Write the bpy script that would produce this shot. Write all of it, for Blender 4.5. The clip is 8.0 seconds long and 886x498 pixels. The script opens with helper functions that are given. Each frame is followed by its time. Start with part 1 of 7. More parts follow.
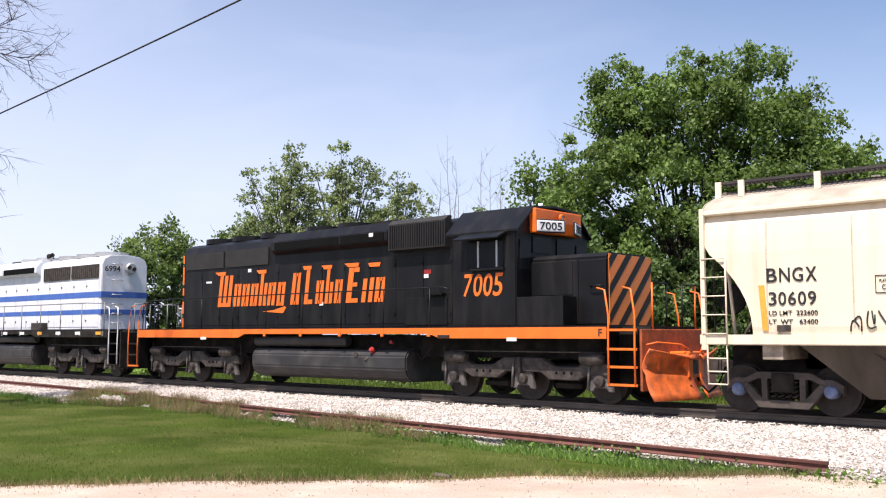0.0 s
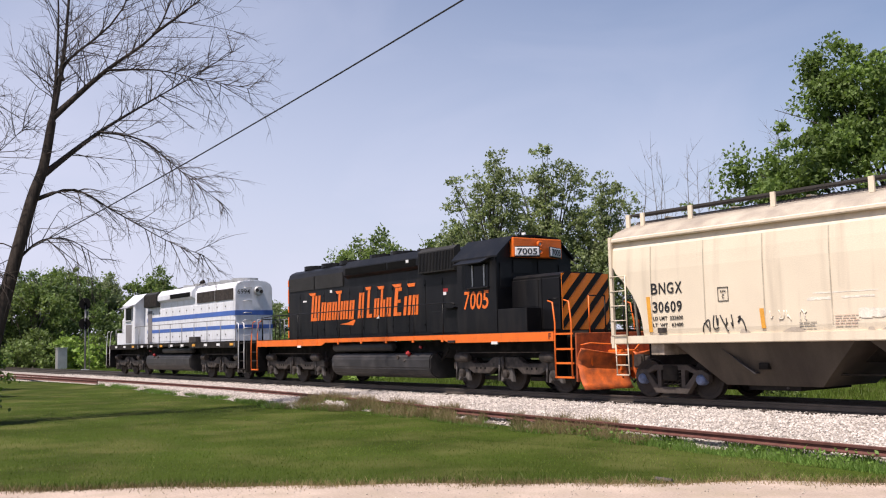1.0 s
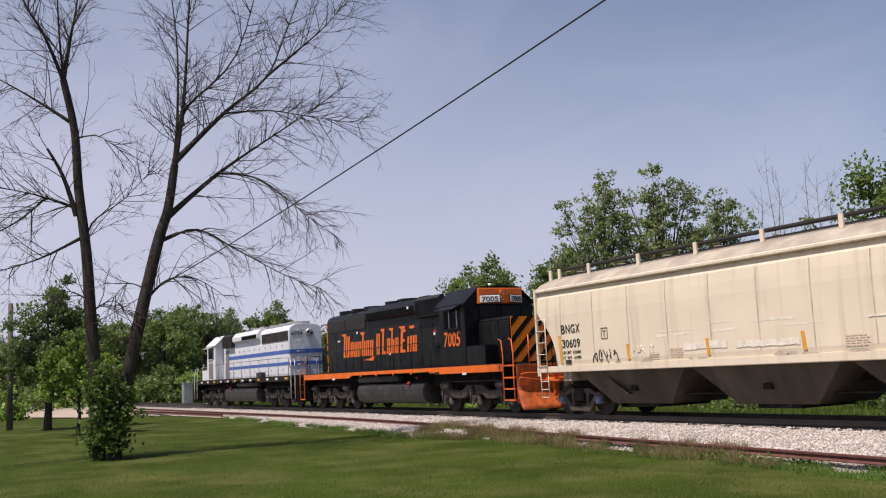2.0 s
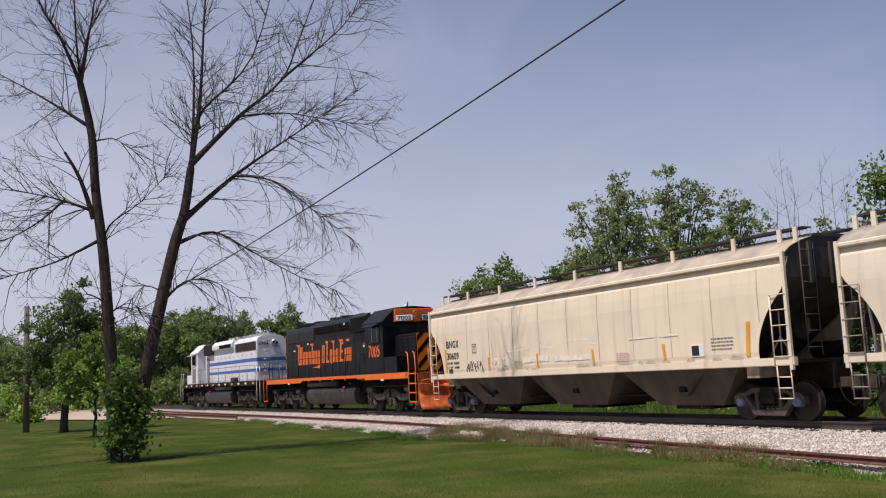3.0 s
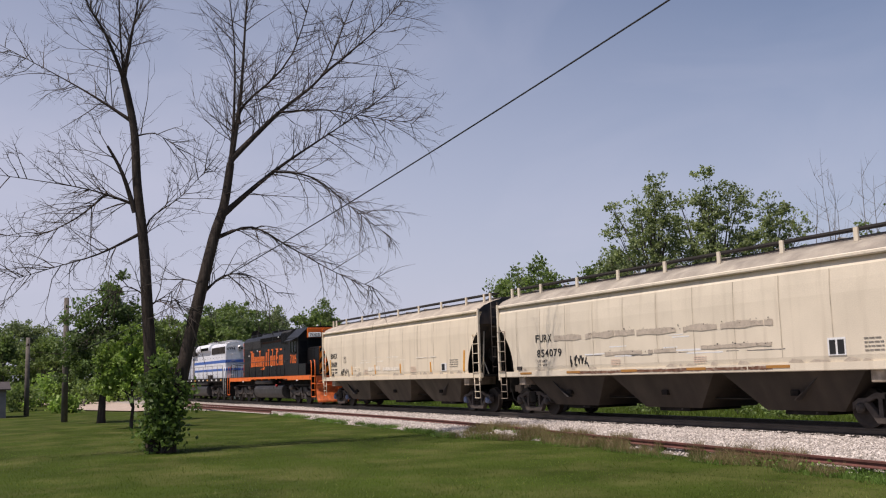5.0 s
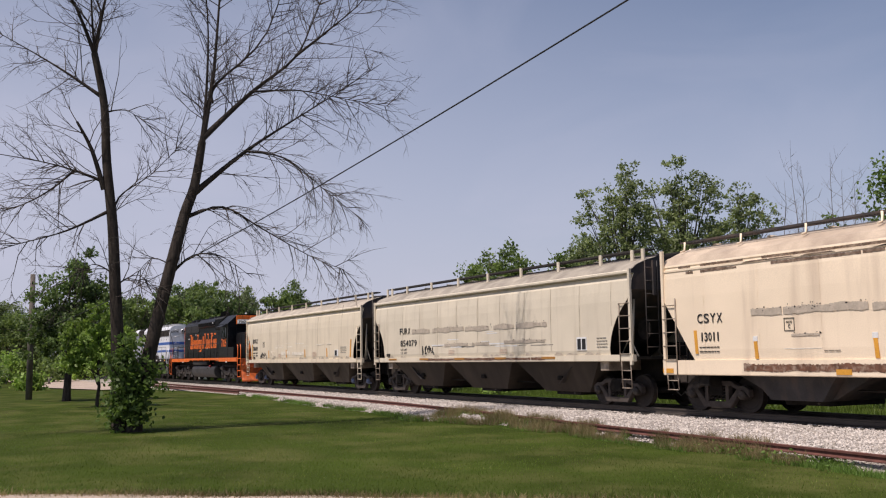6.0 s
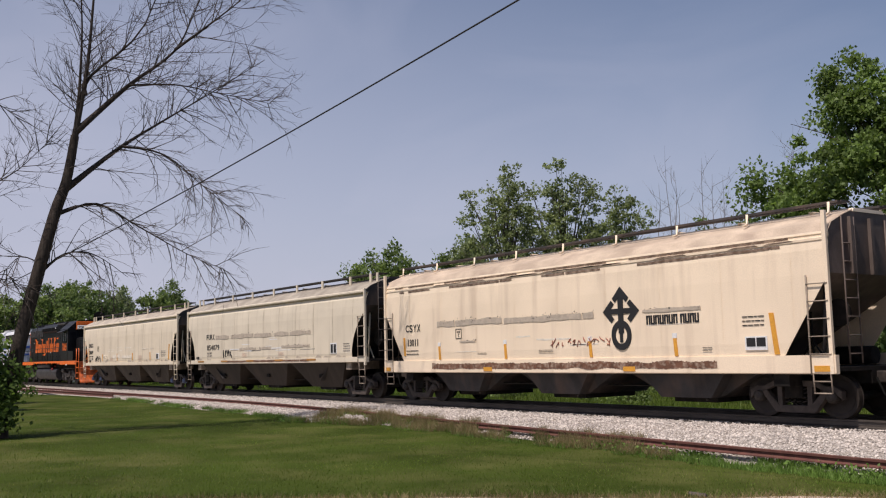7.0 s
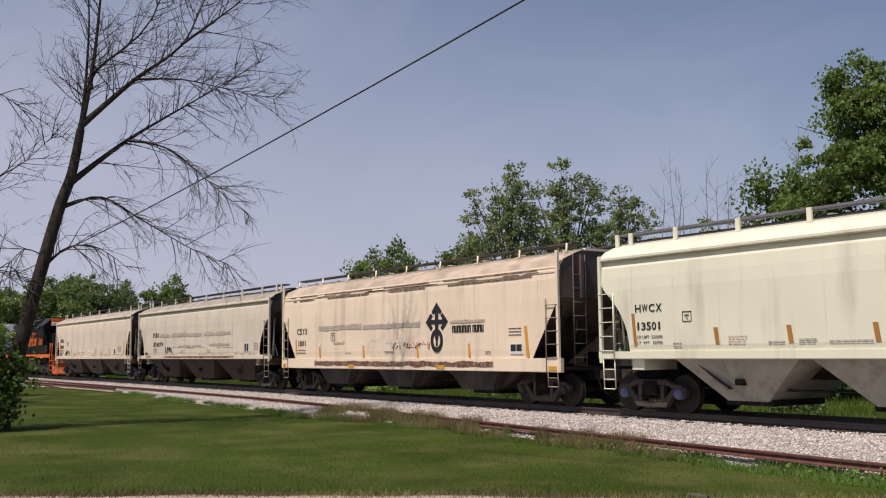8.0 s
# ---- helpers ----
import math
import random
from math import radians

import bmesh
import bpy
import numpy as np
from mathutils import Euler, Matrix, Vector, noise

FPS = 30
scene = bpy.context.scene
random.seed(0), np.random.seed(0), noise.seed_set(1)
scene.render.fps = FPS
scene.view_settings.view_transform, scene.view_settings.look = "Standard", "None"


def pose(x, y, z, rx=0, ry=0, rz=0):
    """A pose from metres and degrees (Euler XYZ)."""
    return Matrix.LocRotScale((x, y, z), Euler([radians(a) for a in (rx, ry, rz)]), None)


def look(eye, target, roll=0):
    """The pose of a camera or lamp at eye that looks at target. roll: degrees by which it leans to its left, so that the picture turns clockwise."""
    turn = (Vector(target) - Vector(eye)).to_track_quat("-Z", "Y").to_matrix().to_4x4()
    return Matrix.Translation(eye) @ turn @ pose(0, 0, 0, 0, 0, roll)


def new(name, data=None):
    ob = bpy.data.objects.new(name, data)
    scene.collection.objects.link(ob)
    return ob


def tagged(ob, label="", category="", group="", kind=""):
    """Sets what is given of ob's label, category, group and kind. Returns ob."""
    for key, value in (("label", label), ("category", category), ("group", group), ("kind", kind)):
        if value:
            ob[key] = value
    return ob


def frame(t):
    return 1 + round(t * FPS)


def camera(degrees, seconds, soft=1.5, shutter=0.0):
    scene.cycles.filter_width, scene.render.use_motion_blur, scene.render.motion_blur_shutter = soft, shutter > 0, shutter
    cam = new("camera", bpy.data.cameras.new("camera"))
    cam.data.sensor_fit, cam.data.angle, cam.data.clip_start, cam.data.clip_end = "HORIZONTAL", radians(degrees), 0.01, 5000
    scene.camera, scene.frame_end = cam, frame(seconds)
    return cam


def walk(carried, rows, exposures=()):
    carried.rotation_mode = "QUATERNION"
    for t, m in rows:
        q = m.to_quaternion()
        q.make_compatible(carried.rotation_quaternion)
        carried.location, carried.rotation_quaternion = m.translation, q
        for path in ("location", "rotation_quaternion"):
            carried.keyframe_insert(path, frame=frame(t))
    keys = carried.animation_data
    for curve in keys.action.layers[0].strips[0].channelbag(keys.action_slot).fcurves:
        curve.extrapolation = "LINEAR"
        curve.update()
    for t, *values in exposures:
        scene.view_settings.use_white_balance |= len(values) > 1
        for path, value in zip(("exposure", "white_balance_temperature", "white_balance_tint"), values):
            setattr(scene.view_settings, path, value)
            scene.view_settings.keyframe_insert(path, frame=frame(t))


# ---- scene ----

# The track runs along x with the top of rail at z = 0; the train rolls towards -x.
cam = camera(49.63, 8.0, soft=1.15)
PATH = [
    (0, pose(0.191, -18.876, 1.506, 95.11, 0.02, 41.85)),
    (0.5, pose(0.179, -18.897, 1.506, 94.36, 0.84, 47.66)),
    (1, pose(0.164, -18.923, 1.506, 95.45, 1.37, 54.21)),
    (1.5, pose(0.131, -18.979, 1.506, 96.64, 1.86, 59.10)),
    (2, pose(0.115, -19.008, 1.506, 97.30, 2.80, 60.94)),
    (2.2, pose(0.105, -19.025, 1.506, 97.45, 2.85, 61.60)),
    (3.5, pose(0.037, -19.141, 1.506, 97.46, 2.87, 61.74)),
    (4, pose(0.013, -19.184, 1.506, 97.25, 2.35, 63.31)),
    (4.5, pose(0.006, -19.195, 1.506, 97.48, 1.90, 63.70)),
    (6, pose(0.006, -19.195, 1.506, 96.44, 0.81, 61.68)),
    (6.5, pose(0.010, -19.188, 1.506, 96.37, 1.06, 58.20)),
    (7, pose(0.009, -19.189, 1.506, 96.31, 1.26, 54.76)),
    (7.5, pose(0.006, -19.194, 1.506, 96.24, 1.55, 55.05)),
    (8, pose(0.000, -19.205, 1.506, 96.19, 0.51, 54.87)),
]
EXPOSURE = [(0.0, 0.78, 6300, 15), (0.5, 0.62, 6350, 16), (1.0, 0.38, 6450, 17), (2.0, 0.08, 6500, 18), (4.0, -0.02, 6500, 18), (7.0, -0.14, 6450, 17), (8.0, -0.2, 6450, 17)]
walk(cam, PATH, EXPOSURE)

# place of the train's zero mark along the track, second by second
TRAIN = [(0, -26.47), (0.5, -30.53), (1, -34.64), (1.5, -38.80), (2, -42.96), (3.5, -55.42), (4, -59.57), (4.5, -63.71), (6, -76.19), (6.5, -80.37), (7, -84.47), (7.5, -88.57), (8, -92.72)]

# ---- light ----
SUN_FROM = Vector((0.07, -0.445, 0.893)).normalized()
world = bpy.data.worlds.new("world")
scene.world = world
world.use_nodes = True
wn = world.node_tree.nodes
sky = wn.new("ShaderNodeTexSky")
sky.sky_type = "NISHITA"
sky.sun_disc = False
sky.sun_elevation = math.asin(SUN_FROM.z)
sky.sun_rotation = math.atan2(SUN_FROM.x, SUN_FROM.y)
sky.air_density, sky.dust_density, sky.ozone_density = 1.0, 1.0, 2.5
wn["Background"].inputs["Strength"].default_value = 0.092
wl = world.node_tree.links
# thin summer haze: whitens the sky towards the horizon all round
wco, whz = wn.new("ShaderNodeTexCoord"), wn.new("ShaderNodeMapRange")
whz.inputs["From Min"].default_value, whz.inputs["From Max"].default_value = 0.0, 0.49
whz.inputs["To Min"].default_value, whz.inputs["To Max"].default_value = 0.85, 0.0
wmix = wn.new("ShaderNodeMix")
wmix.data_type = "RGBA"
wlean = wn.new("ShaderNodeVectorMath")
wlean.operation, wlean.inputs[1].default_value = "DOT_PRODUCT", (0.15, 0.2, 1.0)
wl.new(wco.outputs["Generated"], wlean.inputs[0])
wl.new(wlean.outputs["Value"], whz.inputs["Value"])
# faint torn wisps of high cloud
wmap, wcl, wcr, wsum = wn.new("ShaderNodeMapping"), wn.new("ShaderNodeTexNoise"), wn.new("ShaderNodeMapRange"), wn.new("ShaderNodeMath")
wmap.inputs["Scale"].default_value = (1.6, 2.2, 5.0)
wmap.inputs["Rotation"].default_value = (0.3, 0.25, 0.4)
wcl.inputs["Scale"].default_value, wcl.inputs["Detail"].default_value, wcl.inputs["Distortion"].default_value = 1.7, 6.0, 0.8
wcr.inputs["From Min"].default_value, wcr.inputs["From Max"].default_value = 0.45, 0.78
wcr.inputs["To Max"].default_value = 0.16
wsum.operation, wsum.use_clamp = "ADD", True
wl.new(wco.outputs["Generated"], wmap.inputs["Vector"])
wl.new(wmap.outputs["Vector"], wcl.inputs["Vector"])
wl.new(wcl.outputs[0], wcr.inputs["Value"])
wl.new(whz.outputs["Result"], wsum.inputs[0])
wl.new(wcr.outputs["Result"], wsum.inputs[1])
wl.new(wsum.outputs[0], wmix.inputs["Factor"])
wcol = [i for i in wmix.inputs if i.type == "RGBA"]
wl.new(sky.outputs["Color"], wcol[0])
wcol[1].default_value = (6.1, 6.4, 7.6, 1)
wl.new([o for o in wmix.outputs if o.type == "RGBA"][0], wn["Background"].inputs["Color"])
sun = new("sun", bpy.data.lights.new("sun", "SUN"))
sun.data.energy, sun.data.angle, sun.data.color = 5.0, radians(0.5), (1.0, 0.92, 0.80)
sun.matrix_world = look(SUN_FROM * 80, (0, 0, 0))


# ---- materials ----
def mat(name, col, rough=0.6, metal=0.0, var=0.15, scale=2.0, bump=0.15, bscale=40.0, dirt=None, dirt_amount=0.35,
        streak=(1, 1, 1), island=False, obj_random=0.0, fine=0.1, shine=0.4):
    """Two scales of colour variation, optional dirt patches, fine relief."""
    m = bpy.data.materials.new(name)
    m.use_nodes = True
    n, k = m.node_tree.nodes, m.node_tree.links
    b = n["Principled BSDF"]
    b.inputs["Specular IOR Level"].default_value = shine
    b.inputs["Roughness"].default_value, b.inputs["Metallic"].default_value = rough, metal
    co = n.new("ShaderNodeTexCoord")

    def noise_node(s, detail=4.0, stretch=None):
        t = n.new("ShaderNodeTexNoise")
        t.inputs["Scale"].default_value, t.inputs["Detail"].default_value = s, detail
        if stretch:
            mp = n.new("ShaderNodeMapping")
            mp.inputs["Scale"].default_value = stretch
            k.new(co.outputs["Object"], mp.inputs["Vector"])
            k.new(mp.outputs["Vector"], t.inputs["Vector"])
        else:
            k.new(co.outputs["Object"], t.inputs["Vector"])
        return t.outputs["Fac"]

    def mix(fac, a, c, kind="MIX"):
        x = n.new("ShaderNodeMix")
        x.data_type, x.blend_type = "RGBA", kind
        if isinstance(fac, float):
            x.inputs["Factor"].default_value = fac
        else:
            k.new(fac, x.inputs["Factor"])
        for s, v in (("A", a), ("B", c)):
            sock = [i for i in x.inputs if i.name == s and i.type == "RGBA"][0]
            if isinstance(v, tuple):
                sock.default_value = (*v, 1)
            else:
                k.new(v, sock)
        return [o for o in x.outputs if o.type == "RGBA"][0]

    def ramp(fac, lo, hi):
        r = n.new("ShaderNodeMapRange")
        r.inputs["From Min"].default_value, r.inputs["From Max"].default_value = lo, hi
        k.new(fac, r.inputs["Value"])
        return r.outputs["Result"]

    lo = tuple(c * (1 - var) for c in col)
    hi = tuple(min(1, c * (1 + var)) for c in col)
    c = mix(ramp(noise_node(scale), 0.3, 0.7), lo, hi)
    if fine:
        c = mix(ramp(noise_node(bscale, 3), 0.3, 0.75), c, mix(1.0, c, (1 - 2.5 * fine,) * 3, "MULTIPLY"))
    if dirt:
        f = ramp(noise_node(scale * 1.6, 6, streak), 0.62 - dirt_amount * 0.5, 0.85)
        c = mix(f, c, dirt)
    if island or obj_random:
        if island:
            src = n.new("ShaderNodeNewGeometry").outputs["Random Per Island"]
        else:
            src = n.new("ShaderNodeObjectInfo").outputs["Random"]
        amt = obj_random or 0.4
        hv = n.new("ShaderNodeHueSaturation")
        k.new(ramp(src, 0, 1), hv.inputs["Value"])
        r = hv.inputs["Value"].links[0].from_node
        r.inputs["To Min"].default_value, r.inputs["To Max"].default_value = 1 - amt, 1 + amt
        k.new(c, hv.inputs["Color"])
        c = hv.outputs["Color"]
    k.new(c, b.inputs["Base Color"])
    if bump:
        bp = n.new("ShaderNodeBump")
        bp.inputs["Strength"].default_value, bp.inputs["Distance"].default_value = bump, 0.02
        k.new(noise_node(bscale, 3), bp.inputs["Height"])
        k.new(bp.outputs["Normal"], b.inputs["Normal"])
    return m


def leaf_mat(name, col, amt=0.4, glow=0.5):
    m = mat(name, col, rough=0.5, var=0.38, scale=0.35, bump=0, fine=0, island=True, obj_random=amt * 0.75)
    n, k = m.node_tree.nodes, m.node_tree.links
    b, out = n["Principled BSDF"], n["Material Output"]
    b.inputs["Specular IOR Level"].default_value = 0.12
    tr = n.new("ShaderNodeBsdfTranslucent")
    src = b.inputs["Base Color"].links[0].from_socket
    thin = n.new("ShaderNodeMix")
    thin.data_type, thin.blend_type = "RGBA", "MULTIPLY"
    thin.inputs["Factor"].default_value = 1.0
    cols = [i for i in thin.inputs if i.type == "RGBA"]
    k.new(src, cols[0])
    cols[1].default_value = (glow * 1.7, glow * 1.8, glow * 1.1, 1)
    k.new([o for o in thin.outputs if o.type == "RGBA"][0], tr.inputs["Color"])
    mx = n.new("ShaderNodeAddShader")
    k.new(b.outputs[0], mx.inputs[0])
    k.new(tr.outputs[0], mx.inputs[1])
    k.new(mx.outputs[0], out.inputs["Surface"])
    return m


BLACK = mat("black_paint", (0.0075, 0.0075, 0.009), 0.42, shine=0.2, var=0.3, scale=1.2, dirt=(0.022, 0.020, 0.019), dirt_amount=0.3, streak=(1.5, 1, 0.3))
ORANGE = mat("orange_paint", (0.85, 0.17, 0.02), 0.45, var=0.1, dirt=(0.45, 0.12, 0.03), dirt_amount=0.1)
WHITE = mat("white_paint", (0.75, 0.77, 0.82), 0.45, var=0.06, dirt=(0.5, 0.47, 0.45), dirt_amount=0.2, streak=(2, 1, 0.3))
BLUE = mat("blue_paint", (0.06, 0.14, 0.45), 0.45, var=0.12)
GRILLE = mat("grille_dark", (0.02, 0.019, 0.018), 0.7, var=0.3, bscale=90, bump=0.6)
GLASS = mat("dark_glass", (0.012, 0.013, 0.015), 0.12, var=0.1, bump=0, fine=0)
STEEL = mat("grimy_steel", (0.035, 0.029, 0.026), 0.6, metal=0.1, var=0.4, scale=5, dirt=(0.10, 0.08, 0.066), dirt_amount=0.45)
UNDER = mat("underframe_black", (0.016, 0.014, 0.013), 0.85, shine=0.15, var=0.4, dirt=(0.045, 0.038, 0.032))
TREAD = mat("wheel_steel", (0.034, 0.026, 0.022), 0.6, metal=0.2, var=0.3, scale=6)
CREAM = mat("cream_paint", (0.76, 0.66, 0.51), 0.5, var=0.05, scale=0.8, dirt=(0.50, 0.42, 0.32), dirt_amount=0.18, streak=(2.5, 1, 0.18), fine=0.04)
GREYCREAM = mat("weathered_cream_paint", (0.72, 0.64, 0.51), 0.55, var=0.07, scale=0.8, dirt=(0.50, 0.43, 0.33), dirt_amount=0.18, streak=(2.5, 1, 0.2), fine=0.05)
WARM = mat("warm_beige_paint", (0.90, 0.75, 0.57), 0.5, var=0.06, scale=0.7, dirt=(0.56, 0.44, 0.33), dirt_amount=0.18, streak=(2.2, 1, 0.2), fine=0.05)
PALE = mat("pale_green_cream_paint", (0.79, 0.77, 0.60), 0.42, var=0.04, scale=0.6, dirt=(0.5, 0.47, 0.36), dirt_amount=0.12, streak=(2, 1, 0.3), fine=0.03)
ROOF_GREY = mat("grimy_grey_roof", (0.50, 0.435, 0.35), 0.7, var=0.2, scale=1.0, dirt=(0.24, 0.20, 0.165), dirt_amount=0.5, streak=(1.2, 1, 1))
ROOF_DARK = mat("dark_grimy_roof", (0.43, 0.38, 0.31), 0.7, var=0.25, scale=1.0, dirt=(0.18, 0.155, 0.13), dirt_amount=0.5, streak=(1.2, 1, 1))
ROOF_WARM = mat("stained_beige_roof", (0.62, 0.50, 0.38), 0.6, var=0.2, scale=0.8, dirt=(0.26, 0.19, 0.145), dirt_amount=0.5, streak=(0.8, 1, 1.5))
# bay steels: browns far darker than the car sides, the second darker still
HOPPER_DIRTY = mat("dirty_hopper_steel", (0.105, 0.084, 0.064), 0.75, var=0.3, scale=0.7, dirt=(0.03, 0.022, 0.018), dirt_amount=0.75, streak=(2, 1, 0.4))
HOPPER_DARK = mat("dark_brown_hopper_steel", (0.062, 0.047, 0.036), 0.8, var=0.35, scale=0.8, dirt=(0.03, 0.023, 0.019), dirt_amount=0.6, streak=(2, 1, 0.4))
END_BROWN = mat("brown_end_sheet", (0.15, 0.115, 0.10), 0.7, var=0.3, scale=1.5, dirt=(0.06, 0.045, 0.04), dirt_amount=0.4, streak=(1, 1, 0.4))
HOPPER_GREY = mat("grey_hopper_steel", (0.42, 0.40, 0.34), 0.6, var=0.12, dirt=(0.2, 0.17, 0.13), dirt_amount=0.25)
# near-black: shade at the car ends put into the colour, brown patches over it
END_DARK = mat("shade_dark_end_sheet", (0.05, 0.045, 0.045), 0.75, var=0.4, scale=1.5, dirt=(0.12, 0.08, 0.06), streak=(1, 1, 0.4))
GRATING = mat("weathered_grating", (0.05, 0.044, 0.04), 0.7, metal=0.2, var=0.3)
LADDER_GRIME = mat("grimy_ladder_paint", (0.40, 0.33, 0.26), 0.6, var=0.35, scale=3, dirt=(0.12, 0.09, 0.07), dirt_amount=0.5)
# brighter copy of the orange: sunlight on the nose plates put into the colour
LIT_ORANGE = mat("lit_orange_paint", (0.95, 0.24, 0.015), 0.3, var=0.05, bump=0)
GRIME = mat("brown_roof_grime", (0.15, 0.095, 0.065), 0.75, var=0.3, scale=5, dirt=(0.42, 0.32, 0.24), dirt_amount=0.4)
GALV = mat("galvanised_grating", (0.22, 0.22, 0.23), 0.55, metal=0.4, var=0.2)
REDSPRAY = mat("red_spray", (0.36, 0.13, 0.085), 0.7, var=0.3, scale=6)
INK = mat("black_lettering", (0.02, 0.02, 0.022), 0.6, var=0.2)
FADED = mat("faded_lettering", (0.25, 0.23, 0.21), 0.7, var=0.3, bscale=15, fine=0.2)
GHOST = mat("ghost_lettering", (0.83, 0.76, 0.65), 0.6, var=0.15, scale=6)
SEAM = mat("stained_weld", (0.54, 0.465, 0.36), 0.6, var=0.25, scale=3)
REDINK = mat("red_lettering", (0.70, 0.48, 0.39), 0.6)
RUSTPATCH = mat("rust_patch", (0.16, 0.075, 0.045), 0.8, var=0.4, scale=6, dirt=(0.45, 0.36, 0.28), dirt_amount=0.3)
SCUFF = mat("scuffed_patch", (0.52, 0.445, 0.36), 0.6, var=0.15, scale=5, dirt=(0.34, 0.285, 0.23), dirt_amount=0.3)
BRONZE = mat("aged_amber_reflector", (0.42, 0.20, 0.045), 0.45, var=0.1)
AMBER = mat("amber_reflector", (0.75, 0.36, 0.05), 0.35, var=0.1)
HUB = mat("blue_grey_cap", (0.14, 0.18, 0.30), 0.5, var=0.3, scale=8)
PLATE_WHITE = mat("white_plate", (0.8, 0.8, 0.8), 0.4, var=0.03)
GLASS.node_tree.nodes["Principled BSDF"].inputs["Specular IOR Level"].default_value = 0.1
# pilot orange: shade put into the colour as a darker base, with dirt patches
SHADED_DIRTY_ORANGE = mat("shaded_grimy_orange_paint", (0.42, 0.095, 0.025), 0.6, var=0.25, scale=4, dirt=(0.10, 0.035, 0.02), dirt_amount=0.5)
RED = mat("red_paint", (0.33, 0.025, 0.025), 0.45)
RAIL_RUST = mat("rusty_rail", (0.125, 0.047, 0.036), 0.8, var=0.3, scale=5, dirt=(0.12, 0.055, 0.045))
RAIL_HEAD = mat("worn_rail", (0.10, 0.085, 0.075), 0.45, metal=0.5, var=0.2)
TIE = mat("creosoted_timber", (0.045, 0.036, 0.03), 0.85, var=0.4, scale=5, obj_random=0.3)
BALLAST = mat("limestone_bed", (0.44, 0.39, 0.345), 0.9, var=0.3, scale=9, bump=0.9, bscale=22, dirt=(0.25, 0.22, 0.18), dirt_amount=0.3, fine=0.3)
PEBBLE = mat("tan_pebbles", (0.48, 0.42, 0.36), 0.9, var=0.2, bump=0, island=True)
CAST = mat("rust_dusted_casting", (0.082, 0.066, 0.057), 0.75, var=0.35, scale=4, dirt=(0.04, 0.031, 0.027), dirt_amount=0.45)
DUST = mat("dusty_casting", (0.115, 0.105, 0.10), 0.8, var=0.4, scale=5, dirt=(0.06, 0.055, 0.053), dirt_amount=0.45)
STONE = mat("limestone_chips", (0.50, 0.45, 0.41), 0.85, var=0.12, bump=0, island=True)
GRAVEL = mat("gravel_drive", (0.46, 0.365, 0.30), 0.95, var=0.15, scale=1.2, bump=0.6, bscale=30, dirt=(0.33, 0.27, 0.2), dirt_amount=0.3, fine=0.12)
GRASS = mat("mown_grass", (0.045, 0.066, 0.010), 0.95, var=0.28, scale=0.4, bump=0.8, bscale=30, dirt=(0.105, 0.105, 0.035), dirt_amount=0.3, fine=0.15)
GRASS.node_tree.nodes["Principled BSDF"].inputs["Specular IOR Level"].default_value = 0.05
BLADE = leaf_mat("grass_blades", (0.066, 0.099, 0.016), glow=0.3)
WEED = leaf_mat("weed_leaves", (0.085, 0.14, 0.03), glow=0.3)
STRAW = leaf_mat("yellowed_blades", (0.105, 0.12, 0.032), glow=0.3)
DRY = leaf_mat("dry_grass", (0.17, 0.135, 0.07), glow=0.2)
BARK_DEAD = mat("dead_bark", (0.044, 0.035, 0.03), 0.95, var=0.35, scale=3, bump=0.8, bscale=18, streak=(3, 3, 0.4), dirt=(0.082, 0.068, 0.058), shine=0.15)
# paler than the trunk bark: sunlit highlights on the twigs put into the colour
BARK_TWIG = mat("lit_dry_twigs", (0.085, 0.068, 0.059), 0.95, var=0.3, scale=3, bump=0)
BARK = mat("grey_bark", (0.12, 0.105, 0.09), 0.95, var=0.3, bump=0.6, bscale=15)
BARK_PALE = mat("bleached_bark", (0.20, 0.175, 0.155), 0.95, var=0.3, bump=0.4, bscale=15)
POLE_WOOD = mat("weathered_pole", (0.14, 0.12, 0.105), 0.9, var=0.25, scale=4, bump=0.4, streak=(6, 6, 0.3), dirt=(0.07, 0.06, 0.05))
LEAF_BIG = leaf_mat("walnut_leaves", (0.080, 0.116, 0.034))
LEAF_COTTON = leaf_mat("cottonwood_leaves", (0.126, 0.150, 0.074))
LEAF_MID = leaf_mat("mixed_leaves", (0.086, 0.117, 0.041))
LEAF_DARK = leaf_mat("dark_leaves", (0.070, 0.102, 0.038))
LEAF_LIGHT = leaf_mat("young_leaves", (0.135, 0.195, 0.048))
LEAF_SUCKER = leaf_mat("sucker_leaves", (0.062, 0.096, 0.027), 0.55)
# far wood: distance haze put into a paler, greyer leaf colour
LEAF_FAR = leaf_mat("hazed_far_leaves", (0.104, 0.126, 0.070))
CABLE = mat("cable_black", (0.02, 0.02, 0.022), 0.6, bump=0)
SIGNAL_BLACK = mat("signal_black", (0.008, 0.008, 0.008), 0.9, shine=0.05)
SILVER = mat("aluminium_paint", (0.5, 0.5, 0.5), 0.4, metal=0.5, var=0.1)
SHED = mat("shed_siding", (0.2, 0.19, 0.2), 0.8, var=0.15)
ROOFING = mat("shed_roofing", (0.06, 0.05, 0.05), 0.9)


# ---- mesh helpers ----
def part(name, bm, material, parent, label=""):
    if isinstance(bm, bmesh.types.BMesh):
        me = bpy.data.meshes.new(name)
        bm.to_mesh(me)
        bm.free()
    else:
        me = bm
    if material and not me.materials:
        me.materials.append(material)
    ob = new(name, me)
    ob.parent = parent
    return tagged(ob, label)


def thing(name, label, category, group="", kind=""):
    return tagged(new(name), label, category, group, kind)


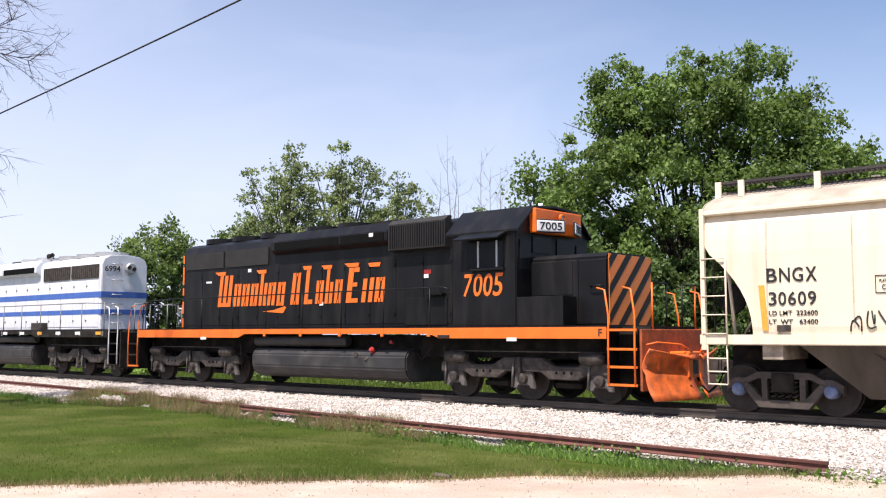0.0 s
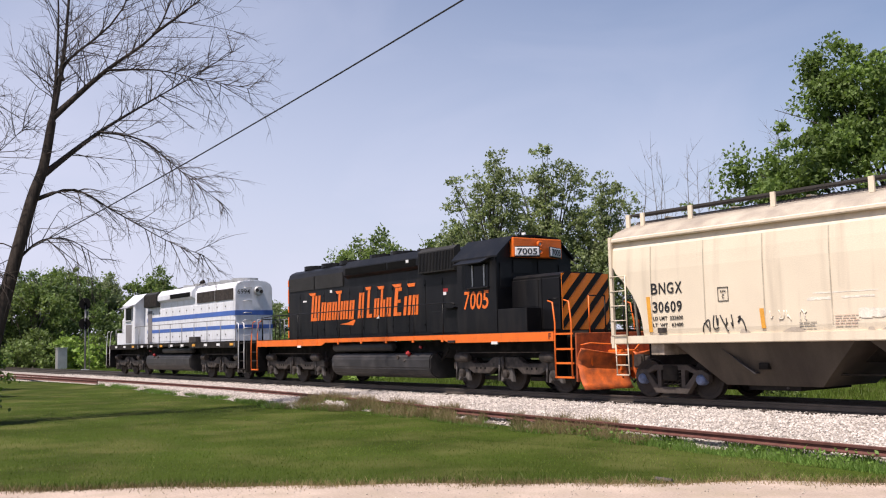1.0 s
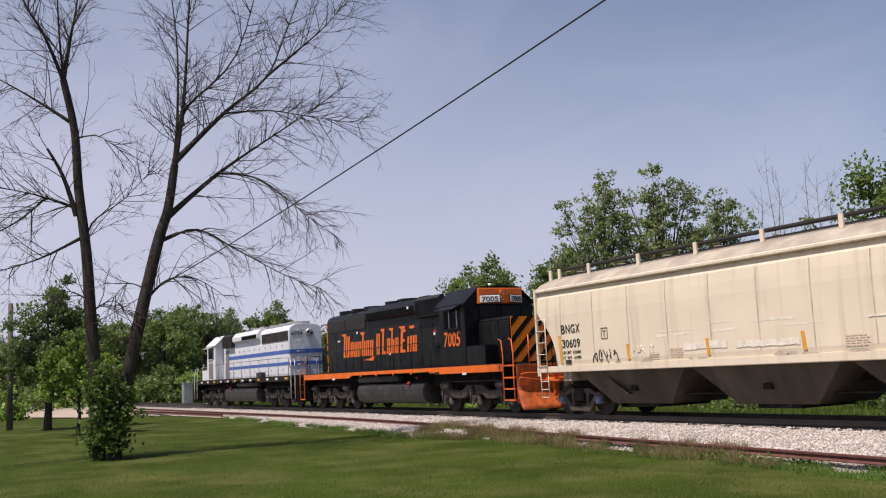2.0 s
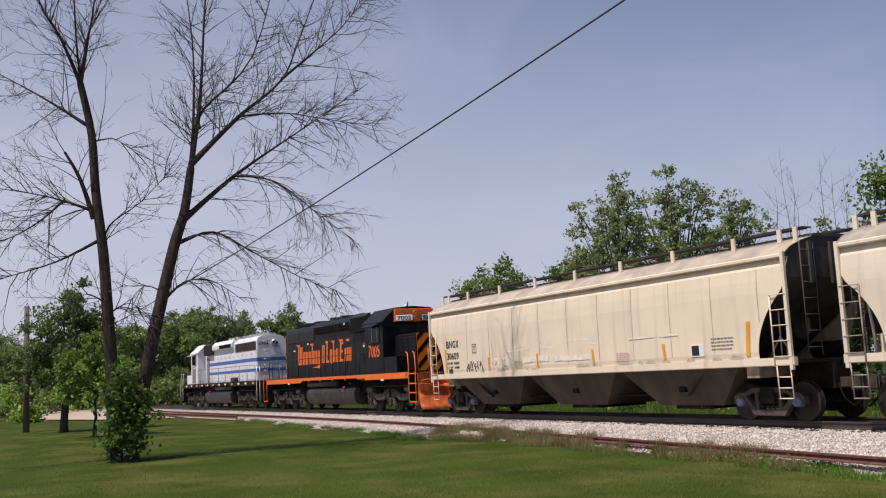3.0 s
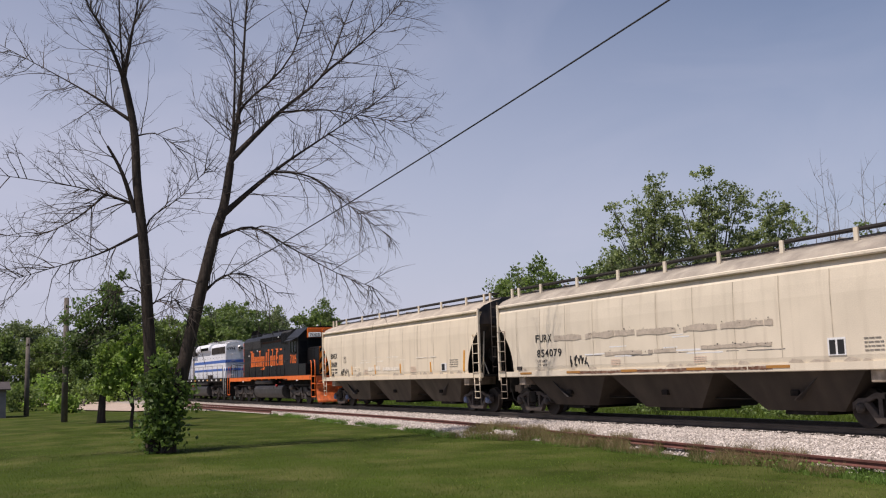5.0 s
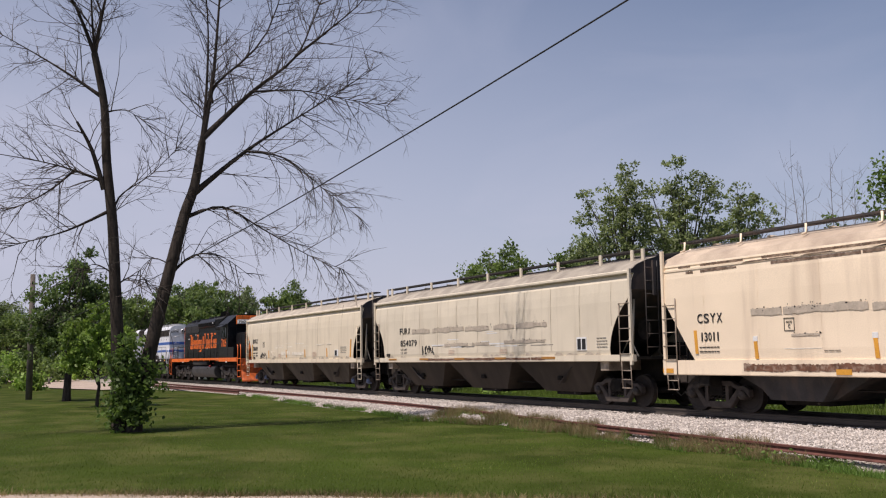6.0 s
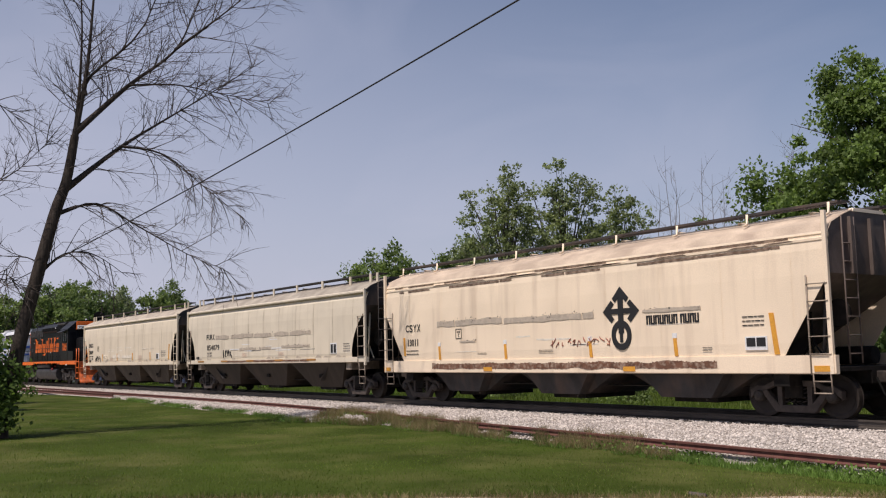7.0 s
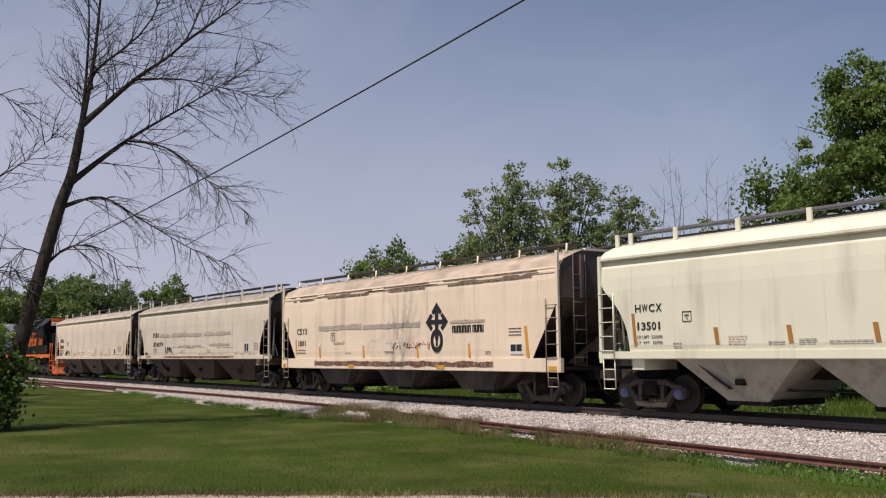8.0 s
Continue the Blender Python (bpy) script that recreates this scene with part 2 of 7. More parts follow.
def box(bm, x0, x1, y0, y1, z0, z1, bevel=0.0):
    vs = [bm.verts.new((x, y, z)) for x in (x0, x1) for y in (y0, y1) for z in (z0, z1)]
    fs = [bm.faces.new([vs[i] for i in q]) for q in ((0, 1, 3, 2), (4, 6, 7, 5), (0, 4, 5, 1), (2, 3, 7, 6), (0, 2, 6, 4), (1, 5, 7, 3))]
    if bevel:
        es = list({e for f in fs for e in f.edges})
        bmesh.ops.bevel(bm, geom=es, offset=bevel, segments=2, affect="EDGES", profile=0.6)
    return bm


def boxm(*a, bevel=0.0):
    return box(bmesh.new(), *a, bevel=bevel)


def prism(bm, pts, y0, y1, bevel=0.0):
    """An outline in x and z, pulled from y0 to y1."""
    a = [bm.verts.new((x, y0, z)) for x, z in pts]
    b = [bm.verts.new((x, y1, z)) for x, z in pts]
    fs = [bm.faces.new(a), bm.faces.new(b[::-1])]
    for i in range(len(pts)):
        j = (i + 1) % len(pts)
        fs.append(bm.faces.new((a[j], a[i], b[i], b[j])))
    bmesh.ops.recalc_face_normals(bm, faces=fs)
    if bevel:
        bmesh.ops.bevel(bm, geom=list({e for f in fs[:2] for e in f.edges}), offset=bevel, segments=2, affect="EDGES")
    return bm


def section(bm, pts, x0, x1, bevel=0.0):
    """An outline in y and z, pulled from x0 to x1."""
    a = [bm.verts.new((x0, y, z)) for y, z in pts]
    b = [bm.verts.new((x1, y, z)) for y, z in pts]
    fs = [bm.faces.new(a), bm.faces.new(b[::-1])]
    for i in range(len(pts)):
        j = (i + 1) % len(pts)
        fs.append(bm.faces.new((a[j], a[i], b[i], b[j])))
    bmesh.ops.recalc_face_normals(bm, faces=fs)
    if bevel:
        bmesh.ops.bevel(bm, geom=list({e for f in fs for e in f.edges}), offset=bevel, segments=2, affect="EDGES")
    return bm


def tube(bm, pts, r, n=8, caps=True):
    """A round bar along pts; r is one radius or one for each point."""
    rs = r if isinstance(r, (list, tuple)) else [r] * len(pts)
    pts = [Vector(p) for p in pts]
    rings = []
    for i, p in enumerate(pts):
        d = (pts[min(i + 1, len(pts) - 1)] - pts[max(i - 1, 0)]).normalized()
        up = Vector((0, 0, 1)) if abs(d.z) < 0.9 else Vector((1, 0, 0))
        u = d.cross(up).normalized()
        v = d.cross(u)
        rings.append([bm.verts.new(p + (u * math.cos(2 * math.pi * k / n) + v * math.sin(2 * math.pi * k / n)) * rs[i]) for k in range(n)])
    for a, b in zip(rings, rings[1:]):
        for k in range(n):
            f = bm.faces.new((a[k], a[(k + 1) % n], b[(k + 1) % n], b[k]))
            f.smooth = True
    if caps:
        bm.faces.new(rings[0][::-1])
        bm.faces.new(rings[-1])
    return bm


def tubem(pts, r, n=8):
    return tube(bmesh.new(), pts, r, n)


def lathe_y(bm, prof, n=28, cx=0.0, cz=0.0):
    """A profile of (y, radius) turned round the y axis."""
    rings = [[bm.verts.new((cx + r * math.cos(2 * math.pi * k / n), y, cz + r * math.sin(2 * math.pi * k / n))) for k in range(n)] for y, r in prof]
    for a, b in zip(rings, rings[1:]):
        for k in range(n):
            bm.faces.new((a[k], b[k], b[(k + 1) % n], a[(k + 1) % n]))
    bm.faces.new(rings[0])
    bm.faces.new(rings[-1][::-1])
    bmesh.ops.recalc_face_normals(bm, faces=bm.faces[:])
    return bm


def quad_cloud(name, centres, size, material, flat=0.0, aspect=1.6, droop=0.0, seed=1):
    """Many small leaf blades, each a four-cornered island."""
    rng = np.random.default_rng(seed)
    n = len(centres)
    d = rng.normal(size=(n, 3))
    d[:, 2] = d[:, 2] * (1 - flat) - droop
    d /= np.linalg.norm(d, axis=1)[:, None]
    e = rng.normal(size=(n, 3))
    e -= d * (e * d).sum(1)[:, None]
    e /= np.linalg.norm(e, axis=1)[:, None]
    s = (size * rng.uniform(0.6, 1.3, n))[:, None]
    c = np.asarray(centres)
    v = np.stack([c - d * s * 0.5, c + e * s * 0.5 / aspect, c + d * s * 0.5, c - e * s * 0.5 / aspect], 1).reshape(-1, 3)
    return raw_mesh(name, v, np.arange(4 * n).reshape(-1, 4), material)


def raw_mesh(name, v, f, material, smooth=False):
    me = bpy.data.meshes.new(name)
    v, f = np.asarray(v, np.float32), np.asarray(f, np.int32)
    me.vertices.add(len(v))
    me.vertices.foreach_set("co", v.ravel())
    me.loops.add(f.size)
    me.loops.foreach_set("vertex_index", f.ravel())
    me.polygons.add(len(f))
    me.polygons.foreach_set("loop_start", np.arange(0, f.size, f.shape[1], dtype=np.int32))
    me.update(calc_edges=True)
    me.validate()
    me.materials.append(material)
    if smooth:
        me.shade_smooth()
    else:
        me.shade_flat()
    return me


class Wood:
    """Gathers tapered round branches into one mesh."""

    def __init__(self):
        self.v, self.f = [], []

    def add(self, pts, rs, n=5):
        pts = [Vector(p) for p in pts]
        first = None
        for i, p in enumerate(pts):
            d = (pts[min(i + 1, len(pts) - 1)] - pts[max(i - 1, 0)]).normalized()
            u = d.cross(Vector((0.3, 0.9, 0.2))).normalized()
            w = d.cross(u)
            base = len(self.v)
            for k in range(n):
                a = 2 * math.pi * k / n
                self.v.append(p + (u * math.cos(a) + w * math.sin(a)) * rs[i])
            if first is not None:
                for k in range(n):
                    self.f.append((first + k, first + (k + 1) % n, base + (k + 1) % n, base + k))
            first = base

    def mesh(self, name, material):
        return raw_mesh(name, [tuple(p) for p in self.v], self.f, material, True)


def letters(name, body, x0, z0, width, height, y, material, parent, slant=0.0, turn=None, label=""):
    """Built-in lettering, fitted to a width and height, standing on a side that faces -y."""
    cu = bpy.data.curves.new(name, "FONT")
    cu.body, cu.size, cu.extrude, cu.resolution_u = body, 1.0, 0.004, 3
    cu.offset = 0.011
    tmp = bpy.data.objects.new(name, cu)
    me = bpy.data.meshes.new_from_object(tmp)
    bpy.data.objects.remove(tmp)
    co = np.empty(len(me.vertices) * 3, np.float32)
    me.vertices.foreach_get("co", co)
    co = co.reshape(-1, 3)
    lo, hi = co.min(0), co.max(0)
    q = np.empty_like(co)
    tx, tz = (co[:, 0] - lo[0]) / (hi[0] - lo[0]) * width, (co[:, 1] - lo[1]) / (hi[1] - lo[1]) * height
    q[:, 0], q[:, 1], q[:, 2] = x0 + tx + slant * tz, y - np.sign(co[:, 2]) * 0.003, z0 + tz
    if turn is not None:
        q = np.array([turn @ Vector(p) for p in q], np.float32)
    me.vertices.foreach_set("co", q.ravel())
    me.update()
    me.materials.clear()
    me.materials.append(material)
    ob = part(name, me, None, parent, label)
    return ob


def bars(bm, x0, z0, width, height, y, rows, seed=0, word=0.22):
    """Small writing too fine to read, as broken bars in rows."""
    rng = random.Random(seed)
    step = height / rows
    for r in range(rows):
        x = x0
        while x < x0 + width - 0.05:
            w = min(word * rng.uniform(0.5, 1.3), x0 + width - x)
            z = z0 + height - (r + 1) * step
            box(bm, x, x + w, y - 0.003, y + 0.003, z + step * 0.38, z + step * 0.6)
            x += w + word * 0.18
    return bm


# ---- ground, track bed ----
GZ = -0.42
# plan of the siding rail, eased between a few bends
SIDE_X = np.linspace(-190, 24, 429)
SIDE_Y = np.convolve(np.pad(np.interp(SIDE_X, (-80, -60, -45, -35, -27, -20, -12, -5, 5), (-3.5, -3.4, -3.4, -3.55, -4.05, -4.6, -5.35, -5.9, -6.5)), 8, "edge"), np.ones(17) / 17, "valid")


def side_y(x):
    """Centre of the lone siding rail: it swings in towards the main line."""
    return float(np.interp(x, SIDE_X, SIDE_Y))


def bed_edge(x):
    """Foot of the stones on the lawn side."""
    off = float(np.interp(x, (-80, -70, -60, -52, -46, -40, -32, -26.5, -23.5, -20, -12, -5), (2.0, 1.8, 0.6, 0.15, 0.6, 1.15, 1.2, 1.4, 0.6, 0.25, 0.1, 0.05)))
    return side_y(x) - off - 0.3 * (min(off, 0.6) + 0.1) * noise.noise((x * 0.35, 3.1, 0)) - 0.1 * noise.noise((x * 1.7, 8.1, 0))


def ground_z(x, y):
    z = GZ + 0.05 * noise.noise((x * 0.06, y * 0.06, 0)) + 0.02 * noise.noise((x * 0.4, y * 0.4, 4))
    if y > 3:
        z -= 0.12 * min(1, (y - 3) / 4)
    return z


def make_ground():
    def line(a, b, fa, fb, step):
        core = list(np.arange(fa, fb + 0.1, step))
        return [a, a * 0.4 + fa * 0.6, a * 0.1 + fa * 0.9] + core + [fb * 0.9 + b * 0.1, fb * 0.6 + b * 0.4, b]
    xs, ys = line(-2600, 2600, -120, 20, 1.0), line(-2600, 2600, -40, 40, 1.0)
    v = [(x, y, ground_z(x, y)) for y in ys for x in xs]
    n = len(xs)
    f = [(j * n + i, j * n + i + 1, (j + 1) * n + i + 1, (j + 1) * n + i) for j in range(len(ys) - 1) for i in range(n - 1)]
    tagged(new("ground", raw_mesh("ground", v, f, GRASS, True)), "mown green lawn with dry patches beside the railway", "lawn", kind="structure")


def strip(name, xs, near, far, material, label, category, rows=6):
    """A sheet between two edge functions that give (y, z) at x."""
    v, f = [], []
    for x in xs:
        (ya, za), (yb, zb) = near(x), far(x)
        for r in range(rows + 1):
            t = (r / rows) ** 1.8 if rows >= 10 else r / rows
            zz = za + (zb - za) * (0.6 * min(1, t * 14) + 0.4 * min(1, t * 2.2))
            v.append((x, ya + (yb - ya) * t, zz + 0.015 * noise.noise((x * 2, r * 1.7, 0))))
    m = rows + 1
    for i in range(len(xs) - 1):
        for r in range(rows):
            f.append((i * m + r, (i + 1) * m + r, (i + 1) * m + r + 1, i * m + r + 1))
    return tagged(new(name, raw_mesh(name, v, f, material, True)), label, category, kind="structure")


def drive_edge(x):
    return 1.065 * x - 0.5 - 0.06 * max(0.0, -9.0 - x) - 0.3 * max(0.0, -12.8 - x) + 0.35 * noise.noise((x * 0.9, 7.7, 0)) + 0.15 * noise.noise((x * 3.1, 1.7, 0))


make_ground()
BED_X = list(np.arange(-190, 24.1, 0.5))
strip("ballast_bed", BED_X, lambda x: (bed_edge(x) - (0.3 if x < -30 else 0.08), GZ - 0.06), lambda x: (1.9, -0.19), BALLAST,
      "bed of crushed white limestone under the rails", "ballast", rows=14)
strip("ballast_shoulder", BED_X, lambda x: (3.2, GZ - 0.25), lambda x: (1.9, -0.19), BALLAST, "far shoulder of crushed white limestone", "ballast", rows=4)
strip("gravel_drive", list(np.arange(-26, 10.1, 0.25)), lambda x: (min(drive_edge(x), bed_edge(x)) - 14, GZ + 0.06),
      lambda x: (min(drive_edge(x), bed_edge(x) + 0.2), GZ + 0.05), GRAVEL, "pale tan gravel drive beside the lawn", "driveway", rows=8)
strip("access_road", list(np.arange(-200, -66, 2.0)), lambda x: (-11.5 + 3.5 * max(0, (x + 80) / 14), GZ + 0.07), lambda x: (-3.4 - 1.0 * max(0, (x + 80) / 14), GZ + 0.1), GRAVEL,
      "pale gravel access road along the railway", "road", rows=4)


def rail_profile(h=0.17, head=0.07, foot=0.14):
    a, b, w = head / 2, foot / 2, 0.012
    return [(-b, -h), (b, -h), (b, -h + 0.015), (w, -h + 0.04), (w, -0.05), (a, -0.04), (a, -0.006), (a - 0.01, 0), (-a + 0.01, 0), (-a, -0.006), (-a, -0.04), (-w, -0.05), (-w, -h + 0.04), (-b, -h + 0.015)]


def rail_along(name, pts, material, label, h=0.17):
    prof = rail_profile(h)
    v, f, n = [], [], len(prof)
    for i, p in enumerate(pts):
        p = Vector(p)
        d = Vector(pts[min(i + 1, len(pts) - 1)]) - Vector(pts[max(i - 1, 0)])
        s = Vector((-d.y, d.x, 0)).normalized()
        v += [tuple(p + s * a + Vector((0, 0, b))) for a, b in prof]
        if i:
            o = (i - 1) * n
            f += [(o + k, o + (k + 1) % n, o + n + (k + 1) % n, o + n + k) for k in range(n)]
    bm = bmesh.new()
    me = raw_mesh(name, v, f, material)
    bm.from_mesh(me)
    bm.verts.ensure_lookup_table()
    bm.faces.new([bm.verts[k] for k in range(n)])
    bm.faces.new([bm.verts[len(v) - n + k] for k in range(n)][::-1])
    bmesh.ops.recalc_face_normals(bm, faces=bm.faces[:])
    bm.to_mesh(me)
    bm.free()
    return me


track = tagged(new("railway_track"), "main railway track with worn steel rails on timber ties", "railway track", kind="structure")
for y in (-0.76, 0.76):
    part("rail", rail_along("rail", [(x, y, 0) for x in range(-190, 31, 10)], RAIL_HEAD, ""), None, track)
siding = tagged(new("siding_rail", rail_along("siding_rail", [(x, side_y(x), -0.165 + 0.045 * min(1, max(0, (-20 - x) / 10))) for x in np.arange(-76, -4.2, 0.7)], RAIL_RUST, "", 0.13)),
                "single rusty rail lying along the ballast edge", "rail", kind="structure")
tagged(new("closure_rail", rail_along("closure_rail", [(x, side_y(x) - 0.75 - 0.03 * (-50 - x), -0.13) for x in np.arange(-76, -50, 1.0)], RAIL_RUST, "")),
       "rusty rail of the switch lying in the stones", "rail", kind="structure")


def stones(name, n, place, size, material, label, category, seed):
    rng = np.random.default_rng(seed)
    base = np.array([(1, 0, 0), (-1, 0, 0), (0, 1, 0), (0, -1, 0), (0, 0, 0.8), (0, 0, -0.8)])
    tri = np.array([(0, 2, 4), (2, 1, 4), (1, 3, 4), (3, 0, 4), (2, 0, 5), (1, 2, 5), (3, 1, 5), (0, 3, 5)])
    c = place(rng, n)
    n = len(c)
    s = size * rng.uniform(0.5, 1.25, (n, 1, 1))
    v = base[None] * s * rng.uniform(0.6, 1.2, (n, 6, 1))
    a = rng.uniform(0, 6.28, n)
    b = rng.uniform(-0.7, 0.7, n)
    ca, sa, cb, sb = np.cos(a), np.sin(a), np.cos(b), np.sin(b)
    x, y, z = v[..., 0], v[..., 1], v[..., 2]
    y, z = y * cb[:, None] - z * sb[:, None], y * sb[:, None] + z * cb[:, None]
    x, y = x * ca[:, None] - y * sa[:, None], x * sa[:, None] + y * ca[:, None]
    v = np.stack([x, y, z], -1) + c[:, None, :]
    f = (tri[None] + 6 * np.arange(n)[:, None, None]).reshape(-1, 3)
    return tagged(new(name, raw_mesh(name, v.reshape(-1, 3), f, material)), label, category, kind="stuff")


def bed_place(rng, n):
    x = -4 - 66 * rng.random(n) ** 1.5 + 8 * rng.random(n)
    t = rng.random(n)
    ya = np.array([bed_edge(a) for a in x]) + np.where(x > -24, 0.04, -0.15)
    yb = -0.9
    y = ya + (yb - ya) * t
    full = (y - (ya - 0.15)) / (1.9 - (ya - 0.15))
    z = (GZ - 0.06) + (-0.19 - GZ + 0.06) * (0.6 * np.minimum(1, full * 14) + 0.4 * np.minimum(1, full * 2.2))
    return np.stack([x, y, z + 0.005], 1)


def drive_place(rng, n):
    x = rng.uniform(-17, -2, n)
    y = np.array([min(drive_edge(a), bed_edge(a)) for a in x]) - 4.5 * rng.random(n)
    return np.stack([x, y, np.full(n, GZ + 0.06)], 1)


stones("ballast_stones", 60000, bed_place, 0.036, STONE, "loose chips of white limestone ballast", "ballast stones", 5)
stones("drive_pebbles", 1600, drive_place, 0.012, PEBBLE, "small pale pebbles on the gravel drive", "pebbles", 6)


# ---- grass and weeds ----
def blades(name, pts, h, w, material, label, category, seed, lean=0.35):
    rng = np.random.default_rng(seed)
    n = len(pts)
    c = np.asarray(pts)
    a = rng.uniform(0, 6.28, n)
    side = np.stack([np.cos(a), np.sin(a), np.zeros(n)], 1) * (w * rng.uniform(0.6, 1.3, n))[:, None]
    hh = h * rng.uniform(0.4, 1.25, n)
    tip = c + np.stack([rng.normal(0, lean, n) * hh, rng.normal(0, lean, n) * hh, hh], 1)
    v = np.stack([c - side, c + side, tip], 1).reshape(-1, 3)
    return tagged(new(name, raw_mesh(name, v, np.arange(3 * n).reshape(-1, 3), material)), label, category, kind="stuff")


def lawn_points(rng, n):
    r = 8.5 + 38 * rng.random(n) ** 1.6
    yaw = np.radians(rng.uniform(22, 92, n))
    x, y = -r * np.sin(yaw), -19.2 + r * np.cos(yaw)
    keep = [(b > drive_edge(a) - 0.1) and b < bed_edge(a) + 0.1 for a, b in zip(x, y)]
    x, y = x[keep], y[keep]
    return np.stack([x, y, [ground_z(a, b) - 0.01 for a, b in zip(x, y)]], 1)


rng0 = np.random.default_rng(11)
lp = lawn_points(rng0, 190000)
straw = lawn_points(rng0, 60000)
straw = straw[[noise.noise((a * 0.7, b * 0.7, 5)) + 0.6 * noise.noise((a * 2.3, b * 2.3, 1)) > 0.12 for a, b, _ in straw]]
blades("lawn_straw", straw, 0.05, 0.006, STRAW, "pale yellow-green tufts in the mown lawn", "grass", 18, 0.5)
blades("lawn_grass", lp, 0.042, 0.006, BLADE, "short green mown grass blades", "grass", 12)


def edge_points(rng, n, x0, x1, spread, off):
    x = rng.uniform(x0, x1, n)
    y = np.array([bed_edge(a) for a in x]) + off + rng.normal(0, spread, n)
    clump = np.array([noise.noise((a * 0.8, b * 1.2, 9)) for a, b in zip(x, y)])
    k = clump > -0.05
    return np.stack([x[k], y[k], [GZ + 0.02] * k.sum()], 1)




def verge_points(rng, n, x0, x1, low, high, gate):
    """Places between the lawn's edge and the siding rail, gathered in tufts."""
    x = rng.uniform(x0, x1, n)
    ya = np.array([bed_edge(a) for a in x])
    yb = np.array([side_y(a) for a in x])
    y = ya + low + (yb + high - ya - low) * rng.random(n)
    clump = np.array([noise.noise((a * 0.9, b * 1.6, 9)) + 0.5 * noise.noise((a * 3.1, b * 4.0, 2)) for a, b in zip(x, y)])
    k = clump > gate
    full = np.clip((y - (ya - 0.15)) / (2.05 - ya), 0, 1)
    z = GZ - 0.05 + 0.29 * (0.6 * np.minimum(1, full * 14) + 0.4 * np.minimum(1, full * 2.2))
    return np.stack([x, y, z], 1)[k]


blades("dry_weeds", verge_points(rng0, 36000, -27, -12, -0.5, 0.25, 0.0), 0.24, 0.006, DRY, "tall dry brown grass along the ballast edge", "dry grass", 13, 0.4)
blades("green_weeds", np.concatenate([verge_points(rng0, 30000, -27, -3, -0.6, 0.1, -0.1), edge_points(rng0, 20000, -52, -24, 0.22, -0.15)]), 0.13, 0.008, WEED, "green weeds along the ballast edge", "weeds", 14, 0.4)
dv = rng0.uniform(-16, -4, 9000)
blades("drive_verge", np.stack([dv, [drive_edge(a) + abs(rng0.normal(0, 0.35)) for a in dv], np.full(9000, GZ)], 1), 0.12, 0.008, BLADE, "rough grass on the edge of the gravel drive", "grass", 15)
dv = rng0.uniform(-18, -3, 16000)
blades("drive_stubble", np.stack([dv, [drive_edge(a) + rng0.normal(0.0, 0.22) for a in dv], np.full(16000, GZ + 0.03)], 1), 0.09, 0.006, DRY, "sparse dry stubble on the edge of the gravel drive", "dry grass", 17, 0.6)
# low leafy weeds by the rail's end
wp = edge_points(rng0, 1800, -16, -3, 0.2, 0.0)
tagged(new("leafy_weeds", quad_cloud("leafy_weeds", wp + np.array([0, 0, 0.05]) + rng0.normal(0, 0.05, wp.shape), 0.07, WEED, seed=3)), "low leafy green weeds by the end of the rail", "weeds", kind="stuff")
# rough field behind the track
fx = rng0.uniform(-110, 0, 60000)
fy = 3.4 + 14 * rng0.random(60000) ** 1.3
blades("field_grass", np.stack([fx, fy, [ground_z(a, b) for a, b in zip(fx, fy)]], 1), 0.28, 0.014, BLADE, "rough green grass behind the railway", "grass", 16)


# ---- trees ----
def at_yaw(yaw, dist):
    a = radians(yaw)
    return -math.sin(a) * dist, -19.2 + math.cos(a) * dist


def crown_points(blobs, per_m3, leaves, spread, rng):
    """Leaf places: clumps scattered towards the outside of each rounded mass."""
    out = []
    for bx, by, bz, rx, rz in blobs:
        n = max(6, int(per_m3 * rx * rx * rz * 4.2))
        d = rng.normal(size=(n, 3))
        d /= np.linalg.norm(d, axis=1)[:, None]
        rad = rng.random(n) ** 0.45 * rng.uniform(0.75, 1.2, n)
        c = np.array([bx, by, bz]) + d * rad[:, None] * np.array([rx, rx, rz])
        for q in c:
            k = int(leaves * rng.uniform(0.5, 1.4))
            # each clump is a loose spray of leaves whose rim hangs down
            d2 = rng.normal(size=(k, 3))
            d2 /= np.linalg.norm(d2, axis=1)[:, None]
            size = spread * rng.uniform(0.55, 1.5)
            rr = size * rng.uniform(0.25, 1.1, (k, 1))
            p = d2 * rr * (rng.uniform(0.7, 1.3, 3) * np.array([1.05, 1.05, 0.8]))
            p[:, 2] -= 0.3 * np.hypot(p[:, 0], p[:, 1])
            out.append(q + p + rng.normal(0, 0.05, (k, 3)))
    return np.concatenate(out)


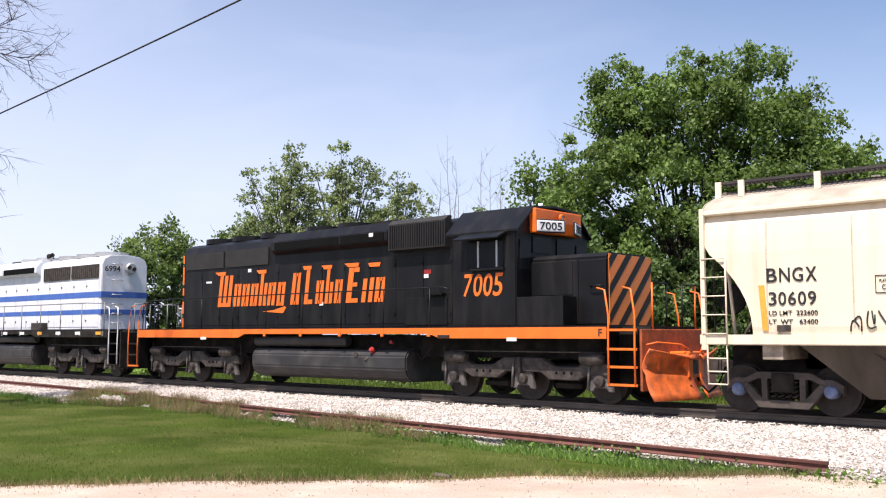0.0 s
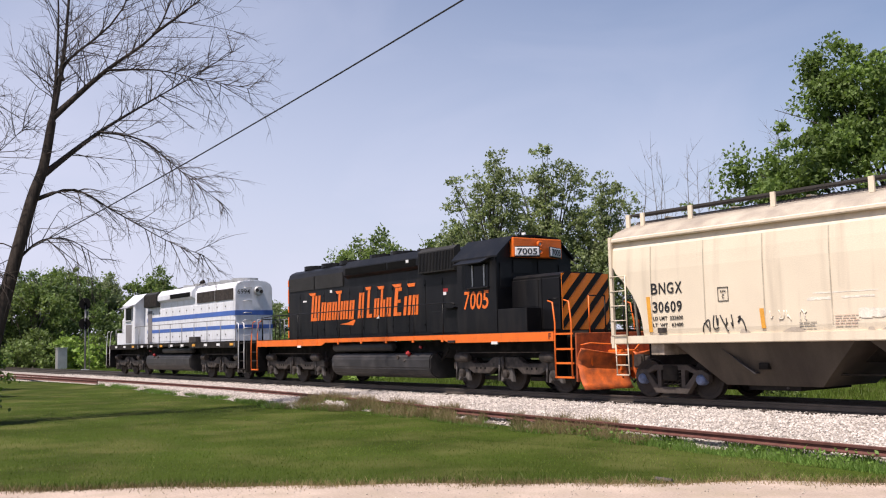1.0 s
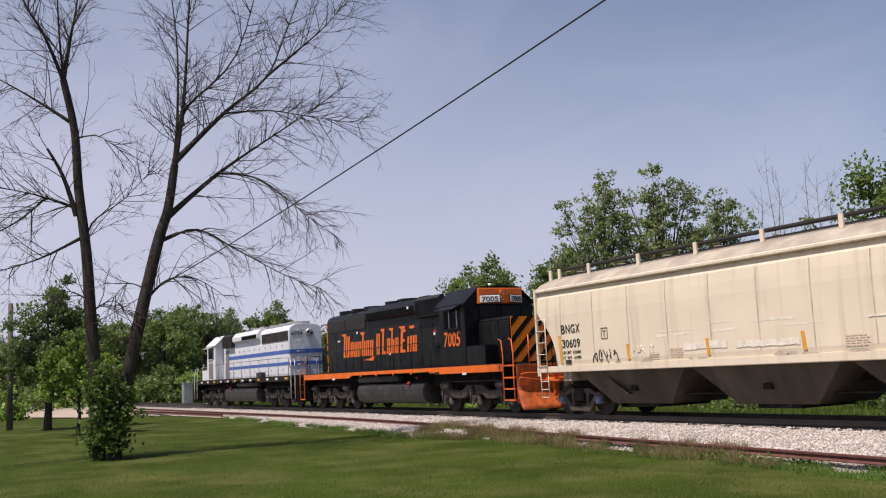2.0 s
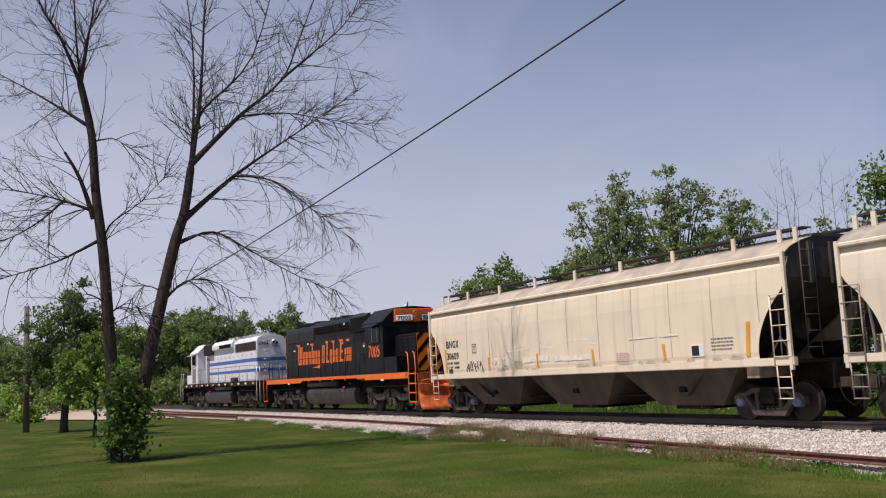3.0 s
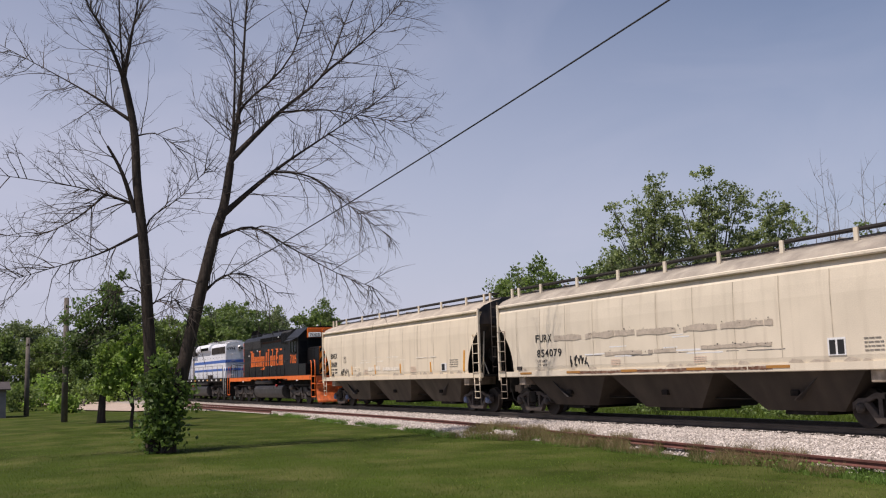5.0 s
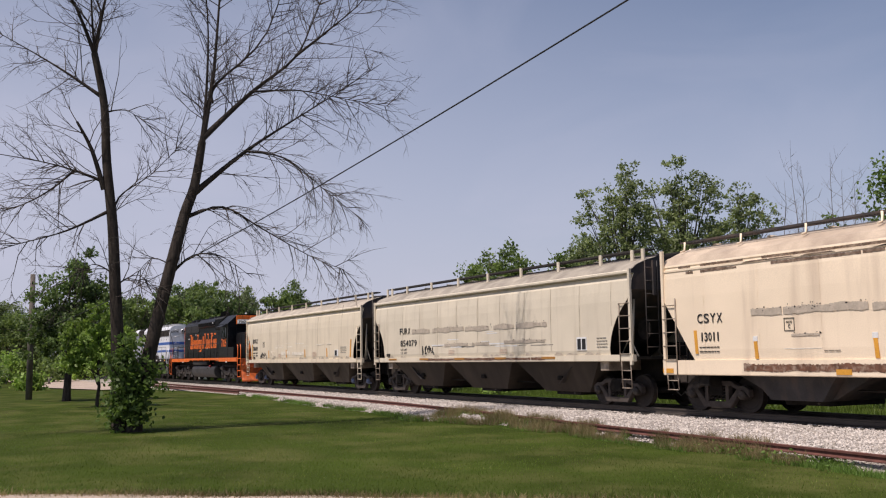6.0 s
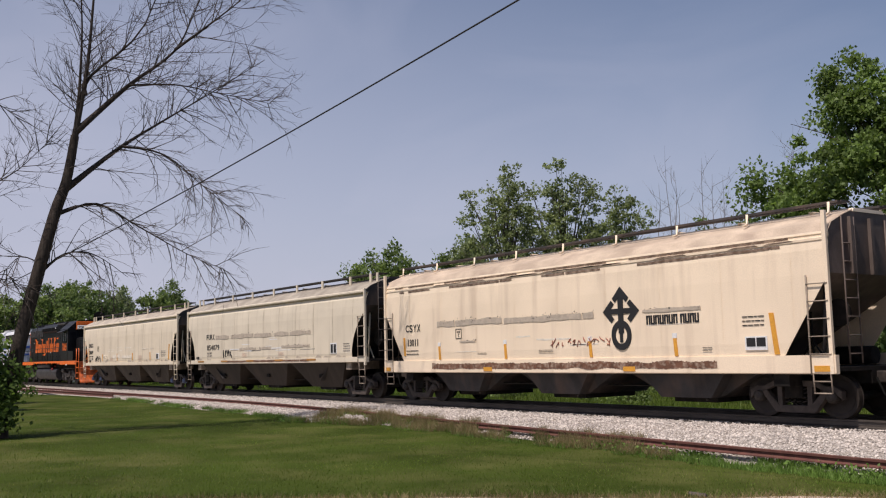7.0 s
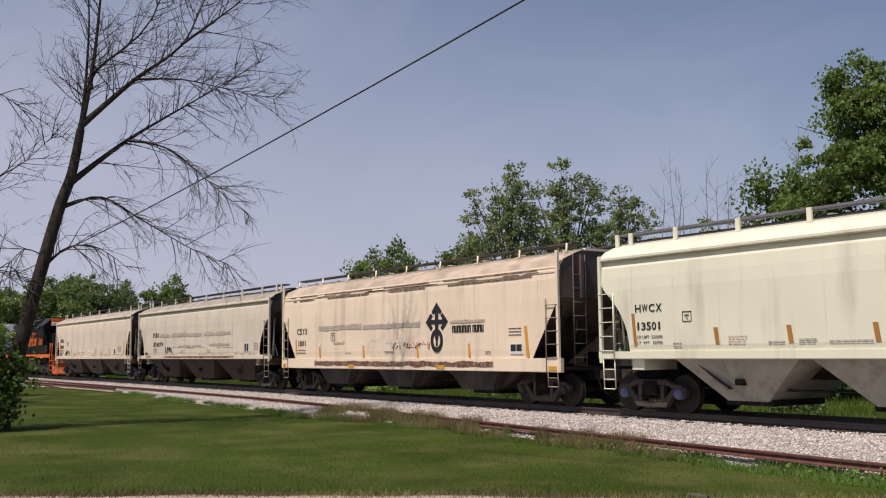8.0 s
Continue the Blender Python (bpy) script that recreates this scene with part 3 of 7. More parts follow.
def tree(name, x, y, blobs, material, label, leaf=0.2, per_m3=0.5, leaves=34, spread=0.42, trunk=0.3, category="tree", seed=1,
         trunk_h=None, bark=BARK, group="", droop=0.3, sticks=0):
    """A tapered trunk, limbs that reach into each mass of the crown, and a crown of single leaves."""
    rng = np.random.default_rng(seed)
    root = thing(name, label, category, group)
    root.location = (x, y, ground_z(x, y) - 0.05)
    top = max(b[2] for b in blobs)
    th = trunk_h or top * 0.45
    w = Wood()
    w.add([(0, 0, -0.1), (0.05, 0, 0.4), (0.1, 0.05, th * 0.6), (0.05, 0, th), (0.0, 0.0, top * 0.9)], [trunk * 1.25, trunk, trunk * 0.8, trunk * 0.6, trunk * 0.12], 8)
    for bx, by, bz, rx, rz in blobs:
        s = th * rng.uniform(0.6, 1.0)
        a, e = Vector((0.05, 0, s)), Vector((bx, by, bz + rz * 0.4))
        m1 = a.lerp(e, 0.5) + Vector((0, 0, -0.05 * (e - a).length))
        w.add([a, m1, e], [trunk * 0.42, trunk * 0.25, trunk * 0.06], 6)
        for _ in range(5 + sticks):
            t = rng.uniform(0.3, 0.95)
            p = a.lerp(e, t)
            q = Vector((bx, by, bz)) + Vector(rng.normal(0, 0.5, 3)) * rx
            w.add([p, p.lerp(q, 0.5) + Vector((0, 0, 0.1)), q], [trunk * 0.13, trunk * 0.08, 0.012], 4)
    part("trunk", w.mesh("trunk", bark), None, root)
    part("crown", quad_cloud("crown", crown_points(blobs, per_m3, leaves, spread, rng), leaf, material, droop=droop, seed=seed), None, root)
    return root


bx, by = at_yaw(27.2, 46)
r27 = (math.cos(radians(27.2)), math.sin(radians(27.2)))


def bl(a, depth, z, rx, rz, r=r27):
    """A mass of leaves a metres across the line of sight and depth metres along it."""
    return (a * r[0] - depth * r[1], a * r[1] + depth * r[0], z, rx, rz)


WALNUT = [(-6.1, 0, 8.5, 1.5, 1.3), (-7.1, 1, 6.6, 1.5, 1.4), (-5.2, -0.5, 6.4, 1.6, 1.4), (-4.3, -1, 8.7, 1.6, 1.3), (-2.9, 0, 12.2, 1.35, 1.3), (-2.6, 0.6, 13.8, 1.1, 1.1),
          (-3.1, -1, 10.5, 1.5, 1.4), (-3.4, 0.3, 13.2, 1.0, 1.1), (-0.9, -0.5, 13.2, 1.3, 1.2), (0.6, 0.4, 13.7, 1.25, 1.25), (-0.6, 1, 11.4, 1.8, 1.4), (1.4, -1, 11.6, 1.8, 1.5), (2.9, 0.3, 13.5, 1.2, 1.3),
          (3.3, -0.8, 11.2, 1.8, 1.5), (4.7, 0.5, 12.3, 1.1, 1.2), (5.1, 0.2, 10.3, 1.5, 1.2), (-1.2, -1.2, 9.6, 1.7, 1.1), (1.2, 1.2, 9.5, 1.7, 1.1), (2.6, -1.4, 8.6, 1.7, 1.2),
          (4.6, -1, 8.4, 1.8, 1.4), (6.6, 0.4, 9.6, 1.5, 1.4), (6.8, -0.6, 7.6, 1.8, 1.5), (8.6, 0.6, 8.0, 1.6, 1.4), (10.4, 1, 6.6, 2.0, 1.6), (8.4, 1, 5.6, 2.0, 1.5),
          (-3.2, 1.5, 6.8, 1.6, 1.2), (-2.6, -1.5, 5.2, 1.8, 1.4), (0.9, 1.5, 5.2, 1.9, 1.4), (4.6, 1, 5.6, 2.0, 1.5), (-8.0, 1.5, 4.4, 1.7, 1.5), (-5.6, 1.5, 4.4, 1.8, 1.5), (0.3, -2, 7.0, 1.2, 0.8), (2.0, -2, 6.4, 1.3, 0.9), (3.7, -2, 6.8, 1.3, 0.9), (-1.6, -2, 7.3, 1.1, 0.8)]
tree("walnut_tree", bx, by, [bl(a * (1.1 if a > 0 else 1.05), d, z * 1.03, r * 1.32, h * 1.32) for a, d, z, r, h in WALNUT],
     LEAF_BIG, "broad spreading green walnut tree behind the train", leaf=0.22, per_m3=1.0, leaves=125, spread=0.6, trunk=0.3, seed=21, trunk_h=5.0, droop=0.55, bark=BARK_DEAD)
for k, (yaw, top, wid, sd) in enumerate([(50.95, 14.4, 2.3, 31), (47.35, 14.5, 2.3, 32), (44.3, 12.9, 2.4, 33)]):
    x, y = at_yaw(yaw, 62)
    gc = random.Random(sd)
    cols = []
    for c in range(7):
        a = -1.8 + 0.6 * c + gc.uniform(-0.3, 0.3)
        hi = top - 0.4 * abs(a) ** 1.5 - gc.uniform(0.2, 1.9) + (0.6 if c == 3 else 0)
        dep = gc.uniform(-1.2, 1.2)
        for s in range(7):
            z = hi - 0.5 - s * 1.35 + gc.uniform(-0.3, 0.3)
            if z > 2:
                cols.append(bl(a * (1 + 0.05 * s) + gc.uniform(-0.3, 0.3), dep + gc.uniform(-0.4, 0.4), z, 0.72 + 0.09 * s + gc.uniform(-0.15, 0.15), 0.85))
    tree("cottonwood_tree", x, y, cols, LEAF_COTTON, "tall cottonwood tree with airy grey-green foliage", leaf=0.2, per_m3=4.2, leaves=34, spread=0.36, trunk=0.2, seed=sd,
         group="cottonwoods behind the railway", sticks=-3, trunk_h=8)
far = [(59.1, 85, 10.5, 2.9, LEAF_MID, 40), (57.3, 86, 10.7, 2.9, LEAF_MID, 41), (54.6, 95, 11.2, 3.0, LEAF_MID, 42), (52.6, 100, 12.9, 3.2, LEAF_FAR, 43), (38.8, 80, 11.3, 2.2, LEAF_MID, 44), (34.5, 66, 7.6, 3.2, LEAF_DARK, 34), (31.0, 68, 7.8, 3.4, LEAF_DARK, 35), (27.5, 66, 7.6, 3.4, LEAF_DARK, 36), (24.0, 68, 7.6, 3.4, LEAF_MID, 37), (20.5, 66, 7.6, 3.4, LEAF_MID, 38), (61.0, 105, 7.5, 3.0, LEAF_FAR, 45),
       (63.8, 120, 7.0, 3.6, LEAF_FAR, 46), (67.0, 120, 8.0, 3.6, LEAF_FAR, 47), (70.2, 125, 11.2, 3.4, LEAF_MID, 48), (73.0, 115, 10.2, 3.4, LEAF_FAR, 49), (75.6, 115, 11.0, 3.8, LEAF_MID, 50), (78.2, 112, 9.6, 3.6, LEAF_DARK, 51),
       (81.0, 120, 9.0, 4.0, LEAF_FAR, 52), (84.0, 135, 8.4, 4.0, LEAF_FAR, 53), (86.6, 140, 10.4, 4.2, LEAF_FAR, 54), (89.4, 140, 9.2, 4.4, LEAF_FAR, 55), (92.5, 135, 8.8, 4.5, LEAF_FAR, 56)]
far += [(62.4, 108, 6.0, 3.2, LEAF_MID, 140), (65.4, 110, 6.6, 3.4, LEAF_DARK, 141), (68.6, 108, 7.4, 3.4, LEAF_MID, 142), (71.6, 106, 8.8, 3.4, LEAF_MID, 143), (74.3, 106, 8.6, 3.4, LEAF_DARK, 144), (77.0, 104, 8.8, 3.4, LEAF_MID, 145),
        (79.6, 106, 8.0, 3.6, LEAF_MID, 146), (82.5, 112, 7.6, 3.8, LEAF_DARK, 147), (85.3, 118, 7.6, 3.8, LEAF_MID, 148), (88.0, 120, 8.0, 4.0, LEAF_MID, 149), (91.0, 118, 7.8, 4.0, LEAF_MID, 150)]
for yaw, dist, top, wid, lm, sd in far:
    x, y = at_yaw(yaw, dist)
    g = random.Random(sd)
    top *= 1.12 if yaw > 61 else 1.18
    bl0 = []
    for k in range(12):
        z = top * (0.13 + 0.7 * k / 11)
        sp = wid * (0.8 if k < 8 else 0.45)
        bl0.append((g.uniform(-sp, sp), g.uniform(-sp, sp), z, wid * g.uniform(0.4, 0.62), top * 0.13))
    tree("woodland_tree", x, y, bl0, lm, "leafy green woodland tree in the distance", leaf=0.34, per_m3=0.75, leaves=75, spread=0.75, trunk=0.25, seed=sd, group="trees of the far wood", sticks=0)
# lawn trees
tree("maple_tree", -51.7, -12.8, [(0.3, 0.5, 7.0, 0.8, 1.2), (0.2, 0.3, 5.9, 1.3, 1.3), (-0.5, -0.9, 5.0, 1.5, 1.2), (0.2, 1.2, 4.9, 1.5, 1.3), (0, -1.4, 3.6, 1.5, 1.1), (0.2, 1.6, 3.3, 1.5, 1.1), (0, 0, 3.7, 1.7, 1.4)],
     LEAF_DARK, "dark green young tree on the lawn", leaf=0.18, per_m3=2.6, leaves=90, spread=0.38, trunk=0.2, seed=61, trunk_h=2.6, bark=BARK_DEAD)
tree("sapling_tree", -44.0, -12.5, [(0, 0.1, 3.8, 0.75, 0.8), (0.1, -0.8, 3.0, 0.9, 0.75), (0, 0.8, 2.9, 0.95, 0.8), (0, 0.0, 2.3, 1.15, 0.7), (0.1, -1.0, 2.0, 0.8, 0.5)],
     LEAF_LIGHT, "bright green sapling on the lawn", leaf=0.17, per_m3=12.0, leaves=50, spread=0.2, trunk=0.08, seed=62, trunk_h=1.6, bark=BARK_DEAD)


def bush(x, y, h, w, material, label, seed, leaf=0.14, dens=6.0, name="bush", group=""):
    rng = np.random.default_rng(seed)
    root = thing(name, label, "bush", group)
    root.location = (x, y, ground_z(x, y) - 0.03)
    wd = Wood()
    bl1 = []
    for k in range(7):
        a, r = rng.uniform(0, 6.28), w * rng.uniform(0.1, 0.55)
        p = Vector((math.cos(a) * r, math.sin(a) * r, h * rng.uniform(0.35, 0.8)))
        wd.add([(0, 0, -0.05), p * 0.5 + Vector((0, 0, 0.1)), p], [0.025, 0.018, 0.006], 4)
        bl1.append((p.x, p.y, p.z, w * 0.32, h * 0.24))
    bl1.append((0, 0, h * 0.22, w * 0.5, h * 0.2))
    part("stems", wd.mesh("stems", BARK), None, root)
    part("foliage", quad_cloud("foliage", crown_points(bl1, dens, 22, leaf * 1.6, rng), leaf, material, seed=seed), None, root)
    return root


bush(-27.4, -14.2, 2.8, 1.25, LEAF_SUCKER, "leafy green suckers round the foot of the dead tree", 73, leaf=0.15, dens=48, name="sucker_bush")
g = random.Random(8)
for k in range(46):
    x = -118 + k * 2.55 + g.uniform(-0.9, 0.9)
    y = g.uniform(8.5, 13) if k % 3 else g.uniform(5.5, 8)
    bush(x, y, g.uniform(1.0, 2.4) if y > 8 else g.uniform(0.7, 1.2), g.uniform(1.2, 2.2), g.choice([LEAF_MID, LEAF_LIGHT, LEAF_MID, LEAF_DARK]), "green bush in the rough grass behind the railway", 100 + k, leaf=0.15, dens=6.0, group="bushes behind the railway")
for yaw, dist, h, w in [(92, 95, 3.0, 4), (89.5, 90, 3.2, 4), (87.5, 84, 2.4, 3), (86, 100, 3.4, 4), (84, 100, 3.2, 4), (82, 105, 3.4, 4), (80, 100, 3.0, 4), (78, 100, 3.4, 4), (76, 100, 3.0, 4), (74.5, 98, 3.6, 4), (73, 100, 3.8, 4), (71, 100, 4.0, 4), (69, 100, 3.5, 4), (67, 95, 3, 4), (65, 90, 3, 4), (63, 85, 3, 4), (84.8, 74, 1.5, 1.6)]:
    x, y = at_yaw(yaw, dist)
    bush(x, y, h, w, g.choice([LEAF_MID, LEAF_LIGHT]), "tall green shrub at the wood's edge", 200 + int(yaw * 2), leaf=0.34, dens=1.6, group="shrubs at the wood's edge")
# understorey beneath the walnut
for a, dpt, h, w in [(-9.5, 1, 5.5, 3.0), (-7, -2, 5.0, 2.8), (-4.5, -3, 5.6, 2.8), (-1.5, -3, 5.0, 2.8), (1.5, -2, 5.6, 2.8), (4.5, -2, 5.0, 2.8), (7.5, -2, 5.2, 3.0), (10.5, -1, 5.4, 3.0), (-6, 4, 5.0, 3.2), (0, 5, 4.8, 3.4), (6, 5, 5.0, 3.4)]:
    bush(bx + bl(a, dpt, 0, 1, 1)[0], by + bl(a, dpt, 0, 1, 1)[1], h * 1.25, w * 1.2, LEAF_DARK if a < 3 else LEAF_MID, "dark leafy shrub beneath the walnut tree", 300 + int(a * 3), leaf=0.22, dens=10.0, group="shrubs beneath the walnut")


# ---- dead trees ----
DEAD = Vector((-27.6, -14.1, -0.4))
ACROSS, DEPTH = Vector((0.182, 0.983, 0)), Vector((-0.983, 0.182, 0))


def dead_tree(label, trunk, limbs, r0, seed, off):
    rng = random.Random(seed)
    root = thing("dead_tree", label, "tree", "pair of dead trees")
    root.location = DEAD + ACROSS * off

    def P(a, z, d=0.0):
        return ACROSS * (a - off) + DEPTH * d + Vector((0, 0, z + 0.4))

    def smooth(ps):
        out = []
        for i in range(len(ps) - 1):
            p0, p1, p2, p3 = ps[max(i - 1, 0)], ps[i], ps[i + 1], ps[min(i + 2, len(ps) - 1)]
            for t in (0, 0.25, 0.5, 0.75):
                out.append(0.5 * ((2 * p1) + (p2 - p0) * t + (2 * p0 - 5 * p1 + 4 * p2 - p3) * t * t + (3 * p1 - p0 - 3 * p2 + p3) * t ** 3))
        return out + [ps[-1]]

    big, twigs = Wood(), Wood()

    def shoot(p, d, length, r, level, sag):
        n = 4 if level < 3 else 3
        pts, q, dd = [p], p.copy(), d.copy()
        for _ in range(n):
            dd = (dd + Vector([rng.gauss(0, 0.13) for _ in range(3)]) + Vector((0, 0, sag))).normalized()
            q = q + dd * length / n
            pts.append(q.copy())
        twigs.add(pts, [r * (1 - 0.85 * i / n) for i in range(n + 1)], 4 if level < 2 else 3)
        if level < 3:
            for _ in range({1: rng.randint(3, 6), 2: rng.randint(1, 3)}.get(level, 2)):
                t = rng.uniform(0.15, 0.97)
                i = min(int(t * n), n - 1)
                o = pts[i].lerp(pts[i + 1], t * n - i)
                ax = Vector([rng.gauss(0, 1) for _ in range(3)])
                nd = (dd + ax.cross(dd).normalized() * rng.uniform(0.45, 1.0)).normalized()
                shoot(o, nd, length * rng.uniform(0.3, 0.55), max(r * 0.5, 0.006), level + 1, sag * 0.6)

    def bough(ps, ra, rb, sag, dense):
        sm = smooth(ps)
        m = len(sm)
        big.add(sm, [ra * (rb * 0.6 / ra) ** (i / (m - 1)) for i in range(m)], 8 if ra > 0.1 else 6)
        total = sum((b - a).length for a, b in zip(sm, sm[1:]))
        for _ in range(int(total * dense * 1.0)):
            t = rng.uniform(0.12, 1.0) * (m - 1)
            i = min(int(t), m - 2)
            o = sm[i].lerp(sm[i + 1], t - i)
            d = (sm[i + 1] - sm[i]).normalized()
            s = Vector([rng.gauss(0, 1) for _ in range(3)]).cross(d).normalized()
            nd = (d * rng.uniform(0.4, 1.0) + s * rng.uniform(0.6, 1.0)).normalized()
            shoot(o, nd, rng.uniform(0.8, 2.4) * (1.1 - 0.4 * t / m), 0.015, 1, sag)

    tr = smooth([P(a, z) for a, z in trunk])
    m = len(tr)
    big.add(tr, [r0 * (1.25 if i == 0 else 1) * (1 - 0.5 * i / (m - 1)) for i in range(m)], 10)
    for ps, ra, rb, sag, dense in limbs:
        tilt = rng.uniform(-0.25, 0.25)
        bough([P(a, z, tilt * ((a - ps[0][0]) ** 2 + (z - ps[0][1]) ** 2) ** 0.5) for a, z in ps], ra, rb, sag, dense)
    part("trunk", big.mesh("trunk", BARK_DEAD), None, root)
    tagged(part("twig_mass", twigs.mesh("twig_mass", BARK_TWIG), None, root), kind="stuff")
    return root


dead_tree("leaning bare dead tree with many fine twigs", [(0.05, -0.45), (0.35, 1.2), (0.7, 2.9), (1.3, 5.5), (1.6, 6.5), (1.8, 7.8)], [
    ([(1.8, 7.8), (1.9, 9.3), (1.9, 11.7), (1.5, 15.0)], 0.085, 0.02, 0.05, 5.0),
    ([(1.8, 7.8), (2.1, 9.9), (2.3, 12.9), (2.6, 16.0)], 0.10, 0.025, 0.05, 5.0),
    ([(2.05, 9.0), (2.2, 9.6), (3.7, 11.4), (4.7, 15.0)], 0.075, 0.02, 0.04, 5.5),
    ([(1.8, 7.9), (3.2, 9.4), (4.5, 10.6), (5.1, 11.9), (6.1, 14.6)], 0.10, 0.02, 0.03, 5.5),
    ([(1.6, 6.3), (3.0, 7.6), (4.3, 8.6), (5.8, 9.7), (7.5, 11.0)], 0.10, 0.015, -0.02, 6.0),
    ([(4.5, 10.6), (5.6, 11.6), (6.6, 12.6), (7.4, 13.8)], 0.05, 0.012, 0.0, 6.0),
    ([(3.2, 9.4), (4.6, 9.6), (6.0, 9.5), (7.6, 9.4)], 0.04, 0.01, -0.04, 7.0),
    ([(3.0, 7.6), (4.2, 7.4), (5.4, 6.4), (6.4, 5.6)], 0.045, 0.01, -0.10, 7.0),
    ([(1.4, 5.6), (2.4, 5.9), (3.5, 5.3), (4.9, 4.5), (5.9, 4.1)], 0.07, 0.012, -0.10, 7.0),
    ([(0.95, 3.9), (1.6, 4.5), (2.4, 4.5), (3.3, 3.9)], 0.05, 0.012, -0.15, 6.0),
    ([(1.0, 4.2), (0.5, 4.4), (0.1, 4.0)], 0.03, 0.008, -0.1, 7.0)], 0.225, 81, 0.05)
dead_tree("upright bare dead tree with broken limbs", [(-0.3, -0.45), (-0.4, 2.1), (-0.5, 3.7), (-0.6, 5.3), (-0.8, 7.1), (-0.9, 8.7), (-1.2, 10.2)], [
    ([(-1.2, 10.2), (-1.7, 11.4), (-2.3, 12.5), (-2.9, 15.0)], 0.075, 0.02, 0.04, 5.5),
    ([(-1.2, 10.2), (-1.0, 11.4), (-0.8, 12.6), (-0.6, 15.6)], 0.08, 0.02, 0.04, 5.5),
    ([(-1.15, 10.0), (-1.3, 11.5), (-1.4, 15.0)], 0.06, 0.02, 0.04, 5.0),
    ([(-0.8, 6.5), (-1.5, 6.75), (-2.5, 7.0), (-4.8, 7.3)], 0.07, 0.012, 0.0, 6.5),
    ([(-0.9, 8.9), (-2.0, 9.7), (-3.1, 10.4), (-4.8, 11.4)], 0.07, 0.012, 0.0, 6.5),
    ([(-0.85, 6.3), (-1.2, 7.4), (-1.6, 8.15)], 0.09, 0.06, 0.0, 4.0),
    ([(-0.6, 5.3), (-0.45, 6.1), (0.4, 6.8), (1.1, 7.6)], 0.05, 0.01, 0.02, 6.0),
    ([(-0.7, 5.7), (-1.8, 5.1), (-3.0, 4.7), (-3.9, 4.4)], 0.055, 0.01, -0.06, 7.0),
    ([(-1.6, 6.85), (-2.4, 6.1), (-3.4, 5.6), (-4.4, 5.6)], 0.04, 0.01, -0.05, 6.0),
    ([(-0.5, 3.6), (0.1, 3.9), (0.7, 3.4)], 0.035, 0.008, -0.05, 8.0),
    ([(-0.5, 3.9), (-1.1, 4.2), (-1.8, 3.7)], 0.035, 0.008, -0.08, 7.0),
    ([(-0.9, 8.5), (-0.3, 8.6), (0.3, 8.2)], 0.035, 0.008, -0.02, 7.0)], 0.19, 82, -0.3)
# thin dead saplings behind the railway
for yaw, top, sd in [(41.95, 12.6, 91), (40.85, 13.9, 92), (40.5, 12.4, 96), (38.8, 14.0, 93), (38.0, 12.8, 94), (34.4, 15.6, 95)]:
    x, y = at_yaw(yaw, 62)
    rg = random.Random(sd)
    root = thing("bare_sapling", "thin bare dead sapling behind the railway", "tree", "bare saplings")
    root.location = (x, y, GZ - 0.15)
    w = Wood()
    for fork in range(rg.randint(1, 3)):
        lean, turn = rg.uniform(0.01, 0.06), rg.uniform(0, 6.28)
        hi = top * rg.uniform(0.8, 1.0) if fork else top
        stem = [Vector((math.cos(turn) * lean * hi * f * f, math.sin(turn) * lean * hi * f * f, hi * f)) + Vector((rg.gauss(0, 0.08), rg.gauss(0, 0.08), 0)) for f in (0, 0.25, 0.45, 0.6, 0.75, 0.88, 1.0)]
        w.add(stem, [0.06, 0.05, 0.04, 0.03, 0.022, 0.014, 0.005], 5)
        for k in range(11):
            f = rg.uniform(2.2, 5.6)
            p = stem[int(f)].lerp(stem[int(f) + 1], f % 1)
            a, L = rg.uniform(0, 6.28), rg.uniform(0.7, 2.2)
            d = Vector((math.cos(a) * rg.uniform(0.5, 0.9), math.sin(a) * rg.uniform(0.5, 0.9), rg.uniform(0.5, 1.0))) * L
            m = p + d * 0.5 + Vector((rg.gauss(0, 0.1), rg.gauss(0, 0.1), -0.08))
            w.add([p, m, p + d], [0.013, 0.009, 0.004], 3)
            for _ in range(2):
                e = m + Vector((rg.gauss(0, 0.3), rg.gauss(0, 0.3), rg.uniform(0.2, 0.7)))
                w.add([m, e], [0.009, 0.003], 3)
    part("trunk", w.mesh("trunk", BARK_PALE), None, root)


# ---- poles, cable, signal, shed ----
def pole(x, y, top, label):
    root = thing("utility_pole", label, "utility pole", "poles on the lawn")
    root.location = (x, y, GZ - 0.05)
    part("shaft", tubem([(0, 0, -0.2), (0, 0, top * 0.5), (0.05, 0, top)], [0.17, 0.15, 0.125], 12), POLE_WOOD, root)
    part("bolt", tubem([(0.12, -0.14, top - 0.5), (0.12, 0.16, top - 0.5)], 0.02, 6), STEEL, root)
    part("insulator", tubem([(0.18, 0, top - 0.55), (0.18, 0, top - 0.4)], 0.05, 8), SIGNAL_BLACK, root)
    return root


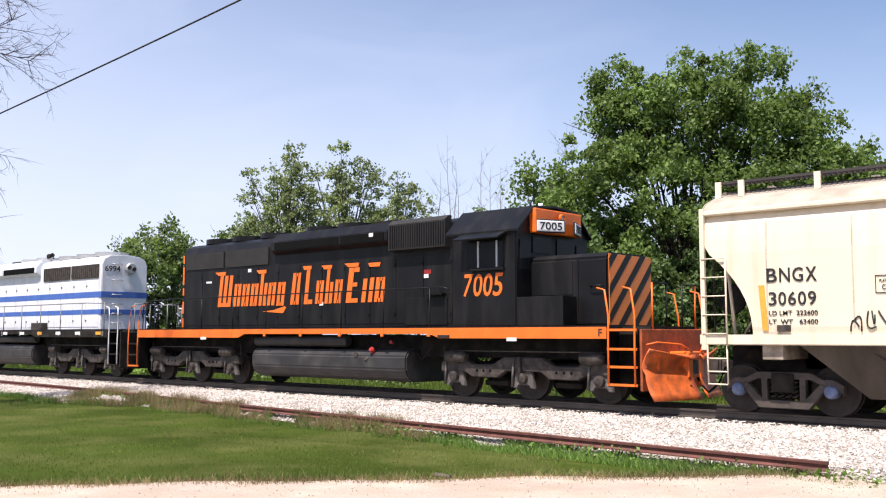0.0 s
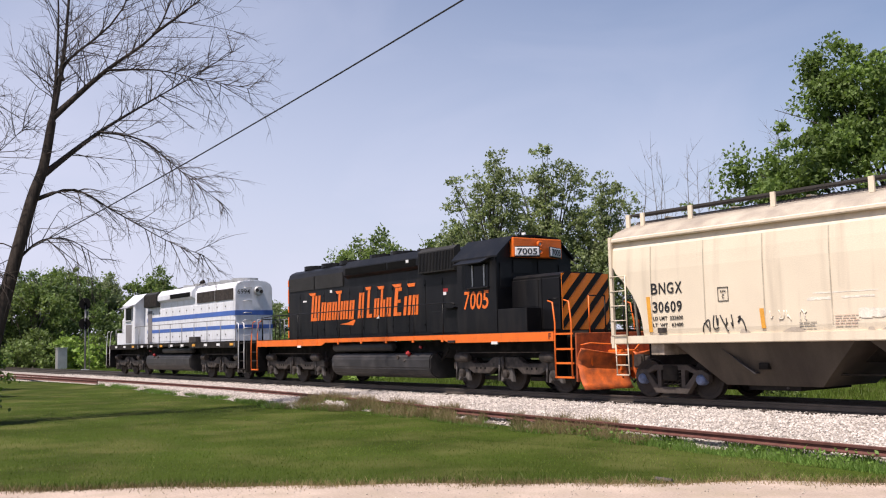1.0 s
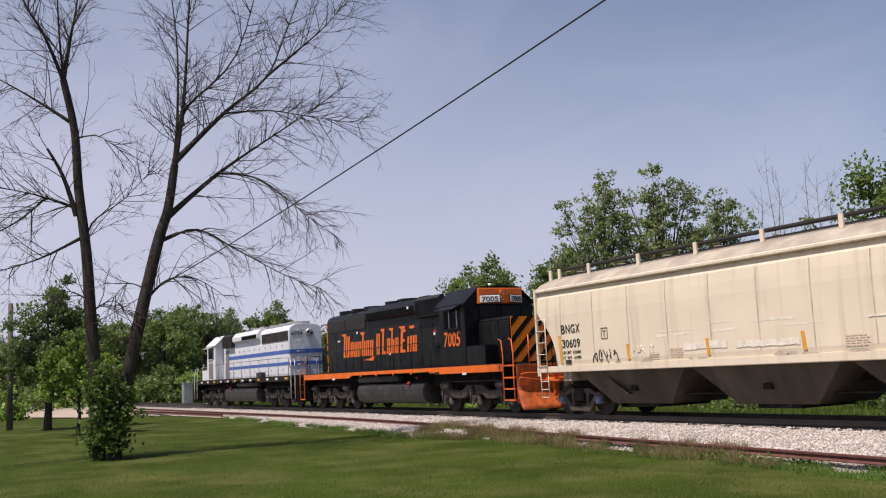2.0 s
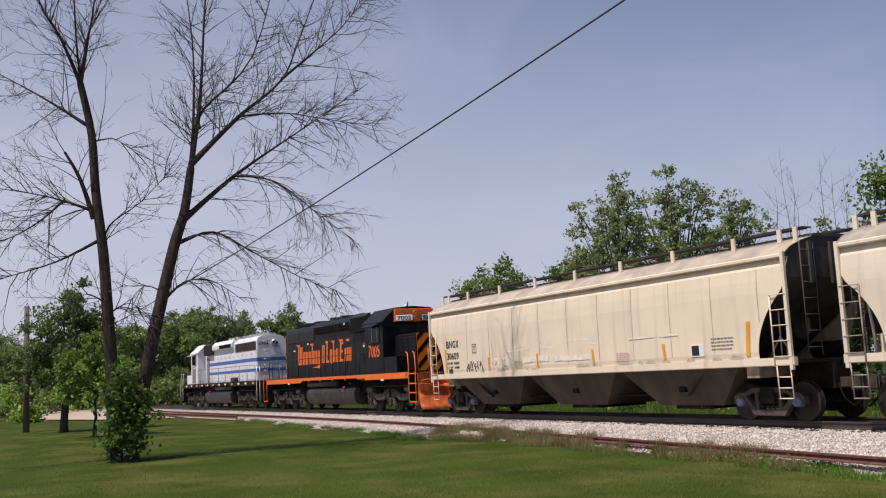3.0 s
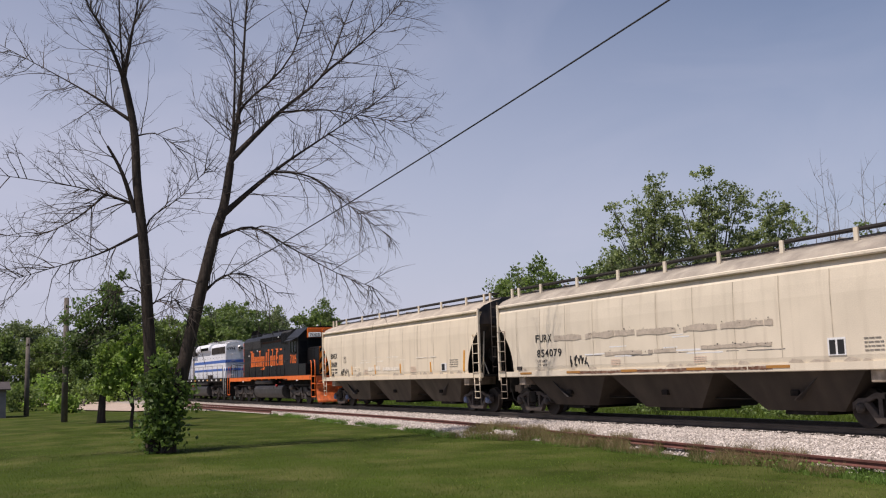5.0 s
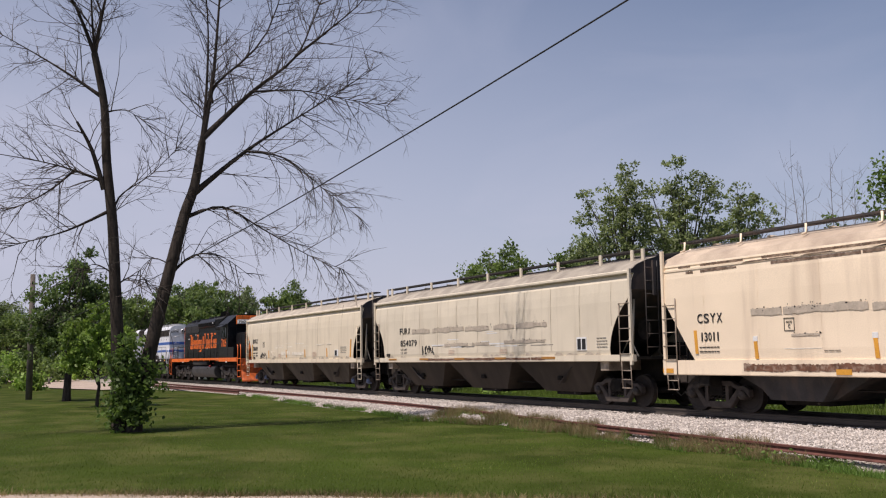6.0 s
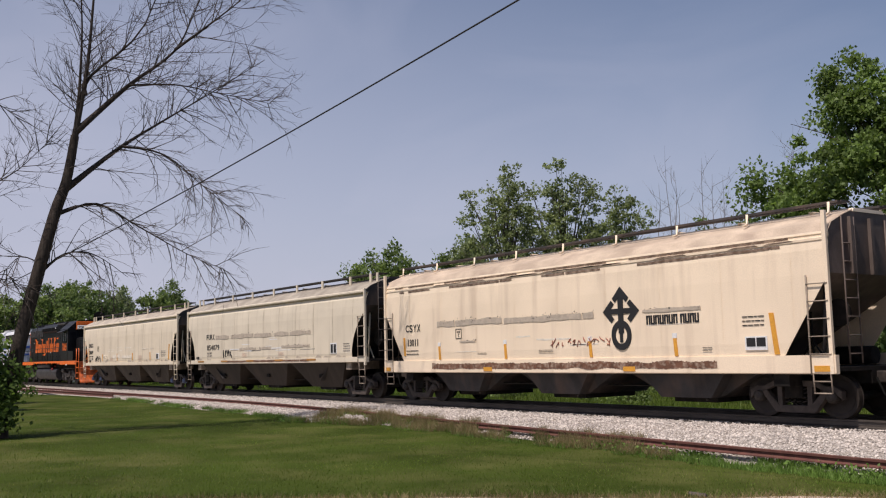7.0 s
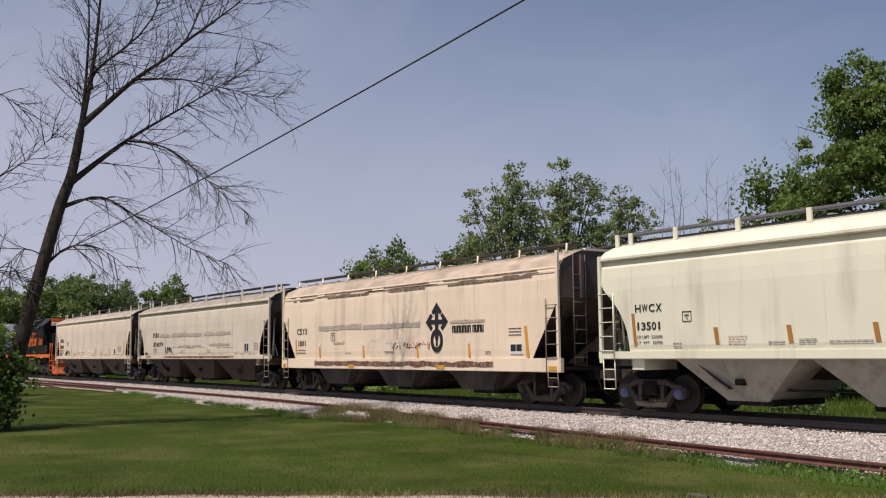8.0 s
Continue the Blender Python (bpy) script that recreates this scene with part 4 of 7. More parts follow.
pole(-55.5, -14.2, 6.7, "weathered grey wooden utility pole on the lawn")
pole(-69.2, -15.3, 5.2, "short dark wooden pole near the shed")
pole(9.0, -8.7, 10.4, "weathered wooden utility pole by the crossing")
cable = thing("overhead_cable", "thin black overhead cable hung between poles", "cable")
cp = []
for i in range(34):
    x = -55.4 + i * 64.4 / 33
    cp.append((x, -11.38 + 0.087 * (x + 22.7), 5.33 + 0.0995 * (x + 22.7) + 0.0009 * (x + 22.7) ** 2))
part("wire", tubem(cp, 0.014, 6), CABLE, cable)
guy = thing("service_wire", "thin wire running down from the wooden pole", "cable")
part("wire", tubem([(-55.5, -14.3, 5.7), (-62, -15.2, 4.4), (-69.2, -15.3, 4.6)], 0.01, 5), CABLE, guy)

sig = thing("railway_signal", "trackside signal mast with two round black heads", "railway signal")
sig.location = (-76.5, 2.2, -0.3)
part("mast", tubem([(0, 0, 0), (0, 0, 5.4)], 0.07, 10), GALV, sig)
part("base", boxm(-0.25, 0.25, -0.25, 0.25, -0.1, 0.25, bevel=0.03), SILVER, sig)
part("ladder", tube(tube(bmesh.new(), [(0.5, 0.2, 0), (0.25, 0.1, 5.2)], 0.02, 5), [(0.5, -0.2, 0), (0.25, -0.1, 5.2)], 0.015, 5), GALV, sig)
for z in (3.75, 5.3):
    b = bmesh.new()
    lathe_y(b, [(-0.06, 0.43), (0.0, 0.45), (0.05, 0.43)], 24)
    bmesh.ops.rotate(b, verts=b.verts[:], cent=(0, 0, 0), matrix=Matrix.Rotation(radians(60), 3, "Z"))
    bmesh.ops.translate(b, verts=b.verts[:], vec=(0.15, -0.1, z))
    hd = part("signal_head", b, SIGNAL_BLACK, sig)
    part("rear_case", tubem([(-0.08, 0.06, z - 0.3), (-0.08, 0.06, z + 0.3)], 0.2, 12), SIGNAL_BLACK, hd)
    part("hood", tubem([(0.18, -0.15, z + 0.1), (0.45, -0.3, z + 0.08)], [0.13, 0.14], 12), SIGNAL_BLACK, hd)
cab = thing("relay_cabinet", "small silver relay cabinet beside the signal", "cabinet")
cab.location = (-92.0, 4.35, -0.5)
part("cabinet_body", boxm(-0.42, 0.42, -0.42, 0.42, 0, 2.1, bevel=0.03), SILVER, cab)
part("cabinet_roof", boxm(-0.48, 0.48, -0.48, 0.48, 2.1, 2.18, bevel=0.02), SILVER, cab)
part("door_panel", boxm(-0.34, 0.34, -0.436, -0.422, 0.15, 1.95), SILVER, cab)
shed = thing("shed", "low grey garden shed with a dark roof", "shed")
shed.location = (-69.5, -18.6, GZ)
part("wall", boxm(-2.2, 2.2, -2.0, 2.0, 0, 1.75), SHED, shed)
b = bmesh.new()
prism(b, [(-2.5, 1.75), (2.5, 1.75), (2.5, 1.83), (0, 2.3), (-2.5, 1.83)], -2.25, 2.25)
part("roof", b, ROOFING, shed)
part("door", boxm(2.2, 2.23, -0.5, 0.5, 0, 1.6), ROOFING, shed)
for px, py, hh in [(-95, -7.2, 0.9), (-90, -9.5, 0.7)]:
    post = thing("marker_post", "short dark wooden post beside the access road", "post")
    post.location = (px, py, GZ)
    part("shaft", tubem([(0, 0, -0.1), (0, 0, hh)], 0.11, 8), POLE_WOOD, post)
debris = thing("wood_scrap", "small dark scrap lying on the gravel drive", "scrap")
debris.location = (-8.35, -9.35, GZ + 0.07)
part("chunk", section(bmesh.new(), [(-0.04, 0), (0.04, 0), (0.03, 0.03), (-0.02, 0.045)], -0.13, 0.14, 0.008), POLE_WOOD, debris)


# ---- the train ----
MOVING = []      # (thing, place along the train, turned round)
ROLLING = []     # (axle, place in its car, radius, turned round)


def wheel_mesh(r):
    b = lathe_y(bmesh.new(), [(-0.055, 0.09), (-0.06, r - 0.11), (-0.07, r - 0.07), (-0.07, r), (0.05, r + 0.004), (0.05, r + 0.028), (0.07, r + 0.024), (0.075, r - 0.07), (0.03, r - 0.1), (0.05, 0.1)], 32)
    me = bpy.data.meshes.new("wheel")
    b.to_mesh(me)
    b.free()
    me.materials.append(TREAD)
    return me


WHEEL = {r: wheel_mesh(r) for r in (0.457, 0.508)}


def wheelset(car, x, r, turned=False):
    ax = part("axle", tubem([(0, -1.05, 0), (0, -0.7, 0), (0, 0.7, 0), (0, 1.05, 0)], [0.07, 0.09, 0.09, 0.07], 10), UNDER, car)
    ax.location = (x, 0, r)
    for s in (-1, 1):
        w = part("wheel", WHEEL[r], None, ax)
        w.matrix_basis = pose(0, s * 0.76, 0, 0, 0, 180 if s > 0 else 0)
        # worn bolts and grease marks turn with the disc
        part("hub", lathe_y(bmesh.new(), [(s * 0.84 - 0.04, 0.13), (s * 0.84, 0.12), (s * 0.84 + 0.04 * s, 0.1)], 12), STEEL, ax)
    ROLLING.append((ax, x, r, turned))


def handrail(bm, pts, r=0.018):
    return tube(bm, pts, r, 6)


def coupler(car, x, d, steel=STEEL):
    b = boxm(min(x, x + d * 0.75), max(x, x + d * 0.75), -0.11, 0.11, 0.74, 0.98, bevel=0.03)
    c = part("coupler", b, steel, car)
    k = bmesh.new()
    prism(k, [(x + d * 0.55, 0.68), (x + d * 0.98, 0.68), (x + d * 0.98, 1.02), (x + d * 0.55, 1.02)], -0.2, 0.1, 0.04)
    part("knuckle", k, steel, c)
    part("air_hose", tubem([(x + d * 0.3, -0.35, 0.85), (x + d * 0.5, -0.36, 0.5), (x + d * 0.8, -0.34, 0.32), (x + d * 1.0, -0.3, 0.45)], 0.025, 6), SIGNAL_BLACK, c)


def freight_truck(car, x, cap_mat):
    t = part("truck", boxm(x - 0.22, x + 0.22, -1.12, 1.12, 0.42, 0.78, bevel=0.04), UNDER, car, "cast steel bogie")
    for s in (-1, 1):
        b = bmesh.new()
        y0 = s * 1.0
        # upper chord, lower chord and the two posts of the cast frame
        prism(b, [(x + a, z) for a, z in [(-1.12, 0.4), (-1.12, 0.58), (-0.95, 0.68), (-0.75, 0.68), (-0.5, 0.8), (0.5, 0.8), (0.75, 0.68), (0.95, 0.68), (1.12, 0.58), (1.12, 0.4), (0.98, 0.52), (0.8, 0.54), (0.5, 0.67), (-0.5, 0.67), (-0.8, 0.54), (-0.98, 0.52)]], y0 - 0.08, y0 + 0.08, 0.012)
        prism(b, [(x + a, z) for a, z in [(-0.84, 0.56), (-0.72, 0.62), (-0.38, 0.27), (0.38, 0.27), (0.72, 0.62), (0.84, 0.56), (0.48, 0.12), (-0.48, 0.12)]], y0 - 0.08, y0 + 0.08, 0.012)
        box(b, x - 0.42, x - 0.31, y0 - 0.07, y0 + 0.07, 0.2, 0.72)
        box(b, x + 0.31, x + 0.42, y0 - 0.07, y0 + 0.07, 0.2, 0.72)
        part("side_frame", b, CAST, t)
        for k in range(4):
            sx = x - 0.21 + 0.14 * k
            sp = [(sx + 0.055 * math.cos(q * 0.9), y0 + 0.055 * math.sin(q * 0.9), 0.28 + 0.0125 * q) for q in range(29)]
            part("spring", tubem(sp, 0.014, 5), STEEL, t)
        for a in (-0.89, 0.89):
            part("bearing_cap", lathe_y(bmesh.new(), [(y0 - s * 0.06, 0.13), (y0 + s * 0.1, 0.125), (y0 + s * 0.14, 0.1), (y0 + s * 0.16, 0.05)], 16, x + a, 0.457), cap_mat, t)
        part("brake_beam", boxm(x - 0.6, x + 0.6, s * 0.5 - 0.05, s * 0.5 + 0.05, 0.3, 0.4, bevel=0.02), UNDER, t)
    for a in (-0.89, 0.89):
        wheelset(car, x + a, 0.457)


def side_profile(old):
    if old:
        return [(1.585, 1.33), (1.6, 1.6), (1.6, 3.0), (1.585, 3.5), (1.565, 3.68), (1.585, 3.69), (1.585, 3.74), (1.545, 3.75), (1.54, 3.81), (1.56, 3.82), (1.55, 3.87), (1.40, 4.06), (0.9, 4.27), (0.62, 4.36)]
    return [(1.58, 1.5), (1.6, 1.65), (1.6, 3.05), (1.585, 3.35), (1.56, 3.62), (1.50, 3.76), (1.47, 3.81), (1.605, 3.815), (1.615, 3.835), (1.615, 3.89), (1.57, 3.915), (1.35, 4.08), (0.95, 4.24), (0.6, 4.33)]


def hopper_car(u, half, truck_x, bays, paint, under, end_mat, old, label, marks, cap_mat, post_mat, group="covered hopper cars"):
    car = thing("hopper_car", label, "freight car", group)
    MOVING.append((car, u, False))
    prof = side_profile(old)
    zc, zs = (3.0, 1.33) if old else (3.2, 1.5)

    def reach(z):
        if z >= zc:
            return half
        t = (z - zs) / (zc - zs)
        return half - (1.15 * (1 - max(t, 0)) if old else 1.02 * (1 - max(t, 0) ** 2.2))

    zz = []
    for (w0, z0), (w1, z1) in zip(prof, prof[1:]):
        k = 8 if z0 < 3.1 and z1 - z0 > 0.5 else 1
        zz += [(w0 + (w1 - w0) * i / k, z0 + (z1 - z0) * i / k) for i in range(k)]
    zz.append(prof[-1])
    nx = 24
    ladder_mat = LADDER_GRIME if paint in (GREYCREAM, WARM) else post_mat
    for s in (-1, 1):
        eave = len(zz) - 4
        roof_mat = {CREAM: ROOF_GREY, GREYCREAM: ROOF_DARK, WARM: ROOF_WARM}.get(paint, paint)
        for sheet, rows_z, sm in (("side_sheet", zz[:eave + 1], paint), ("roof_sheet", zz[eave:], roof_mat)):
            v, f = [], []
            for w, z in rows_z:
                e = reach(z)
                v += [(-e + 2 * e * i / nx, s * w, z) for i in range(nx + 1)]
            m = nx + 1
            for j in range(len(rows_z) - 1):
                for i in range(nx):
                    q = (j * m + i, j * m + i + 1, (j + 1) * m + i + 1, (j + 1) * m + i)
                    f.append(q if s < 0 else q[::-1])
            ob = part(sheet, raw_mesh(sheet, v, f, sm), None, car)
            md = ob.modifiers.new("thickness", "SOLIDIFY")
            md.thickness, md.offset = 0.012, -1
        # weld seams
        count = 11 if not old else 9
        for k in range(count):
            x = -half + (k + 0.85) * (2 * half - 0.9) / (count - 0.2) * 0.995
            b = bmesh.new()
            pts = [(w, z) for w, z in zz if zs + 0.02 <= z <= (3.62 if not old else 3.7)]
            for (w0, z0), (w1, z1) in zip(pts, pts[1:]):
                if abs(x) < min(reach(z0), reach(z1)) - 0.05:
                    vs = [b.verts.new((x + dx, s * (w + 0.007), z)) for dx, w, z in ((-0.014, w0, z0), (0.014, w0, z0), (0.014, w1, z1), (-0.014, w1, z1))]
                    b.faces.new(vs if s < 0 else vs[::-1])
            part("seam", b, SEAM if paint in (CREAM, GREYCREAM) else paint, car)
        # side sill
        sz0, sz1 = (0.95, 1.335) if old else (1.31, 1.505)
        part("side_sill", section(bmesh.new(), [(s * 1.5, sz0), (s * 1.6, sz0), (s * 1.62, sz0 + 0.02), (s * 1.62, sz1), (s * 1.5, sz1)], -half - 0.04, half + 0.04), paint if old else post_mat, car)
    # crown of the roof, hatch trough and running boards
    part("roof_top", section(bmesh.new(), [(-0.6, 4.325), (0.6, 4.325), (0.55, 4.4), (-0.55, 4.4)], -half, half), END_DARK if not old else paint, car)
    for k in range(9):
        x = -half + 1.0 + k * (2 * half - 2.0) / 8
        part("hatch_clamp", boxm(x - 0.05, x + 0.05, -0.58, 0.58, 4.4, 4.44, bevel=0.01), post_mat, car)
    for s in (-1, 1):
        g = bmesh.new()
        y0, y1 = s * 0.62, s * 0.98
        zb = 4.5
        box(g, -half + 0.1, half - 0.1, min(y0, y0 + s * 0.02), max(y0, y0 + s * 0.02), zb, zb + 0.05)
        box(g, -half + 0.1, half - 0.1, min(y1, y1 - s * 0.02), max(y1, y1 - s * 0.02), zb, zb + 0.05)
        n = int(2 * half / 0.1)
        for i in range(n):
            x = -half + 0.12 + i * 0.1
            box(g, x, x + 0.022, min(y0, y1) + 0.02, max(y0, y1) - 0.02, zb + 0.005, zb + 0.045)
        part("running_board", g, END_DARK if old else GALV if paint is PALE else GRATING, car)
        inner = half - 2.1
        spots = [-half + 0.3 + k * (2 * half - 0.6) / 8 for k in range(9)] if old else [-half + 0.12, -half + 0.6] + [-inner + k * inner / 3 for k in range(7)] + [half - 0.6, half - 0.12]
        for x in spots:
            b = bmesh.new()
            if old:
                tube(b, [(x, s * 1.15, 4.26), (x, s * 1.0, 4.3), (x, s * 0.99, 4.53)], 0.03, 6)
            else:
                box(b, x - 0.06, x + 0.06, min(s * 0.97, s * 1.02), max(s * 0.97, s * 1.02), 4.22, 4.55)
            part("board_bracket", b, post_mat, car)
    # ends: upright sheet, sloping floor sheet, platform, posts and ladders
    ep = [(w, z) for w, z in zz if z >= zc]
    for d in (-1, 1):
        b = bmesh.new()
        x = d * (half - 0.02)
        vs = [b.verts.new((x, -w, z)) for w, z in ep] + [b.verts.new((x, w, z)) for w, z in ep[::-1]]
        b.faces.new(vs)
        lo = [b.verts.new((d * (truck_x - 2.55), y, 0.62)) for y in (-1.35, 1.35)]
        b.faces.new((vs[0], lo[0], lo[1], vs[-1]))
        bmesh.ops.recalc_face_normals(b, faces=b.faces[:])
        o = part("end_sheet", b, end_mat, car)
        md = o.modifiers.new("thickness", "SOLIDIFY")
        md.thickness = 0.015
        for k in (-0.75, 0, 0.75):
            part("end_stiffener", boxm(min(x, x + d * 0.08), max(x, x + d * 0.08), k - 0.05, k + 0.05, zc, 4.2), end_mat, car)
        part("end_platform", boxm(min(d * (half - 1.5), d * half), max(d * (half - 1.5), d * half), -1.5, 1.5, sz0 + 0.05, sz0 + 0.13), UNDER, car)
        part("draft_sill", boxm(min(d * (half - 2.4), d * half), max(d * (half - 2.4), d * half), -0.3, 0.3, 0.72, sz0 + 0.06, bevel=0.02), UNDER, car)
        part("bolster", boxm(d * truck_x - 0.2, d * truck_x + 0.2, -1.5, 1.5, sz0 - 0.27, sz0 + 0.04, bevel=0.02), UNDER if old else post_mat if paint is PALE else LADDER_GRIME, car)
        part("slope_stay", tubem([(d * (half - 0.5), -1.2, sz0 + 0.1), (d * (half - 0.35), -1.2, 3.1)], 0.035, 6), post_mat if not old else END_DARK, car)
        for s in (-1, 1):
            part("corner_post", boxm(min(d * half, d * half - d * 0.09), max(d * half, d * half - d * 0.09), min(s * 1.56, s * 1.64), max(s * 1.56, s * 1.64), sz0 - 0.1 if not old else sz0, 3.95 if not old else 4.28, bevel=0.008), post_mat, car)
            b = bmesh.new()
            tube(b, [(d * (half - 0.52), s * 1.63, sz0 - 0.02), (d * (half - 0.52), s * 1.63, 2.98)], 0.018, 6)
            for k in range(5):
                z = sz1 + 0.02 + k * 0.36
                tube(b, [(d * (half - 0.03), s * 1.645, z), (d * (half - 0.52), s * 1.645, z)], 0.013, 6)
            part("ladder", b, ladder_mat, car)
            b = bmesh.new()
            for a in (0.1, 0.5):
                tube(b, [(d * (half - a), s * 1.6, sz0 + 0.05), (d * (half - a), s * 1.58, 0.56)], 0.016, 6)
            for z in (0.56, 0.8, 1.05):
                tube(b, [(d * (half - 0.1), s * 1.6, z), (d * (half - 0.5), s * 1.6, z)], 0.016, 6)
            part("sill_step", b, ladder_mat, car)
            b = bmesh.new()
            for y in (0.6, 1.05):
                tube(b, [(d * half, s * y, sz0 + 0.2), (d * half, s * y, 4.2)], 0.018, 6)
            for k in range(7):
                tube(b, [(d * (half + 0.01), s * 0.6, sz0 + 0.4 + k * 0.38), (d * (half + 0.01), s * 1.05, sz0 + 0.4 + k * 0.38)], 0.014, 6)
            part("end_ladder", b, post_mat if paint is PALE else end_mat, car)
        part("hand_brake", lathe_y(bmesh.new(), [(-0.9, 0.28), (-0.88, 0.3), (-0.86, 0.28)], 20, d * (half - 0.3), 2.2), UNDER, car)
        part("air_reservoir", tubem([(d * (half - 1.5), 0.9, sz0 + 0.35), (d * (half - 0.6), 0.9, sz0 + 0.35)], 0.2, 12), UNDER, car)
        part("brake_lever", tube(tube(bmesh.new(), [(d * (half - 1.35), -0.95, sz0 + 0.1), (d * (half - 0.9), -0.95, sz0 + 0.7), (d * (half - 0.5), -0.95, sz0 + 0.1)], 0.025, 6), [(d * (half - 0.9), -0.95, sz0 + 0.15), (d * (half - 0.9), -0.95, sz0 + 1.3)], 0.022, 6), post_mat if not old else UNDER, car)
        coupler(car, d * (half - 0.1), d * 0.78)
        freight_truck(car, d * truck_x, cap_mat)
    # discharge bays
    gap = bays[1] - bays[0]
    for c in bays:
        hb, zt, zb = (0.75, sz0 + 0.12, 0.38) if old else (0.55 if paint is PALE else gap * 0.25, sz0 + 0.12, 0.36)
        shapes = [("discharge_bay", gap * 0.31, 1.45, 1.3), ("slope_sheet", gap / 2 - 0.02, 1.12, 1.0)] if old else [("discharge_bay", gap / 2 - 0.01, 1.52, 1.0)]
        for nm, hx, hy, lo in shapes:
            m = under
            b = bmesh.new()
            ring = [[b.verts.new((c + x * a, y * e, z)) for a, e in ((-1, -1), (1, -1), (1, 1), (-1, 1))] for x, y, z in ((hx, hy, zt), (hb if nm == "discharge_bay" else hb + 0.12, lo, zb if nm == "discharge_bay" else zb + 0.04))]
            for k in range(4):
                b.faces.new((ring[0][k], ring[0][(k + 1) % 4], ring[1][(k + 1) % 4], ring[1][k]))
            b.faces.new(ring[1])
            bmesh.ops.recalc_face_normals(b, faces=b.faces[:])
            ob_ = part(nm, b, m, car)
            if nm == "discharge_bay":
                by_ = ob_
        part("outlet_gate", boxm(c - 0.65, c + 0.65, -0.95, 0.95, 0.26, 0.4, bevel=0.02), UNDER, by_)
        part("gate_shaft", tubem([(c + 0.35, -0.98, 0.32), (c + 0.35, 0.98, 0.32)], 0.03, 6), STEEL, by_)
        part("vibrator_bracket", boxm(c - 0.12, c + 0.12, -1.3, -1.12, 0.72, 0.86, bevel=0.02), UNDER, by_)
    part("centre_sill", boxm(-half + 1.5, half - 1.5, -0.3, 0.3, 0.85, 1.15), UNDER, car)
    part("train_line", tubem([(-half + 1.6, -0.75, 0.62), (half - 1.6, -0.75, 0.62)], 0.028, 6), UNDER, car)
    marks(car)
    return car


Y = -1.612


def flat(name, car, x0, x1, z0, z1, material, label="", y=Y):
    return part(name, boxm(x0, x1, y - 0.003, y + 0.012, z0, z1), material, car, label)


def slanted(name, car, x0, x1, z0, z1, dx, material):
    b = prism(bmesh.new(), [(x0, z0), (x1, z0), (x1 + dx, z1), (x0 + dx, z1)], Y - 0.004, Y + 0.01)
    return part(name, b, material, car)


def scrawl(name, car, x, z, w, h, material, seed, r=0.012):
    """Quick sprayed strokes, curved and crossing, that spell nothing."""
    g = random.Random(seed)
    b = bmesh.new()
    k = max(5, int(w / 0.2))
    for i in range(k):
        cx, cw = x + w * i / k, w / k * 1.15
        for _ in range(g.choice((1, 2, 2))):
            knots = [Vector((cx + cw * g.random(), Y, z + h * q)) for q in g.sample((0.0, 0.25, 0.55, 0.85, 1.05), 3)]
            pts = []
            for j in range(9):
                t = j / 8
                pts.append(knots[0] * (1 - t) ** 2 + knots[1] * 2.4 * t * (1 - t) + knots[2] * t * t - (knots[0] + knots[2]) * 0.2 * t * (1 - t))
            tube(b, pts, r * 0.7, 5)
    return tagged(part(name, b, material, car), kind="stuff")


def frame_plate(car, x0, x1, z0, z1, t=0.012):
    b = bmesh.new()
    for a in ((x0, x1, z0, z0 + t), (x0, x1, z1 - t, z1), (x0, x0 + t, z0, z1), (x1 - t, x1, z0, z1)):
        box(b, a[0], a[1], Y - 0.003, Y + 0.01, a[2], a[3])
    part("plate_frame", b, INK, car)
    letters("plate_letter", "PLATE", x0 + 0.07, z1 - 0.12, (x1 - x0) - 0.14, 0.05, Y, INK, car)
    letters("plate_letter", "C", (x0 + x1) / 2 - 0.03, z0 + 0.06, 0.06, 0.09, Y, INK, car)


def stains(car, seed, half, n, material, z0=1.7, z1=2.6):
    g = random.Random(seed)
    for _ in range(n):
        x, z = g.uniform(-half + 1.5, half - 3), g.uniform(z0, z1)
        b = bmesh.new()
        w, h = g.uniform(0.3, 1.6), g.uniform(0.012, 0.04)
        m = 8
        up = [(x + w * i / m, z + h * g.uniform(0.3, 1)) for i in range(m + 1)]
        dn = [(x + w * i / m, z - h * g.uniform(0.3, 1)) for i in range(m + 1)]
        prism(b, dn + up[::-1], Y + 0.0085, Y + 0.013)
        part("scrape", b, material, car)


